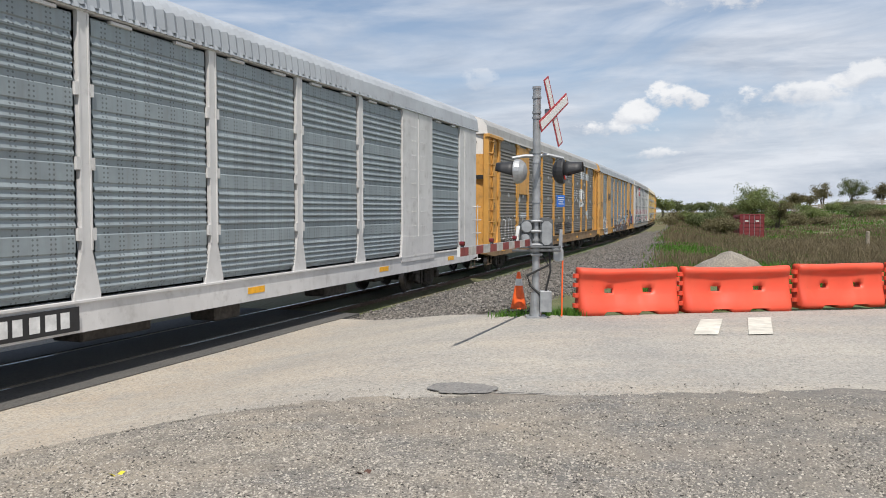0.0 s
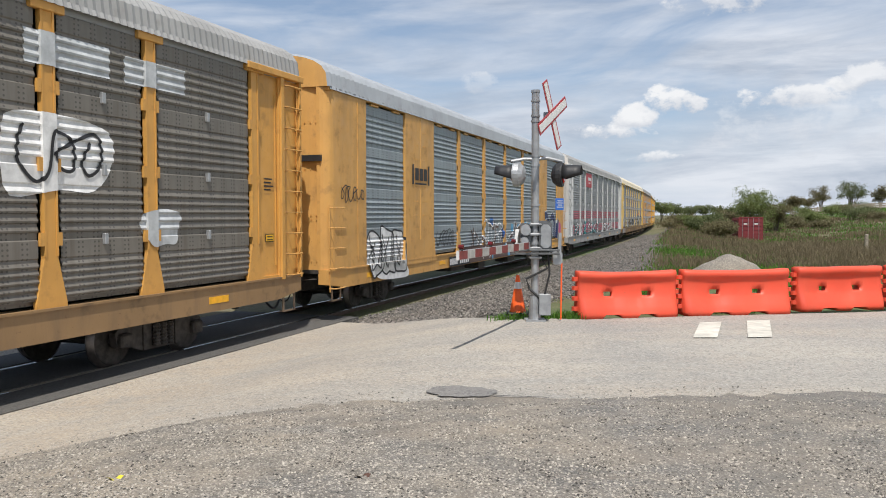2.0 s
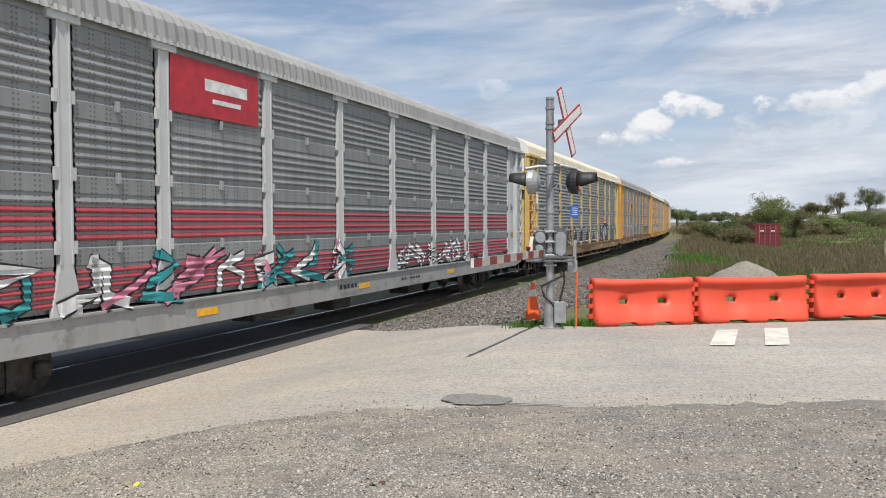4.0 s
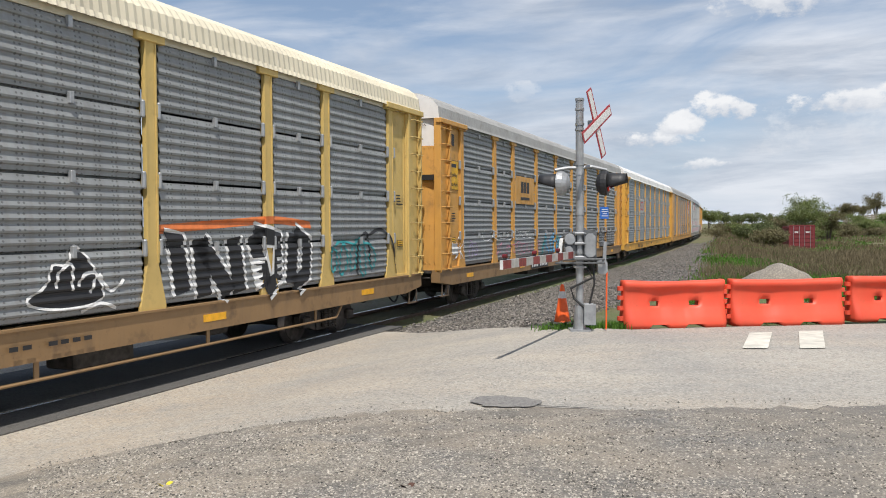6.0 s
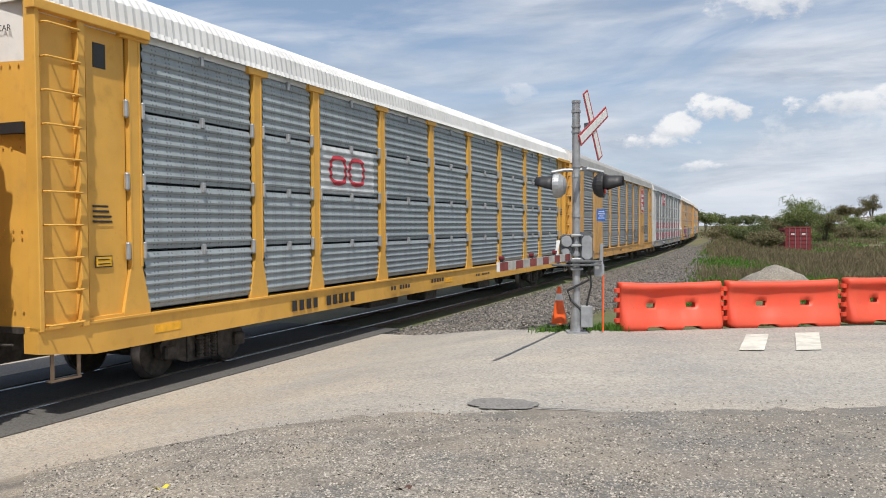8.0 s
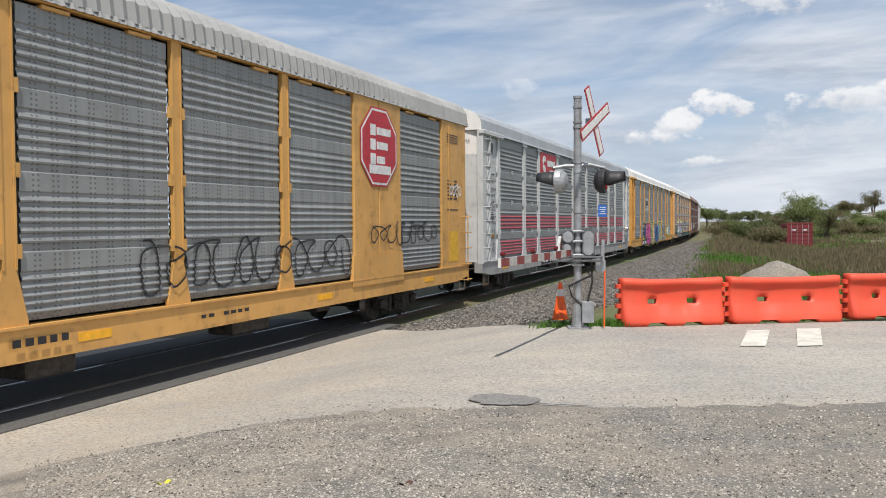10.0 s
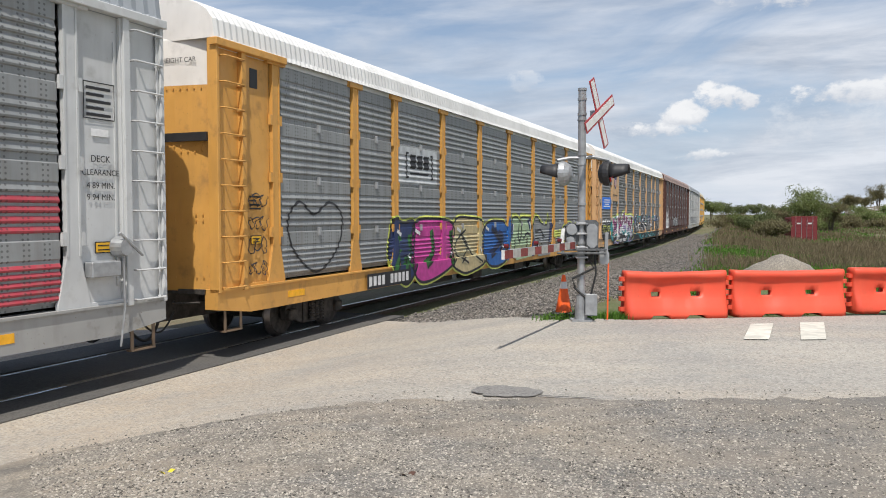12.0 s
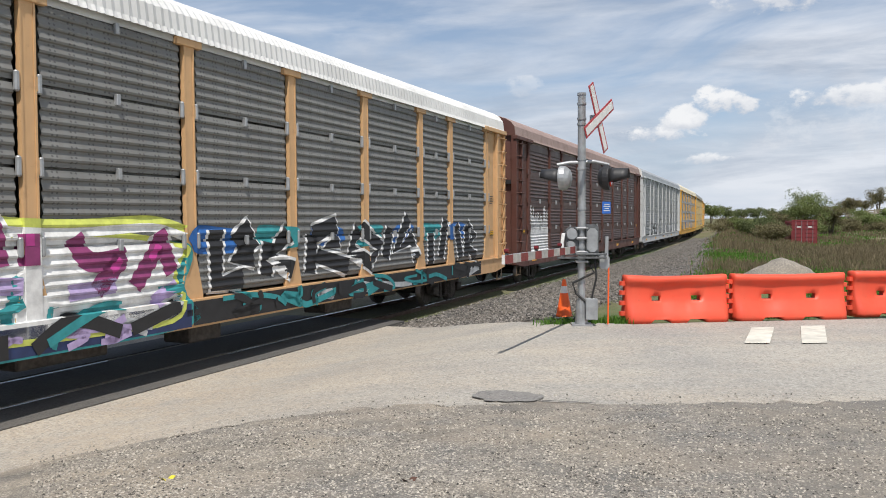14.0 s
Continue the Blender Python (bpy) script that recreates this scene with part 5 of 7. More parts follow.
    flat(5, [rect(-0.55, 0.55, -0.05, 0.05)], "black", 7.95, 3.22, 0.066)
    flat(5, [rect(-0.36, 0.36, -0.42, 0.42)], "black", 1.12, 3.7, 0.012, "notice_plate")
    flat(5, [rect(-0.345, 0.345, -0.405, 0.405)], "gold", 1.12, 3.7, 0.016, "notice_face")
    words(5, "Quality", 1.12, 3.66, 0.17, "black", 0.024)
    words(5, "Auto Rack", 1.12, 3.40, 0.14, "black", 0.024)
    flat(5, [rect(-0.2, 0.2, 0.0, 0.1)], "black", 1.12, 3.92, 0.02, "lettering_bar")
    lay(5, "notice_patch", [rect(0.85, 1.4, 1.45, 1.75)], "white", 3)
    wild(5, 10.3, 13.4, 1.1, 1.95, ["sky", "teal"], 4, 50, 0.12)
    piece(5, 14.2, 17.2, 1.12, 2.0, 3, ["cream"], "black", "black", None, 51, 0.05)
    scrawl(5, 17.8, 19.2, 1.2, 1.7, "teal", 57, 0.05, 4)
    scrawl(5, 20.0, 25.0, 1.15, 1.95, "black", 58, 0.035, 9)
    wild(5, 0.9, 1.9, 1.3, 2.0, ["white"], 2, 52, 0.04)
    scrawl(5, 2.2, 3.0, 1.2, 1.9, "lilac", 53, 0.03, 5)
    scrawl(5, 3.4, 9.0, 1.75, 2.1, "white", 54, 0.02, 7)
    scrawl(5, 4.5, 10.0, 1.2, 1.7, "rose", 55, 0.02, 9)
    bars(5, 8.7, 10.9, 0.70, 0.90, 10, "white", "black", 2)
    # car 6
    lay(6, "sign_patch", [rect(6.78, 9.12, 3.02, 4.0)], "silver", 1)
    lay_each(6, "emblem", [ribbon(curve([(a + 0.12, 3.26), (a, 3.4), (a, 3.62), (a + 0.12, 3.76), (a + 0.5, 3.76), (a + 0.6, 3.62), (a + 0.6, 3.4), (a + 0.5, 3.26)], True, 3), 0.10, True) for a in (7.2, 8.0)], "red", 3)
    bars(6, 5.6, 8.1, 0.70, 0.90, 10, "black", None, 1)
    bars(6, 9.8, 10.9, 0.78, 0.88, 7, "black", None, 1)
    # car 7
    octo = [(cos(pi / 8 + k * pi / 4), sin(pi / 8 + k * pi / 4)) for k in range(8)]
    for sc_, col, y in ((1.0, "red", 0.092), (0.955, "white", 0.096), (0.90, "red", 0.100)):
        flat(7, [[(0.98 * a * sc_, 0.98 * b * sc_) for a, b in octo]], col, 21.78, 4.05, y)
    flat(7, [rect(-0.45, -0.2, 0.25 - 0.33 * i, 0.5 - 0.33 * i) for i in range(3)] + [rect(-0.15, 0.55 - 0.15 * i % 2, 0.28 - 0.33 * i, 0.45 - 0.33 * i) for i in range(3)] + [rect(-0.5, 0.55, -0.62, -0.42)], "white", 21.78, 4.05, 0.104)
    scrawl(7, 14.2, 20.5, 1.2, 2.1, "black", 70, 0.035, 11)
    scrawl(7, 21.2, 25.2, 1.75, 2.35, "black", 71, 0.035, 9)
    scrawl(7, 25.9, 26.8, 3.0, 3.4, "white", 72, 0.04, 4)
    flat(7, [rect(-0.36, -0.36 + 0.2 + 0.07 * (k % 3), -0.10 * k, -0.10 * k + 0.045) for k in range(6)] + [rect(0.1, 0.32, -0.10 * k, -0.10 * k + 0.045) for k in range(6)], "black", 26.2, 3.45, 0.08, "lettering_bar")
    flat(7, [rect(-0.4, 0.4, -0.07 * k, -0.07 * k + 0.025) for k in range(4)] + [rect(-0.4, 0.4, -2.1, -2.07)], "brown", 26.2, 4.75, 0.08, "lettering_bar")
    flat(7, [rect(-0.35, 0.35, 0, 0.85)], "gold", 26.25, 1.2, 0.08, "paint_patch")
    # car 8
    sign(8, 6.75, 9.15, 4.08, 5.04, ink("red", COL["red"]), label="red company sign plate with a white emblem")
    flat(8, [rect(-0.15, 1.02, -0.02, 0.22), rect(0.2, 0.85, -0.25, -0.15)], "white", 7.95, 4.55)
    flat(8, [r for k in range(4) for r in ribbon([(0.26 * cos(a) * (1 - 0.15 * k) - 0.62, 0.30 * sin(a) * (1 - 0.1 * k) + 0.05 - 0.03 * k) for a in lin(0.2 + 0.3 * k, 2.9, 8)], 0.05)] + [curve([(-0.85, -0.05), (-0.6, 0.0), (-0.4, -0.15), (-0.6, -0.32)], True, 4)], "white", 7.95, 4.55)
    bars(8, 6.9, 9.2, 0.72, 0.94, 10, "white", "black", 2)
    for k in range(6):
        scrawl(8, 0.85, 1.4, 1.3 + 0.45 * k, 1.65 + 0.45 * k, "black", 80 + k, 0.025, 3)
    words(8, "DECK", 26.30, 3.02, 0.13, "black", 0.02)
    words(8, "CLEARANCE", 26.30, 2.84, 0.115, "black", 0.02)
    words(8, "4 89 MIN.", 26.30, 2.66, 0.12, "black", 0.02)
    words(8, "9 94 MIN.", 26.30, 2.50, 0.12, "black", 0.02)
    for nm, bm in (("brake_box", box(BM(), 26.0 - HALF, 26.5 - HALF, -SIDE - 0.16, -SIDE, 1.45, 1.66, 0.012)),
                   ("brake_gear", tube(tube(BM(), [(26.57 - HALF, -SIDE - 0.02, 1.85), (26.57 - HALF, -SIDE - 0.20, 1.85)], [0.15, 0.12], 14), [(26.45 - HALF, -SIDE - 0.19, 2.05), (26.85 - HALF, -SIDE - 0.21, 1.72)], 0.02, 6)),
                   ("brake_chain", tube(BM(), [(26.55 - HALF, -SIDE - 0.15, 1.7), (26.57 - HALF, -SIDE - 0.14, 1.0), (26.5 - HALF, -SIDE - 0.12, 0.45)], 0.016, 6))):
        part(nm, bm, M["galv"], CARS[8][1], m=LIFT)
    flat(8, [rect(-0.27, 0.27, 0.24, 0.255), rect(-0.27, 0.27, -0.25, -0.235), rect(-0.27, -0.255, -0.25, 0.25), rect(0.255, 0.27, -0.25, 0.25)] + [rect(-0.22, 0.2 - 0.12 * (k % 2), 0.15 - 0.09 * k, 0.19 - 0.09 * k) for k in range(5)], "black", 26.30, 3.85, 0.012, "lettering_bar")
    flat(8, [rect(-0.15, 0.15, -0.05, 0.05)], "white", 26.30, 3.42, 0.012, "notice_face")
    # car 9
    for s0, s1, col, inner, seed in ((6.2, 7.7, "navy", "green", 90), (7.3, 10.4, "pink", "green", 91), (10.1, 12.7, "tan", "cream", 92), (12.5, 14.9, "blue", "navy", 93)):
        rnd = random.Random(seed)
        b = bubble(rnd, s0, s1, 0.66, 2.12, 9, 0.12)
        lay(9, "graffiti", ribbon(b, 0.17, True), "lime", 1)
        lay(9, "graffiti_fill", [b], col, 2)
        lay(9, "graffiti_outline", ribbon(b, 0.07, True), "black", 3)
        for st in strokes(rnd, s0 + 0.3, s1 - 0.3, 0.9, 1.9, 3, False):
            lay(9, "graffiti_stroke", ribbon(st, 0.22), inner, 4)
            lay(9, "graffiti_outline", ribbon([(a + 0.05, c - 0.05) for a, c in st], 0.06), "black", 5)
        lay_each(9, "graffiti_highlight", [ribbon([(s0 + 0.4, 1.9), (s0 + 0.7, 1.8)], 0.09), ribbon([(s1 - 0.4, 1.3), (s1 - 0.25, 1.15)], 0.07)], "white", 6)
    tops = [curve(q) for q in
            [[(15.55, 2.1), (15.75, 2.2), (16.1, 2.2), (16.5, 2.05), (16.8, 1.95)],
            [(16.5, 2.1), (16.75, 2.2), (17.8, 2.15)],
            [(17.95, 1.9), (18.15, 2.15), (18.6, 2.2), (19.2, 1.95), (19.95, 1.9), (20.1, 2.25), (20.35, 1.9)]]]
    lay_each(9, "graffiti", [ribbon([(a, b + 0.05) for a, b in q], 0.17) for q in tops], "lime", 2)
    lay_each(9, "graffiti_fill", [[q] for q in [[(15.35, 1.2), (15.65, 2), (15.6, 2.15), (15.9, 2.2), (16.45, 2.1), (16.7, 2.2), (17.85, 2.15), (17.75, 1.75), (17.75, 1.1), (15.35, 1.05)],
            [(15.85, 0.7), (15.4, 1), (17.7, 1.05), (17.7, 0.75)]]], "mint", 3)
    lay_each(9, "graffiti_fill", [[q] for q in [[(18.05, 1.2), (17.95, 1.9), (18.15, 2.15), (18.65, 2.2), (19.3, 1.9), (20, 1.9), (20.1, 2.25), (20.35, 1.85), (20.1, 1)],
            [(18.4, 1.05), (20.1, 1), (20.25, 0.7), (18.5, 0.7)]]], "grey", 3)
    lay_each(9, "graffiti_fill", [[q] for q in [[(14.75, 1.9), (15, 1.9), (15.2, 2.25), (15.35, 2.05), (15.35, 1.5), (15.25, 1.3), (15.2, 0.9), (14.9, 0.7), (14.75, 0.95)]]], "blue", 3)
    lay_each(9, "graffiti_fill", [[q] for q in [[(15.4, 2.05), (15.75, 1.95), (15.65, 1.55), (15.35, 1.35), (15.35, 1.85)],
            [(17.35, 2.1), (17.75, 2.15), (17.7, 1.65), (17.6, 1.75)],
            [(20.4, 1.95), (20.85, 1.95), (20.35, 1.05), (20.25, 1.2)],
            [(18.05, 1.45), (18.35, 1.1), (18, 0.75), (17.7, 0.75), (17.85, 1.2)]]], "navy", 4)
    lay_each(9, "graffiti_outline", [ribbon(q, 0.06) for q in tops], "black", 5)
    lay_each(9, "graffiti_stroke", [ribbon(curve(q), 0.09) for q in [[(16.35, 1.95), (16.25, 1.55), (16.4, 1.35)],
            [(16.6, 1.9), (16.6, 1.55), (16.35, 1.25)],
            [(16.85, 1.4), (17.25, 1.6), (17.7, 1.55)],
            [(17.3, 1.45), (17.3, 1.1)],
            [(15.85, 1.45), (15.9, 1.3), (15.85, 1.1)],
            [(18.15, 1.75), (18.5, 1.65), (19.05, 1.7), (19.6, 1.4)],
            [(18.4, 1.35), (18.85, 1.35), (19.3, 1.15)],
            [(19.3, 1.55), (19.45, 1.3)]]], "black", 5)
    lay_each(9, "graffiti_highlight", [ribbon(q, 0.07) for q in [[(15.7, 1.95), (15.65, 1.7)],
            [(17.65, 2.05), (17.7, 1.75)],
            [(18.85, 1.25), (18.85, 0.95)],
            [(18.3, 1.05), (18.3, 0.85)],
            [(20.2, 1), (20.2, 0.8)],
            [(15.3, 1.2), (15.3, 1.05)]]], "white", 6)
    lay_each(9, "graffiti", [[bubble(random.Random(170 + k), 20.9 + 0.7 * k, 21.7 + 0.7 * k, 1.35, 1.65, 8)] for k in range(2)], "lime", 2)
    piece(9, 22.5, 25.1, 1.05, 1.95, 3, ["white"], "black", "black", "lime", 96, 0.07)
    lay(9, "graffiti_outline", ribbon(curve([(3.0, 2.3), (2.5, 2.55), (2.1, 2.2), (2.3, 1.6), (3.1, 1.15), (3.9, 1.6), (4.1, 2.25), (3.6, 2.55)], True, 5), 0.05, True), "black", 2)
    lay(9, "sign_patch", [rect(6.78, 9.12, 3.05, 3.98)], "silver", 1)
    lay_each(9, "emblem", [[q] for q in (rect(7.2, 7.27, 3.2, 3.85), rect(7.2, 7.35, 3.8, 3.85), rect(7.2, 7.35, 3.2, 3.25), rect(8.75, 8.82, 3.2, 3.85), rect(8.67, 8.82, 3.8, 3.85), rect(8.67, 8.82, 3.2, 3.25), rect(7.45, 7.78, 3.45, 3.8), rect(7.86, 8.18, 3.45, 3.8), rect(8.26, 8.58, 3.45, 3.8), rect(7.45, 8.58, 3.3, 3.35))], "black", 3)
    bars(9, 5.1, 7.2, 0.68, 0.90, 10, "white", "black", 7)
    for k in range(4):
        scrawl(9, 0.85, 1.4, 1.2 + 0.4 * k, 1.5 + 0.4 * k, "black", 190 + k, 0.022, 3)
    # car 10
    sign(10, 4.74, 6.46, 3.02, 5.04, PEACH, label="peach sign plate with a striped shield")
    sh = curve([(0, -0.45), (-0.34, -0.2), (-0.36, 0.25), (-0.2, 0.32), (0, 0.36), (0.2, 0.32), (0.36, 0.25), (0.34, -0.2)], True, 4)
    flat(10, [sh], "navy", 5.6, 4.15, 0.066)
    flat(10, [rect(-0.27 + 0.09 * k, -0.225 + 0.09 * k, -0.22 - 0.10 * (3 - abs(3 - k)) / 3, 0.08) for k in range(7)], "white", 5.6, 4.15, 0.070)
    flat(10, [rect(-0.225 + 0.09 * k, -0.18 + 0.09 * k, -0.24 - 0.1 * (3 - abs(2.5 - k)) / 3, 0.08) for k in range(6)], "red", 5.6, 4.15, 0.070)
    words(10, "BUILDING AMERICA", 5.6, 3.30, 0.155, "black", 0.070)
    lay(10, "graffiti_fill", [rect(1.95, 4.4, 0.95, 2.0)], "black", 1)
    lay_each(10, "graffiti_outline", [[q] for q in [rect(2.0 + 0.55 * k + (0.2 if j % 2 else 0), 2.45 + 0.55 * k + (0.2 if j % 2 else 0), 1.08 + 0.17 * j, 1.10 + 0.17 * j) for k in range(4) for j in range(6)] + [rect(2.0 + 0.6 * k, 2.5 + 0.6 * k, 1.86, 2.02) for k in range(4)]], "white", 2)
    scrawl(10, 2.2, 4.2, 1.3, 1.75, "lime", 100, 0.035, 8)
    lay(10, "graffiti_fill", [bubble(random.Random(101), 4.5, 12.3, 0.62, 2.0, 15, 0.04)], "teal", 1)
    lay(10, "graffiti_fill", [bubble(random.Random(105), 5.2, 12.1, 0.80, 2.12, 19, 0.06)], "white", 2)
    lay(10, "graffiti", ribbon(bubble(random.Random(105), 5.2, 12.1, 0.80, 2.12, 19, 0.06), 0.08, True), "lime", 3)
    glow = [[(4.95, 1.7), (5, 2.05), (5.3, 2.2), (5.6, 2.1), (6.4, 2.25), (6.85, 2.2), (7.9, 2), (8.1, 2.3), (8.9, 2.5), (9.05, 2.3), (10.15, 2.25), (11.55, 2.3), (12.25, 2.15)]][0]
    lay(10, "graffiti", ribbon(curve(glow), 0.16), "lime", 3)
    lay(10, "graffiti_outline", ribbon(curve([(a, b - 0.1) for a, b in glow]), 0.13), "white", 4)
    fat = [curve(q) for q in
           [[(5.25, 2.05), (5.4, 1.85), (5.8, 1.7), (6.25, 1.9)],
           [(5.8, 1.7), (5.5, 1.3), (5.45, 1.1)],
           [(5.85, 1.7), (5.8, 1.4)],
           [(6.2, 1.8), (6.1, 1.2)],
           [(6.6, 2.1), (6.75, 1.95), (6.55, 1.8)],
           [(7.15, 2), (7.6, 2), (7.2, 1.5), (7.15, 1.15)],
           [(7.2, 1.5), (7.8, 1.75), (8.05, 1.6)],
           [(8.3, 2.1), (8.35, 1.85), (8.9, 2.3), (9.05, 1.75)],
           [(9.45, 2.15), (9.45, 1.75)],
           [(10.15, 2.1), (10.4, 1.75), (11.05, 1.8)],
           [(10.95, 1.75), (10.5, 1.35)],
           [(11.7, 2.15), (11.95, 1.5)],
           [(11.7, 1.95), (11.2, 1.35)]]]
    lay_each(10, "graffiti_outline", [ribbon(q, 0.42) for q in fat], "white", 4)
    lay_each(10, "graffiti_stroke", [ribbon(q, 0.28) for q in fat], "plum", 5)
    lay_each(10, "graffiti_stroke", [ribbon(q[: max(3, len(q) // 2)], 0.12) for q in fat[::2]], "pink", 6)
    lay_each(10, "graffiti_fill", [ribbon(curve(q), 0.22) for q in [[(5.4, 1.55), (5.35, 1.05)],
            [(6.8, 1.4), (6.7, 1.2)],
            [(8.55, 1.55), (9.35, 1.5)],
            [(10.05, 1.35), (10.85, 1.4)],
            [(11.55, 1.1), (12.05, 1.3)]]], "lilac", 5)
    lay(10, "graffiti_fill", [rect(4.9, 12.3, 0.63, 1.0)], "navy", 2)
    lay_each(10, "graffiti_fill", [ribbon(curve(q), 0.20) for q in [[(6.85, 0.9), (7.6, 1), (8.55, 1), (8.9, 0.7)],
            [(9.45, 0.7), (10.05, 1), (10.85, 0.75)],
            [(11.05, 0.75), (12.05, 1)],
            [(4.85, 0.8), (5.25, 0.9), (5.9, 1)]]], "black", 6)
    lay_each(10, "graffiti_fill", [ribbon(curve(q), 0.13) for q in [[(7, 0.8), (7.3, 0.8)],
            [(8.2, 1.3), (8.9, 1.15), (9.35, 1.3)],
            [(9.65, 0.75), (10.5, 1.1), (10.95, 1.1)],
            [(5.05, 1.45), (4.85, 1.15)],
            [(5.6, 2.1), (6, 2.1)]]], "teal", 7)
    wild(10, 5.0, 12.2, 0.65, 1.0, ["silver", "teal", "lilac"], 6, 103, 0.09, None, False)
    lay(10, "graffiti_fill", [rect(12.35, 25.15, 0.64, 1.02)], "black", 1)
    wild(10, 12.4, 25.0, 0.66, 1.08, ["silver", "teal", "teal", "black"], 10, 107, 0.12, None, False)
    for k in range(7):
        lay(10, "graffiti", [bubble(random.Random(160 + k), 12.3 + 1.75 * k, 13.6 + 1.75 * k, 1.75, 2.2, 9, 0.15)], ("blue", "teal")[k % 2], 1)
    block = (
        [(13, 2.15), (13, 1.25), (13.7, 1.3)],
        [(13.5, 1.9), (13.85, 2.15), (14, 1.95), (13.5, 1.6), (14, 1.65)],
        [(14.45, 1.9), (14.35, 1.3)],
        [(15.05, 2.05), (14.5, 1.65), (15.15, 1.35)],
        [(15.9, 2), (15.8, 1.25)],
        [(15.9, 2), (16.75, 2.2), (16.85, 1.85), (16, 1.6), (17.3, 1.3)],
        [(17.75, 2.1), (17.4, 1.65), (18.25, 1.3), (18.75, 1.7), (17.85, 2.1)],
        [(19.25, 2.1), (19, 1.4)],
        [(20.25, 2.35), (19.55, 1.55), (20.4, 1.85), (20.7, 1.3)],
        [(21.6, 1.95), (21.6, 1.1)],
        [(22.6, 2.3), (22.25, 1.25)],
        [(23.35, 2.15), (23.7, 1.2)])
    block = [*block, [(24.2, 2.1), (24.1, 1.2)], [(24.2, 2.1), (24.8, 1.8), (24.2, 1.5), (24.9, 1.15)]]
    lay_each(10, "graffiti_outline", [ribbon(q, 0.50) for q in block], "white", 2)
    lay_each(10, "graffiti_stroke", [ribbon(q, 0.36) for q in block], "black", 3)
    bars(10, 6.8, 9.0, 0.70, 0.88, 10, "white", "black", 9)
    # car 11
    rnd = random.Random(110)
    lay(11, "paint_patch", [rect(1.95, 4.4, 1.1, 2.0)] + [rect(1.95 + 0.16 * k, 2.07 + 0.16 * k, 1.9, 2.1 + rnd.uniform(0.1, 0.75)) for k in range(15)], "white", 2)
    piece(11, 9.0, 13.5, 1.15, 2.0, 6, ["silver"], "black", "black", None, 111, 0.06)
    # cars seen farther off
    piece(12, 5.0, 9.0, 1.15, 2.0, 5, ["grey", "silver"], "black", "black", None, 120, 0.06)
    scrawl(13, 7.0, 9.0, 1.2, 2.0, "blue", 121, 0.06)


paint_train()

# ---- the crossing's signal, gate, barriers, cone ----
MAST = Vector((1.58, 13.42, 0.0))


def face(yaw):
    return Matrix.Rotation(radians(yaw), 4, "Z")


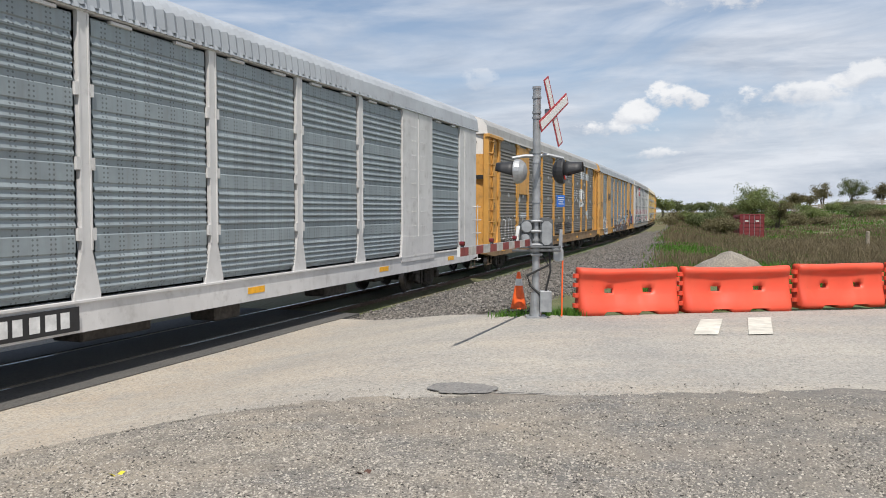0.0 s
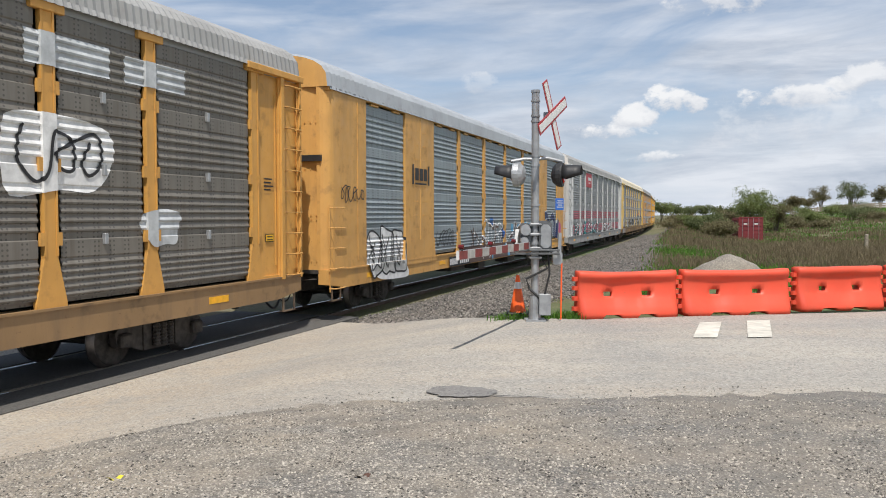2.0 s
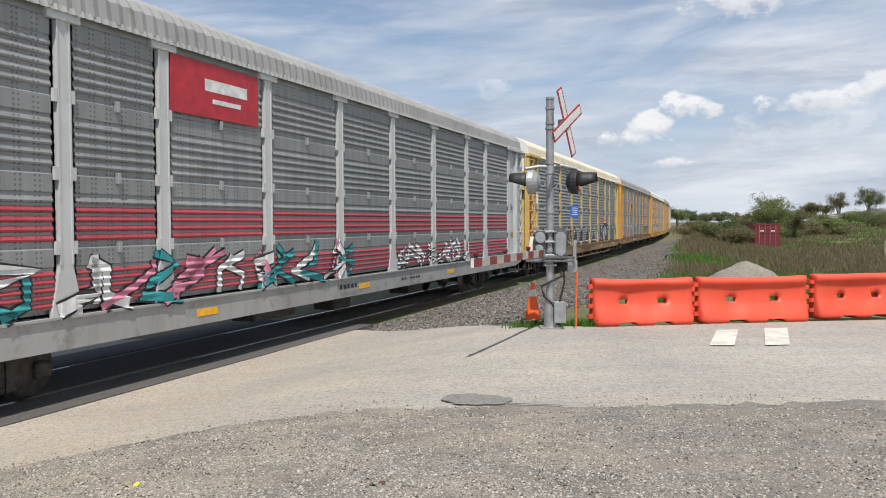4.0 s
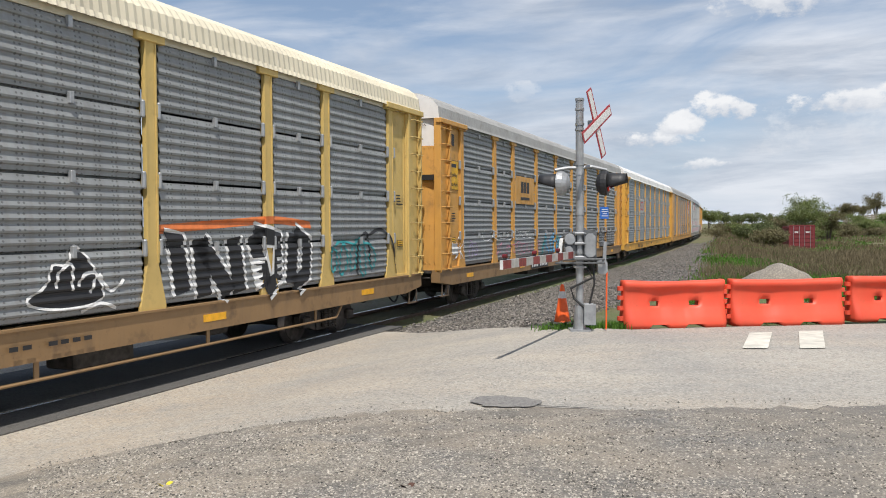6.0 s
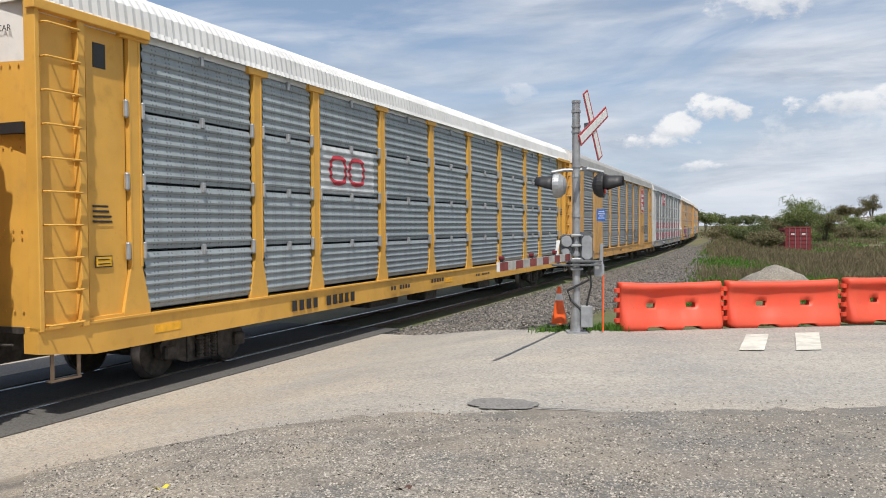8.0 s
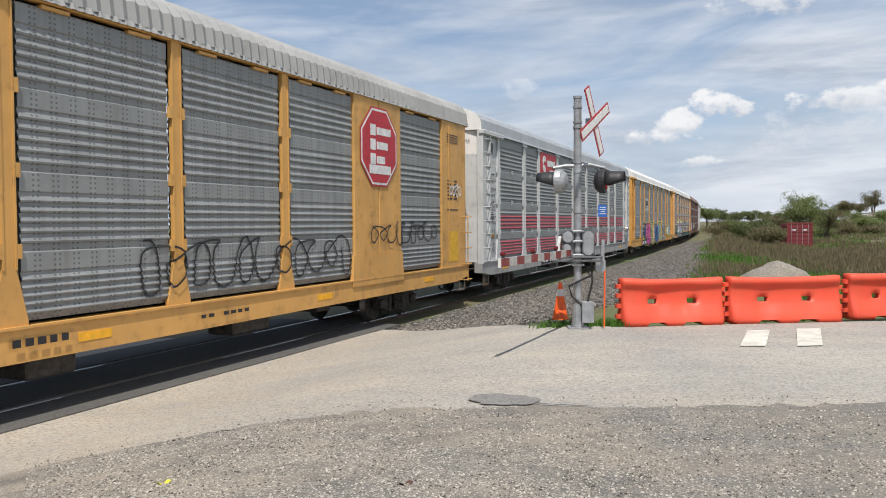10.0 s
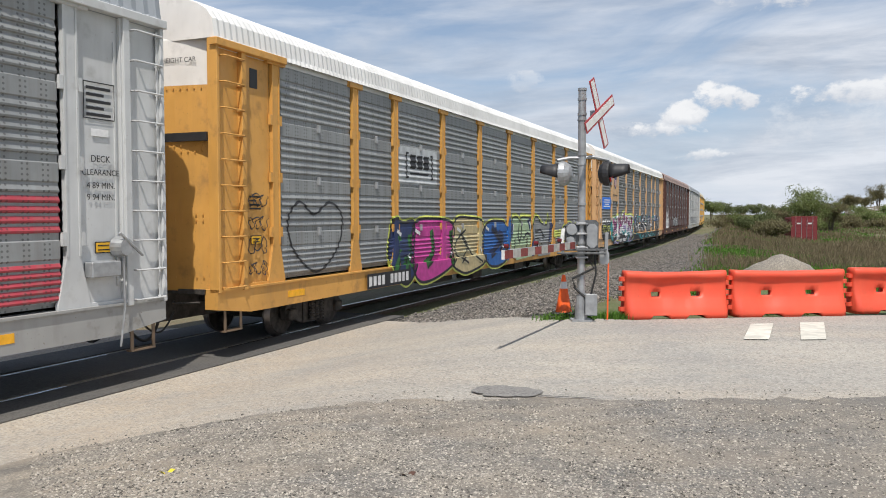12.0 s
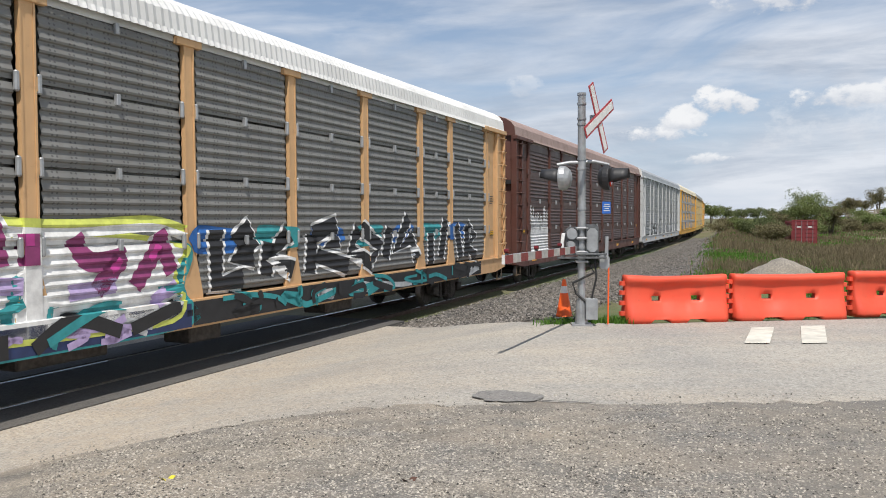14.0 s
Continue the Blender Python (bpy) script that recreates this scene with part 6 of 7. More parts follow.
def signal_mast():
    top = tagged(new("crossing_signal"), "galvanised crossing signal mast with crossbuck and red lamps", "railway signal")
    top.location = MAST
    bm = BM()
    tube(bm, [(0, 0, 0), (0, 0, 3.88)], 0.066, 16)
    tube(bm, [(0, 0, 3.86), (0, 0, 3.90)], 0.075, 16)
    for z in (3.70, 3.45, 3.36, 2.78, 2.62, 1.95, 1.45, 1.30, 1.05):
        tube(bm, [(0, 0, z), (0, 0, z + 0.035)], 0.078, 16)
    part("mast", bm, M["galv"], top, smooth=False)
    part("mast_base", tube(box(BM(), -0.17, 0.17, -0.17, 0.17, 0.0, 0.03), [(0, 0, 0.02), (0, 0, 0.42)], [0.11, 0.085], 14), M["galv"], top)
    jb = part("junction_box", box(BM(), 0.06, 0.24, -0.16, 0.04, 0.12, 0.46, 0.015), M["galv"], top, "grey steel junction box")
    part("box_lid", box(BM(), 0.05, 0.25, -0.175, -0.16, 0.11, 0.47, 0.01), M["galv"], jb)
    # crossbuck, turned to face the traffic from the right
    turn = face(57.0)
    cb = part("crossbuck", box(BM(), -0.03, 0.03, -0.11, 0.03, -0.06, 0.06, 0.01), M["galv"], top, "white crossbuck with red borders", m=Matrix.Translation((0.16, -0.06, 3.46)) @ turn)
    for k, ang in enumerate((61.0, -29.0)):
        r = Matrix.Rotation(radians(ang), 4, "Y")
        y = -0.125 - 0.016 * k
        part("blade", box(BM(), -0.60, 0.60, y, y + 0.012, -0.10, 0.10, 0.003), M["red"], cb, m=r)
        part("blade_face", box(BM(), -0.57, 0.57, y - 0.004, y, -0.062, 0.062), M["white"], cb, m=r)
    # cross arm and lamp units, back to back
    part("cross_arm", tube(BM(), [(-0.42, -0.05, 2.70), (-0.2, -0.02, 2.74), (0, 0, 2.74), (0.2, 0.02, 2.76), (0.46, 0.05, 2.70)], 0.03, 8), M["galv"], top)
    for x, yaw, lab in ((-0.36, -108.0, "signal lamp facing down the road with a silver back"), (0.47, 72.0, "red signal lamp under a black hood")):
        bm = BM()
        tube(bm, [(0, 0.0, 0), (0, 0.03, 0)], 0.205, 24)
        tube(bm, [(0, 0.03, 0), (0, 0.10, 0), (0, 0.17, 0), (0, 0.20, 0)], [0.21, 0.20, 0.14, 0.05], 20)
        unit = part("lamp_unit", bm, M["galv"] if x < 0 else M["black"], top, lab, smooth=False, m=Matrix.Translation((x, 0.0, 2.48)) @ face(yaw))
        part("lens", tube(BM(), [(0, -0.012, 0), (0, -0.03, 0)], [0.15, 0.12], 20), M["lens"], unit)
        hood = BM()
        rings = []
        for j, (d, rr) in enumerate(((0.0, 0.165), (0.10, 0.163), (0.20, 0.16), (0.31, 0.155))):
            ang0 = radians(-30 + 11 * j)
            rings.append([hood.verts.new((cos(a) * rr, -d, sin(a) * rr)) for a in lin(ang0, pi - ang0, 15)])
        for a, b in zip(rings, rings[1:]):
            for k in range(14):
                hood.faces.new((a[k], a[k + 1], b[k + 1], b[k]))
        h = part("hood", hood, M["black"], unit, "black steel hood", smooth=True)
        h.modifiers.new("thick", "SOLIDIFY").thickness = 0.006
    # blue notice
    sg = part("notice_plate", box(BM(), -0.12, 0.12, -0.012, 0.0, -0.10, 0.10, 0.004), M["blue"], top, "blue emergency notice plate with white lettering bars", m=Matrix.Translation((0.40, -0.05, 1.98)) @ face(48))
    for i, w in enumerate((0.16, 0.19, 0.12, 0.18)):
        part("lettering_bar", box(BM(), -w / 2, w / 2, -0.016, -0.011, 0.05 - 0.035 * i, 0.062 - 0.035 * i), M["white"], sg)
    # gate machine: two cast housings either side of the mast on a pair of cross bars
    def rounded(x0, x1, y0, y1, z0, z1, cut):
        return prism(BM(), [(x0 + cut, z0), (x1 - cut, z0), (x1, z0 + cut), (x1, z1 - cut), (x1 - cut, z1), (x0 + cut, z1), (x0, z1 - cut), (x0, z0 + cut)], y0, y1)
    mech = part("gate_mechanism", rounded(0.06, 0.27, -0.10, 0.24, 1.18, 1.70, 0.04), M["machine"], top, "dark grey gate motor housing")
    part("housing_cover", rounded(0.08, 0.25, -0.125, -0.10, 1.24, 1.64, 0.05), M["galv"], mech)
    part("side_box", rounded(-0.26, -0.07, -0.06, 0.24, 1.24, 1.66, 0.06), M["machine"], mech)
    gear = BM()
    tube(gear, [(-0.17, -0.06, 1.54), (-0.17, -0.11, 1.54)], [0.10, 0.085], 16)
    tube(gear, [(-0.19, -0.06, 1.36), (-0.19, -0.13, 1.36)], [0.075, 0.06], 12)
    part("crank_disc", gear, M["galv"], mech)
    for z in (1.13, 1.19):
        part("cross_bar", box(BM(), -0.42, 0.40, -0.155, -0.115, z, z + 0.035, 0.006), M["machine"], mech)
    part("push_rod", prism(BM(), [(-0.34, 1.14), (-0.29, 1.14), (-0.31, 1.40), (-0.28, 1.56), (-0.34, 1.56), (-0.36, 1.40)], -0.10, -0.07), M["plastic_white"], mech, "white painted gate lever")
    cw = part("counterweight", prism(BM(), [(0.37, 1.12), (0.43, 1.12), (0.435, 1.50), (0.385, 1.50)], -0.10, -0.04), M["galv"], mech, "galvanised counterweight arm")
    part("weight_block", rounded(0.30, 0.46, -0.04, 0.10, 0.96, 1.18, 0.03), M["galv"], cw)
    for z in (1.06, 1.22, 1.45, 1.62):
        part("clamp", box(BM(), -0.10, 0.10, -0.105, 0.09, z, z + 0.04, 0.012), M["galv"], top)
        for x in (-0.085, 0.085):
            part("bolt", tube(BM(), [(x, -0.09, z + 0.02), (x, -0.135, z + 0.02)], 0.014, 6), M["galv"], top)
    cab = BM()
    tube(cab, [(0.05, -0.05, 1.15), (0.20, -0.10, 0.9), (-0.16, -0.08, 0.72), (-0.10, -0.04, 0.55), (0.12, -0.10, 0.35)], 0.022, 7)
    tube(cab, [(0.22, 0.0, 1.2), (0.24, -0.05, 0.8), (0.16, -0.06, 0.45), (0.18, -0.06, 0.40)], 0.018, 7)
    part("cable", cab, M["rubber"], top, "black sagging signal cables")
    part("whip", tube(BM(), [(0.44, -0.02, 0.02), (0.45, -0.02, 1.05)], 0.014, 6), M["cone"], top, "thin orange marker rod")


signal_mast()


def gate_arm():
    root, tip = Vector((1.42, 13.12, 1.29)), Vector((0.20, 9.95, 1.325))
    d = tip - root
    m = Matrix.Translation(root) @ Matrix.Rotation(atan2(d.y, d.x), 4, "Z")
    arm = tagged(new("crossing_gate_arm"), "lowered red and white striped crossing gate arm", "gate arm")
    arm.matrix_basis = m
    ln = d.length
    part("arm_core", box(BM(), -0.1, ln, -0.018, 0.018, -0.058, 0.058, 0.004), M["galv"], arm)
    n = 11
    for i in range(n):
        a, b = ln * i / n, ln * (i + 1) / n
        part("stripe", box(BM(), a, b, 0.0185, 0.0225, -0.055, 0.055), M["arm_red" if i % 2 == 0 else "arm_white"], arm)
    for x in (0.25 * ln, 0.6 * ln, ln - 0.12):
        lm = part("gate_lamp", box(BM(), x - 0.02, x + 0.02, -0.02, 0.02, 0.05, 0.08, 0.005), M["black"], arm, "small red gate lamp")
        part("lamp_lens", tube(BM(), [(x, 0.030, 0.105), (x, -0.030, 0.105)], 0.028, 12), M["lens_dark"], lm)
    part("tip_cap", box(BM(), ln, ln + 0.012, -0.02, 0.02, -0.06, 0.06), M["white"], arm)


gate_arm()


def barrier_mesh(seed):
    """A hollow water-filled barrier, 1.86 m long, 0.82 m high, with two hand holes and feet notches."""
    rnd = random.Random(seed)
    L, H = 1.86, 0.82
    zs = [0.0, 0.07, 0.12, 0.2, 0.29, 0.33, 0.37, 0.46, 0.56, 0.66, 0.70, 0.76, 0.80, 0.82]
    half = [0.235, 0.235, 0.23, 0.20, 0.165, 0.150, 0.135, 0.115, 0.10, 0.105, 0.145, 0.155, 0.135, 0.10]
    xs = sorted({*lin(-L / 2, L / 2, 15), -0.46, -0.28, 0.28, 0.46, -0.52, -0.20, 0.20, 0.52, -L / 2 + 0.03, L / 2 - 0.03, -L / 2 + 0.08, L / 2 - 0.08})
    dents = [(rnd.uniform(-0.6, 0.6), rnd.uniform(0.25, 0.6), rnd.uniform(0.12, 0.3), rnd.uniform(0.008, 0.035)) for _ in range(9)]
    sag = rnd.uniform(0.0, 0.035)
    bm = BM()
    grid = {}
    for s in (-1, 1):
        for i, x in enumerate(xs):
            for j, z in enumerate(zs):
                e = (L / 2 - abs(x)) / 0.08
                h = half[j] * (1 if e > 1 else 0.72 + 0.28 * max(0, e))
                dent = sum(k * math.exp(-((x - a) ** 2 + (z - b) ** 2) / r ** 2) for a, b, r, k in dents)
                zz = z - sag * (z / H) ** 3 * (1 - (2 * x / L) ** 2) + 0.010 * (z / H) * noise.noise(Vector((x * 2, seed, 0)))
                hole = z <= 0.07 and 0.2 <= abs(x) <= 0.46
                grid[s, i, j] = bm.verts.new((x, s * max(0.05, h - dent), zz + (0.06 if hole and j == 0 else 0)))
    def holed(i, j):
        return 0.28 <= abs((xs[i] + xs[i + 1]) / 2) <= 0.46 and 0.37 <= (zs[j] + zs[j + 1]) / 2 <= 0.46
    nx, nz = len(xs), len(zs)
    for i in range(nx - 1):
        for j in range(nz - 1):
            q = [(i, j), (i + 1, j), (i + 1, j + 1), (i, j + 1)]
            if holed(i, j):
                for (a, b), (ni, nj) in zip(zip(q, q[1:] + q[:1]), ((i, j - 1), (i + 1, j), (i, j + 1), (i - 1, j))):
                    if not holed(ni, nj):
                        bm.faces.new((grid[-1, *a], grid[-1, *b], grid[1, *b], grid[1, *a]))
                continue
            bm.faces.new([grid[-1, *a] for a in q])
            bm.faces.new([grid[1, *a] for a in q[::-1]])
    for i in range(nx - 1):
        for j in (0, nz - 1):
            bm.faces.new((grid[-1, i, j], grid[-1, i + 1, j], grid[1, i + 1, j], grid[1, i, j]))
    for j in range(nz - 1):
        for i in (0, nx - 1):
            bm.faces.new((grid[-1, i, j], grid[-1, i, j + 1], grid[1, i, j + 1], grid[1, i, j]))
    bmesh.ops.recalc_face_normals(bm, faces=bm.faces)
    return bm


def barriers():
    ends = [((2.37, 13.60), (4.20, 13.92)), ((4.30, 13.97), (6.37, 14.30)), ((6.62, 14.55), (8.45, 14.98)), ((8.62, 15.05), (10.45, 15.5)), ((10.6, 15.6), (12.4, 16.1))]
    for k, (a, b) in enumerate(ends):
        a, b = Vector(a), Vector(b)
        d = b - a
        c = (a + b) / 2 + Vector((-d.y, d.x)).normalized() * 0.2
        ob = tagged(new("water_barrier"), "dented orange plastic water-filled road barrier", "barrier", "barriers closing the lane")
        ob.matrix_basis = Matrix.Translation((c.x, c.y, 0)) @ Matrix.Rotation(atan2(d.y, d.x), 4, "Z") @ Matrix.Diagonal((d.length / 1.90, 1, 1.0, 1))
        part("barrier_body", barrier_mesh(k + 3), M["orange"], ob, smooth=True)
        for s in (-1, 1):
            for z in ((0.16, 0.34, 0.52, 0.68) if s < 0 else (0.25, 0.43, 0.60)):
                part("hinge_knuckle", tube(BM(), [(s * 0.955, 0, z - 0.035), (s * 0.955, 0, z + 0.035)], 0.065, 10), M["orange"], ob)
        part("fill_cap", tube(BM(), [(0.6, 0, 0.79), (0.6, 0, 0.84)], 0.05, 10), M["orange"], ob) if k == 4 else None


barriers()


def traffic_cone():
    c = tagged(new("traffic_cone"), "orange traffic cone with a white tip collar on a black base", "traffic cone")
    c.matrix_basis = Matrix.Translation((1.34, 13.95, 0.04))
    part("base", box(BM(), -0.19, 0.19, -0.19, 0.19, 0.0, 0.05, 0.015), M["rubber"], c)
    part("cone_body", tube(BM(), [(0, 0, 0.05), (0, 0, 0.09), (0, 0, 0.42), (0, 0, 0.50), (0, 0, 0.68), (0, 0, 0.70)], [0.15, 0.135, 0.075, 0.062, 0.03, 0.022], 20), M["cone"], c, smooth=False)
    part("collar", tube(BM(), [(0, 0, 0.46), (0, 0, 0.58)], [0.071, 0.0505], 20), M["white"], c, "dull white reflective collar")
    pal = tagged(new("rubber_block"), "black rubber weight block under the cone", "weight block")
    pal.matrix_basis = Matrix.Translation((1.36, 13.93, 0))
    part("block", box(BM(), -0.30, 0.30, -0.22, 0.22, -0.05, 0.038, 0.012), M["rubber"], pal)


traffic_cone()


def shade_panels():
    """Panels between and beside the rails, where the road crosses, made dark for the shade under the train."""
    for u0, u1 in ((0.83, 1.75), (-0.67, 0.67), (-1.75, -0.83)):
        bm = BM()
        rows = []
        for s in lin(1.0, 17.0, 17):
            a, b = track(s, -u1)[0], track(s, -u0)[0]
            rows.append([bm.verts.new(p) for p in ((a.x, a.y, RAIL_Z - 0.1), (a.x, a.y, RAIL_Z + 0.014), (b.x, b.y, RAIL_Z + 0.014), (b.x, b.y, RAIL_Z - 0.1))])
        for r0, r1 in zip(rows, rows[1:]):
            for k in range(3):
                bm.faces.new((r0[k], r0[k + 1], r1[k + 1], r1[k]))
        tagged(part("crossing_panel", bm, M["seam_and_shade"]), "panel beside the rail, darkened to stand for the train's shade", "crossing panel", "crossing panels", "structure")


# dark colour deepens the shade under the train; the asphalt seam shares it
M["seam_and_shade"] = asphalt("seam_and_shade_asphalt", (0.10, 0.096, 0.092))
shade_panels()


def road_marks():
    for pts in (((3.65, 11.45), (4.01, 11.45), (4.67, 13.14), (4.28, 13.07)), ((4.45, 11.45), (4.83, 11.5), (5.56, 13.35), (5.14, 13.28))):
        bm = BM()
        a, b, c, d = [Vector(p) for p in pts]
        n, cols = 14, 4
        rnd = random.Random(int(a.x * 100))
        grid = []
        for i in range(n + 1):
            l, r = a.lerp(d, i / n), b.lerp(c, i / n)
            l, r = l.lerp(r, rnd.uniform(0, 0.014)), r.lerp(l, rnd.uniform(0, 0.014))
            grid.append([bm.verts.new((*(l.lerp(r, k / cols)), height(*(l.lerp(r, k / cols))) + 0.016)) for k in range(cols + 1)])
        for g0, g1 in zip(grid, grid[1:]):
            for k in range(cols):
                bm.faces.new((g0[k], g0[k + 1], g1[k + 1], g1[k]))
        tagged(part("road_marking", bm, M["line"]), "worn white painted bar on the asphalt", "road marking", "painted bars")
    bm = BM()
    rnd = random.Random(5)
    ring = []
    for k in range(40):
        a = 2 * pi * k / 40
        r = 1 + 0.30 * noise.noise(Vector((cos(a) * 2, sin(a) * 2, 4))) + 0.12 * noise.noise(Vector((cos(a) * 7, sin(a) * 7, 9)))
        x, y = 0.20 + 0.36 * r * cos(a), 7.93 + 0.24 * r * sin(a) * (1.0 if sin(a) < 0 else 1.15 - 0.3 * cos(a))
        ring.append(bm.verts.new((x, y, height(x, y) + 0.018)))
    bm.faces.new(ring)
    seam = BM()
    ln = [(0.50 + 0.06 * k, 7.74 - 0.012 * k + 0.02 * noise.noise(Vector((k * 0.7, 0, 2)))) for k in range(10)]
    pairs = [(seam.verts.new((x, y, height(x, y) + 0.021)), seam.verts.new((x, y + 0.03 + 0.02 * noise.noise(Vector((x * 9, 1, 0))), height(x, y) + 0.021))) for x, y in ln]
    for (a0, b0), (a1, b1) in zip(pairs, pairs[1:]):
        seam.faces.new((a0, a1, b1, b0))
    tagged(part("asphalt_seam", seam, M["seam_and_shade"]), "dark broken seam at the asphalt's edge", "road seam", kind="structure")
    tagged(part("asphalt_patch", bm, M["patch"]), "dark asphalt patch at the road's edge", "road patch", kind="structure")


road_marks()


def container():
    c = tagged(new("shipping_container"), "dark red shipping container with its doors facing the road", "container")
    c.matrix_basis = Matrix.Translation((32.4, 83.0, -1.05)) @ Matrix.Rotation(radians(-14), 4, "Z")
    bm = BM()
    n = 30
    box(bm, -1.2, 1.2, 0.1, 6.0, 0.12, 2.5)
    for k in range(n):
        y = 0.25 + k * 0.19
        for s in (-1, 1):
            box(bm, s * 1.22 - 0.02, s * 1.22 + 0.02, y, y + 0.1, 0.2, 2.4)
    part("body", bm, M["container"], c)
    for x in (-1.22, 1.12):
        part("corner_post", box(BM(), x, x + 0.1, 0.0, 0.12, 0, 2.6, 0.01), M["container"], c)
    for z in (0.0, 2.46):
        part("end_rail", box(BM(), -1.12, 1.12, 0.0, 0.12, z, z + 0.14, 0.01), M["container"], c)
    for s in (-1, 1):
        bm = BM()
        box(bm, min(0.01 * s, 1.1 * s), max(0.01 * s, 1.1 * s), 0.04, 0.1, 0.15, 2.45)
        for z in (0.45, 0.85, 1.25, 1.65, 2.05):
            box(bm, min(0.08 * s, 1.05 * s), max(0.08 * s, 1.05 * s), 0.0, 0.05, z, z + 0.14)
        door = part("door", bm, M["container"], c)
        for x in (0.25, 0.8):
            part("lock_bar", tube(BM(), [(s * x, -0.02, 0.1), (s * x, -0.02, 2.5)], 0.022, 6), M["galv"], door)
        part("marking_panel", box(BM(), min(0.35 * s, 0.7 * s), max(0.35 * s, 0.7 * s), -0.012, -0.002, 1.8, 1.95), M["white"], door)


container()


def gravel_pile():
    bm = BM()
    rings = []
    for j in range(14):
        r = 1.2 * (1 - j / 13)
        rings.append([bm.verts.new((cos(a) * (r + 0.08 * noise.noise(Vector((cos(a) * 2, sin(a) * 2, j * 0.4)))) * 1.15, sin(a) * r,
                                    0.76 * (1 - (r / 1.2) ** 1.35) + 0.03 * noise.noise(Vector((cos(a) * 3 * r, sin(a) * 3 * r, 2))))) for a in lin(0, 2 * pi * 35 / 36, 36)])
    for a, b in zip(rings, rings[1:]):
        for k in range(36):
            bm.faces.new((a[k], a[(k + 1) % 36], b[(k + 1) % 36], b[k]))
    ob = tagged(part("heap", bm, M["pile"], smooth=True), "heap of pale tan gravel behind the barriers", "gravel heap")
    ob.location = (8.0, 22.0, -0.05)


gravel_pile()

# ---- plants ----


def leaf_cloud(bm, c, r, n, size, rnd, squash=0.8):
    for _ in range(n):
        while True:
            p = Vector((rnd.uniform(-1, 1), rnd.uniform(-1, 1), rnd.uniform(-1, 1)))
            if p.length < 1:
                break
        p = p * (0.35 + 0.65 * p.length)
        p = Vector((c[0] + p.x * r, c[1] + p.y * r, c[2] + p.z * r * squash))
        s = size * rnd.uniform(0.6, 1.4)
        u = Vector((rnd.gauss(0, 1), rnd.gauss(0, 1), rnd.gauss(0, 1))).normalized()
        w = u.cross(Vector((rnd.gauss(0, 1), rnd.gauss(0, 1), rnd.gauss(0, 1)))).normalized()
        bm.faces.new([bm.verts.new(q) for q in (p - u * s, p + w * s * 0.5, p + u * s, p - w * s * 0.5)])


def tree(name, label, x, y, h, w, mat, seed, leaf=0.16, stems=5, leaves=2600, z=None):
    rnd = random.Random(seed)
    z = height(x, y) - 0.15 if z is None else z
    t = tagged(new(name), label, "tree" if name == "tree" else "bush", "trees of the field's edge")
    t.location = (x, y, z)
    wood, crown = BM(), BM()
    tips = []
    for k in range(stems):
        a = 2 * pi * k / stems + rnd.uniform(-0.4, 0.4)
        lean = rnd.uniform(0.15, 0.9) * w * 0.42
        top = Vector((cos(a) * lean, sin(a) * lean, h * rnd.uniform(0.62, 0.95)))
        mid = Vector((top.x * 0.35, top.y * 0.35, top.z * 0.5))
        tube(wood, [(cos(a) * 0.1, sin(a) * 0.1, -0.1), mid, top], [0.016 * h, 0.011 * h, 0.003 * h], 6)
        tips += [top * 0.92, mid.lerp(top, 0.5)]
        for _ in range(4):
            b0 = mid.lerp(top, rnd.uniform(0, 0.8))
            b1 = b0 + Vector((rnd.uniform(-1, 1) * w * 0.24, rnd.uniform(-1, 1) * w * 0.24, rnd.uniform(0.02, 0.2) * h))
            tube(wood, [b0, b1], [0.006 * h, 0.002 * h], 5)
            tips.append(b1)
    for c in tips:
        leaf_cloud(crown, c, rnd.uniform(0.10, 0.20) * w, leaves // len(tips), leaf, rnd)
    part("trunk", wood, M["bark"], t)
    part("crown", crown, mat, t)
    return t


def polar(px, dist):
    """A place at a bearing given by its sideways slope."""
    k = (px - 784) / 1400
    return k * dist, dist


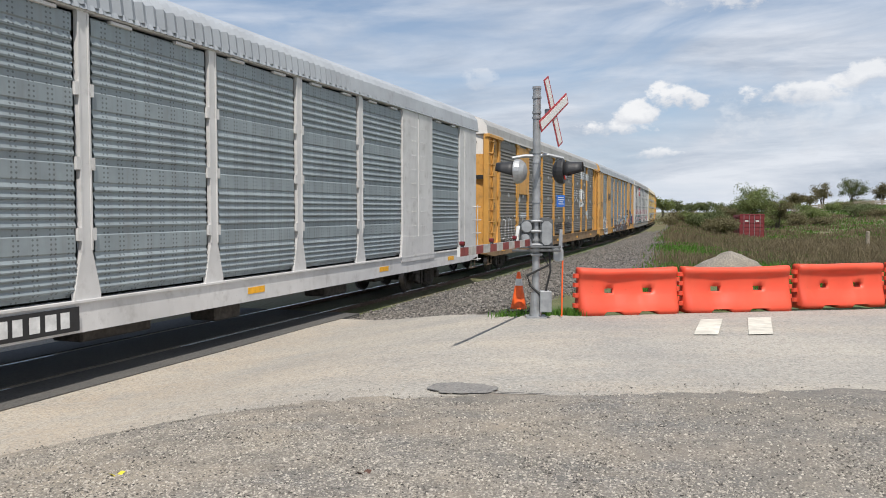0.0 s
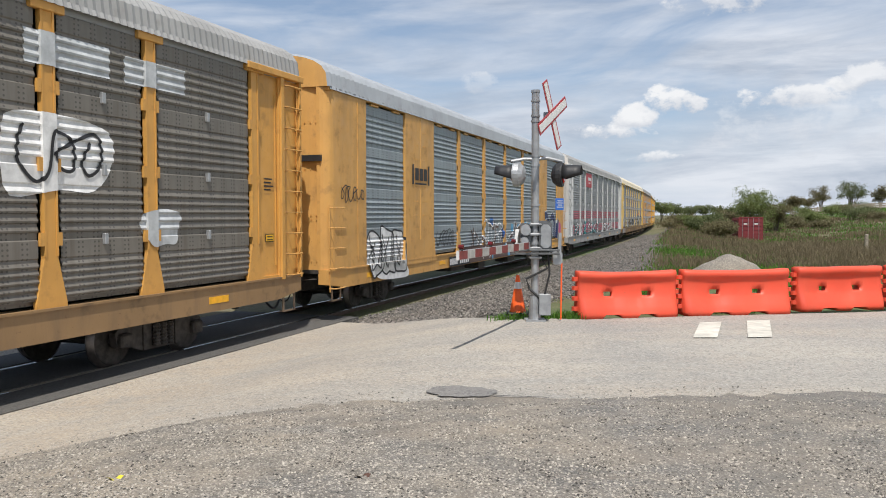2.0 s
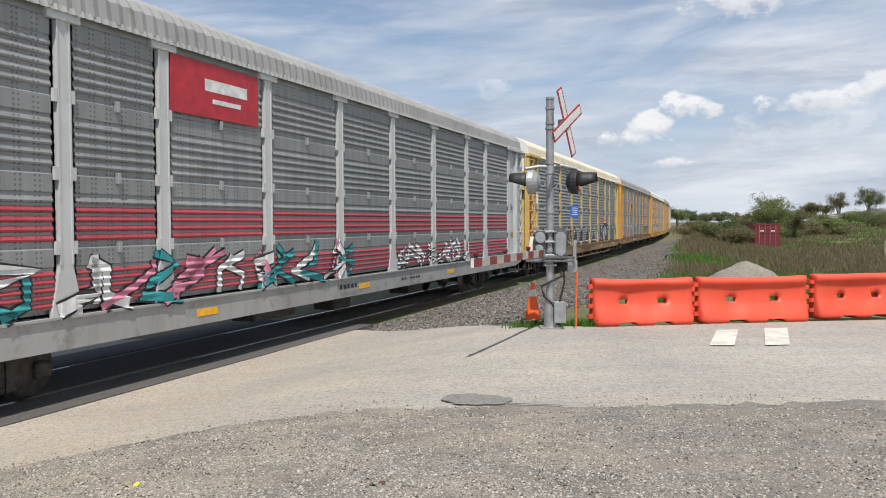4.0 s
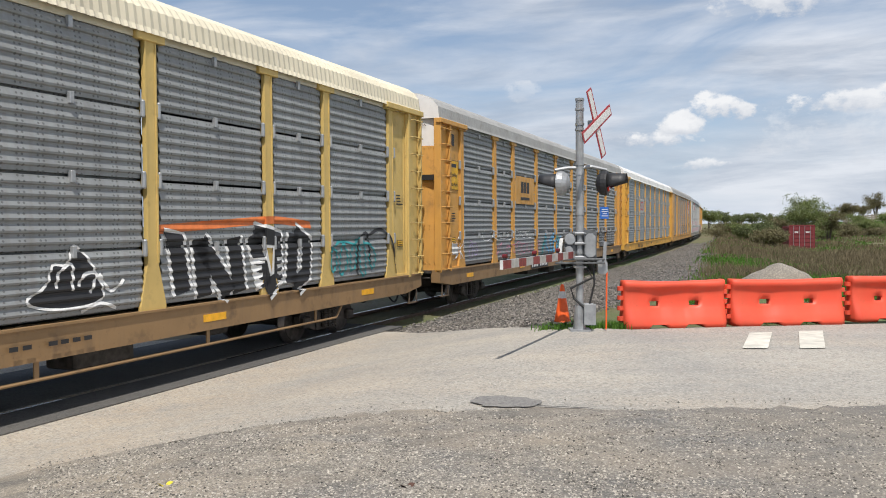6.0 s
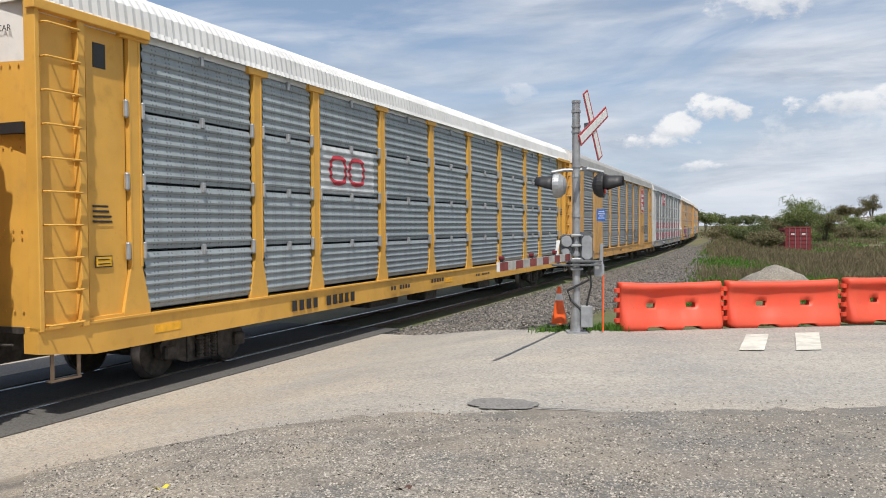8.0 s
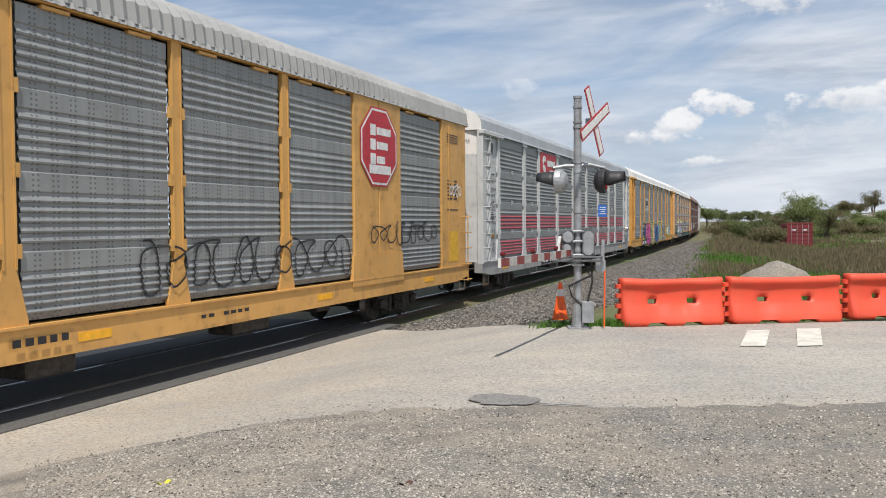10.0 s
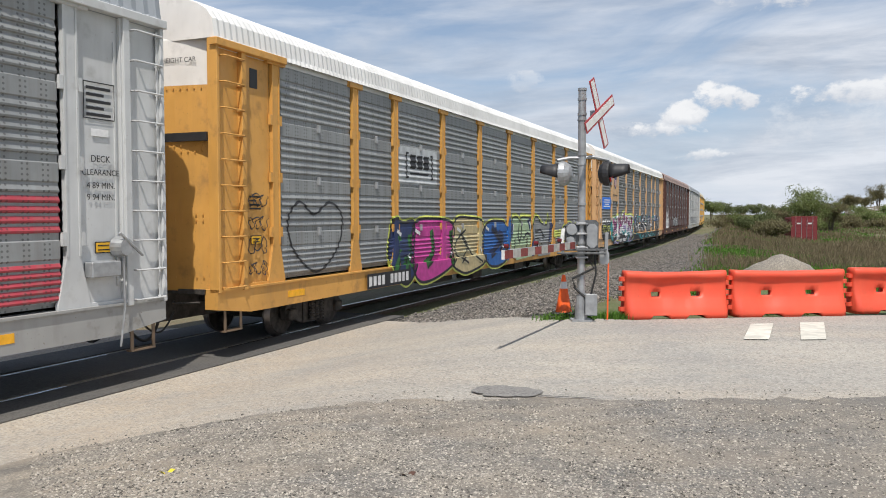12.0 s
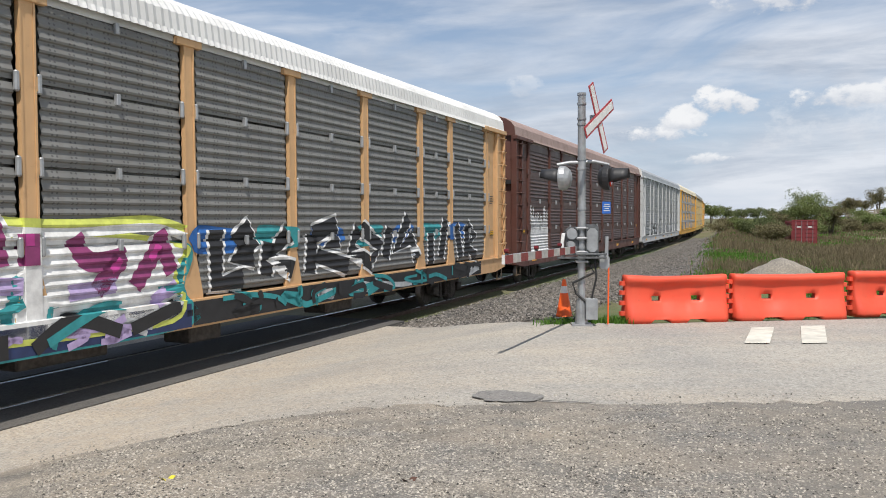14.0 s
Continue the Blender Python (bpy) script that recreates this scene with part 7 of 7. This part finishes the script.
def plants():
    for px, dist, h, w, mat, seed, nm in ((1334, 92, 5.6, 6.6, "leaf_new", 1, "bush"), (1298, 98, 3.0, 4.5, "leaf_dull", 2, "bush"), (1262, 80, 2.2, 4.6, "leaf_dark", 3, "bush"),
                                          (1238, 88, 2.0, 4.0, "leaf_new", 4, "bush"), (1376, 104, 4.0, 4.0, "leaf_dull", 5, "bush"), (1280, 76, 1.8, 4.0, "leaf_dull", 21, "bush")):
        x, y = polar(px, dist)
        tree(nm, "budding shrub in spring leaf beside the field" if mat == "leaf_new" else "brownish budding shrub at the field's edge", x, y, h, w, M[mat], seed, 0.085, 8, 9000)
    for px, dist, h, w, mat, seed in ((1405, 150, 4.0, 4.5, "leaf_dull", 6), (1455, 165, 5.5, 5.4, "leaf_dull", 7), (1508, 150, 6.0, 6.6, "leaf_dark", 8), (1560, 160, 4.5, 5, "leaf_dull", 9), (1430, 190, 4, 5, "leaf_dull", 30),
                                      (1600, 150, 5, 6, "leaf_dark", 10), (1650, 155, 5, 6, "leaf_dull", 11), (1700, 160, 6, 6, "leaf_dark", 12)):
        x, y = polar(px, dist)
        tree("tree", "bare-branched tree coming into leaf on the rise", x, y, h, w, M[mat], seed, 0.10, 7, 5000)
    rnd = random.Random(77)
    for k in range(30):
        px = 1185 + k * 12.5 + rnd.uniform(-4, 4)
        x, y = polar(px, rnd.uniform(108, 150))
        tree("bush", "low tangled brown-green scrub along the field", x, y, rnd.uniform(1.0, 2.0), rnd.uniform(4, 6.5), M[rnd.choice(("leaf_dull", "leaf_dull", "leaf_dark", "leaf_new"))], 200 + k, 0.09, 8, 2600)
    for i, (px, dist, h, w) in enumerate(((1172, 270, 7.5, 8), (1196, 280, 7, 8), (1222, 300, 6, 10), (1150, 330, 8, 10), (1248, 320, 6.5, 9), (1272, 330, 5.5, 9), (1110, 360, 9, 11), (1300, 330, 5, 9), (1325, 320, 5, 10),
                                          (1070, 380, 10, 12), (1020, 400, 10, 12), (960, 420, 10, 13), (880, 430, 10, 12), (780, 440, 11, 13), (660, 440, 10, 12), (1350, 300, 5, 9), (1400, 290, 5, 9))):
        x, y = polar(px, dist)
        tree("tree", "green tree in the distant hedgerow", x, y, h, w, M["leaf_dark" if i % 3 else "leaf_new"], 40 + i, 0.26, 6, 2200)


plants()


def blades(name, label, cat, n, place, size, mat, seed, lean=0.35, width=0.006, fork=1):
    """Uncountable stalks: each a bent strip on the ground."""
    rnd = random.Random(seed)
    vs, fs = [], []
    k = 0
    while k < n:
        x, y, f = place(rnd)
        if x is None:
            continue
        k += 1
        h = size * rnd.uniform(0.5, 1.3) * f
        a, b = rnd.uniform(0, 2 * pi), rnd.uniform(0, 2 * pi)
        w = width * rnd.uniform(0.7, 1.5) * max(1.0, hypot(x, y) / 16)
        z = height(x, y) - 0.08
        dx, dy = cos(a) * w, sin(a) * w
        l = lean * h * rnd.uniform(0.1, 1)
        i = len(vs)
        mx, my = x + cos(b) * l * 0.3, y + sin(b) * l * 0.3
        tx, ty = x + cos(b) * l, y + sin(b) * l
        vs += [(x - dx, y - dy, z), (x + dx, y + dy, z), (mx + dx * 0.8, my + dy * 0.8, z + h * 0.6 + 0.06), (mx - dx * 0.8, my - dy * 0.8, z + h * 0.6 + 0.06), (tx, ty, z + h + 0.06)]
        fs += [(i, i + 1, i + 2, i + 3), (i + 3, i + 2, i + 4)]
    me = bpy.data.meshes.new(name)
    me.from_pydata(vs, [], fs)
    me.materials.append(mat)
    return tagged(new(name, me), label, cat, kind="stuff")


def field(near, far, lo, hi, gap=5.2, clump=0.0):
    def place(rnd):
        d = near * (far / near) ** rnd.random()
        px = rnd.uniform(lo, hi)
        x, y = polar(px, d)
        s, u = rel(x, y)
        edge = float(np.interp(s, (16, 26, 60, 90, 400), (7.0, 8.3, 6.2, 4.9, 4.6)))
        if u < edge + rnd.choice((-1.2, -0.6, 0.0, 0.4, 0.9, 1.4)) * rnd.random() or y < road_far(x) + 0.5:
            return None, 0, 0
        c = noise.noise(Vector((x * 0.22, y * 0.22, clump)))
        if c < rnd.uniform(-0.35, 0.25):
            return None, 0, 0
        return x, y, 0.7 + 0.9 * max(0, c)
    return place


blades("grass", "fresh green spring grass behind the barriers", "grass", 110000, field(15, 62, 1090, 1800, clump=0.0), 0.13, M["grass"], 1, 0.8, 0.010)
blades("dry_weeds", "tall dry straw-coloured weeds beside the ballast", "weeds", 60000, field(24, 130, 1000, 1800, clump=7.0), 0.42, M["straw"], 2, 0.6, 0.0045)
blades("far_grass", "mixed green grass of the far field", "grass", 30000, field(55, 190, 1130, 1900, clump=3.0), 0.20, M["grass"], 3, 0.8, 0.008)


def tufts(n, spots, seed, size):
    def place(rnd):
        cx, cy, r = rnd.choice(spots)
        return cx + rnd.gauss(0, r), cy + rnd.gauss(0, r * 0.6), 1.0
    blades("weed_tufts", "small green weeds round the mast and barrier feet", "weeds", n, place, size, M["grass"], seed, 0.7, 0.008)


tufts(900, ((1.2, 13.7, 0.16), (1.75, 13.75, 0.15), (2.15, 13.85, 0.14), (2.3, 13.7, 0.08), (1.35, 13.8, 0.1)), 4, 0.13)


def stones(name, label, n, place, lo, hi, mat, seed):
    rnd = random.Random(seed)
    vs, fs = [], []
    base = [(1, 0, 0), (-1, 0, 0), (0, 1, 0), (0, -1, 0), (0, 0, 0.8), (0, 0, -0.6)]
    tri = [(0, 2, 4), (2, 1, 4), (1, 3, 4), (3, 0, 4), (2, 0, 5), (1, 2, 5), (3, 1, 5), (0, 3, 5)]
    k = 0
    while k < n:
        x, y, z = place(rnd)
        if x is None:
            continue
        k += 1
        s = lo * (hi / lo) ** (rnd.random() ** 1.8)
        q = Euler((rnd.uniform(0, 6), rnd.uniform(0, 6), rnd.uniform(0, 6))).to_matrix()
        i = len(vs)
        for b in base:
            v = q @ Vector((b[0] * rnd.uniform(0.6, 1.2), b[1] * rnd.uniform(0.6, 1.2), b[2] * rnd.uniform(0.6, 1.2))) * s
            vs.append((x + v.x, y + v.y, z + v.z * 0.7 + s * 0.25))
        fs += [tuple(i + a for a in t) for t in tri]
    me = bpy.data.meshes.new(name)
    me.from_pydata(vs, [], fs)
    me.materials.append(mat)
    return tagged(new(name, me), label, "stones", kind="stuff")


def on_shoulder(rnd):
    d = 4.2 * (8.2 / 4.2) ** rnd.random()
    x, y = polar(rnd.uniform(-60, 1640), d)
    lim = road_near(x)
    if y > lim + 0.5 or (y > lim and rnd.random() < 0.93):
        return None, 0, 0
    return x, y, height(x, y) + (0.012 if y < lim - 0.2 else 0.004)


def on_ballast(rnd):
    s = 12 * (90 / 12) ** rnd.random()
    u = rnd.uniform(0.9, 8.4)
    near = float(np.interp(s, (-30, 16, 26, 60, 90, 400), (4.0, 6.2, 8.3, 6.2, 4.9, 4.6)))
    (x, y), _ = track(s, -u)
    if u > near + 0.4 or y < road_far(x) - 0.1:
        return None, 0, 0
    return x, y, (height(x, y) - 0.03 if u > 1.7 else RAIL_Z - 0.13)


M["stone"] = leafy("loose_stones", (0.05, 0.047, 0.044), (0.52, 0.475, 0.41), 0.0)
M["stone"].node_tree.nodes["Principled BSDF"].inputs["Roughness"].default_value = 0.9
M["stone_b"] = leafy("ballast_stones", (0.045, 0.042, 0.039), (0.30, 0.275, 0.245), 0.0)
stones("loose_gravel", "loose grey stones on the shoulder", 95000, on_shoulder, 0.004, 0.017, M["stone"], 11)
def on_edge(rnd):
    x = rnd.uniform(-5, 5.5)
    y = road_near(x) + abs(rnd.gauss(0, 0.38)) - 0.05
    return x, y, height(x, y) + 0.006


M["grit"] = leafy("pale_grit", (0.24, 0.22, 0.19), (0.52, 0.48, 0.42), 0.0)
stones("scattered_grit", "pale grit scattered over the asphalt's edge", 9000, on_edge, 0.002, 0.007, M["grit"], 13)
stones("ballast_stones", "grey crushed ballast stones", 30000, on_ballast, 0.02, 0.05, M["stone_b"], 12)


def fence():
    f = tagged(new("field_fence"), "pale timber fence along the rise of the field", "fence")
    for i in range(26):
        px = 1400 + i * 16
        x, y = polar(px, 150 - 0.4 * i)
        z = height(x, y)
        part("fence_post", box(BM(), -0.09, 0.09, -0.09, 0.09, -0.2, 1.3), M["post_wood"], f, m=Matrix.Translation((x, y, z)))
        x2, y2 = polar(px + 16, 150 - 0.4 * (i + 1))
        dz = height(x2, y2) - z
        L = hypot(x2 - x, y2 - y)
        for zz in (0.3, 0.62, 0.94):
            part("fence_board", box(BM(), 0, sqrt(L * L + dz * dz), -0.11, -0.09, zz, zz + 0.24), M["post_wood"], f,
                 m=Matrix.Translation((x, y, z)) @ Matrix.Rotation(atan2(y2 - y, x2 - x), 4, "Z") @ Matrix.Rotation(-atan2(dz, L), 4, "Y"))
    for px, d in ((1536, 42), (1650, 40)):
        x, y = polar(px, d)
        p = tagged(new("fence_post"), "weathered grey wooden post in the weeds", "post")
        p.location = (x, y, height(x, y) - 0.1)
        part("post", tube(BM(), [(0, 0, 0), (0, 0, 1.1), (0, 0, 1.12)], [0.1, 0.09, 0.06], 10), M["post_wood"], p)


fence()


def litter():
    for nm, lab, x, y, mat, s in (("leaf", "yellow fallen leaf on the gravel", -2.27, 5.42, "yellow_leaf", 0.05), ("leaf", "brown dead leaf on the gravel", -0.54, 5.32, "dead_leaf", 0.05)):
        bm = BM()
        ring = [bm.verts.new((cos(a) * s * (1.3 if k % 2 else 0.8), sin(a) * s * 0.8, 0.018 * sin(2 * a) + 0.02)) for k, a in enumerate(lin(0, 2 * pi * 11 / 12, 12))]
        c = bm.verts.new((0, 0, 0.008))
        for k in range(12):
            bm.faces.new((c, ring[k], ring[(k + 1) % 12]))
        ob = tagged(part(nm, bm, M[mat]), lab, "leaf")
        ob.location = (x, y, height(x, y))


litter()

# ---- what moves: the train rolls by at a steady speed ----


def car_pose(s_mid):
    (a, _), (b, _) = track(s_mid - 9.75), track(s_mid + 9.75)
    d = b - a
    c = (a + b) / 2
    return Matrix.Translation((c.x, c.y, RAIL_Z)) @ Matrix.Rotation(atan2(d.y, d.x), 4, "Z")


def rolled(t):
    """How far the train has come: it gathers a little speed."""
    return SPEED * t - 0.2 + 0.0108 * (t - 5.5) ** 2 + 0.15 * ease(12.0, 13.0, t)


def motions():
    for index, car, _, _ in CARS:
        walk(car, [(k * 0.5, car_pose(PHASE + index * PITCH - rolled(k * 0.5) + HALF)) for k in range(29)])


motions()
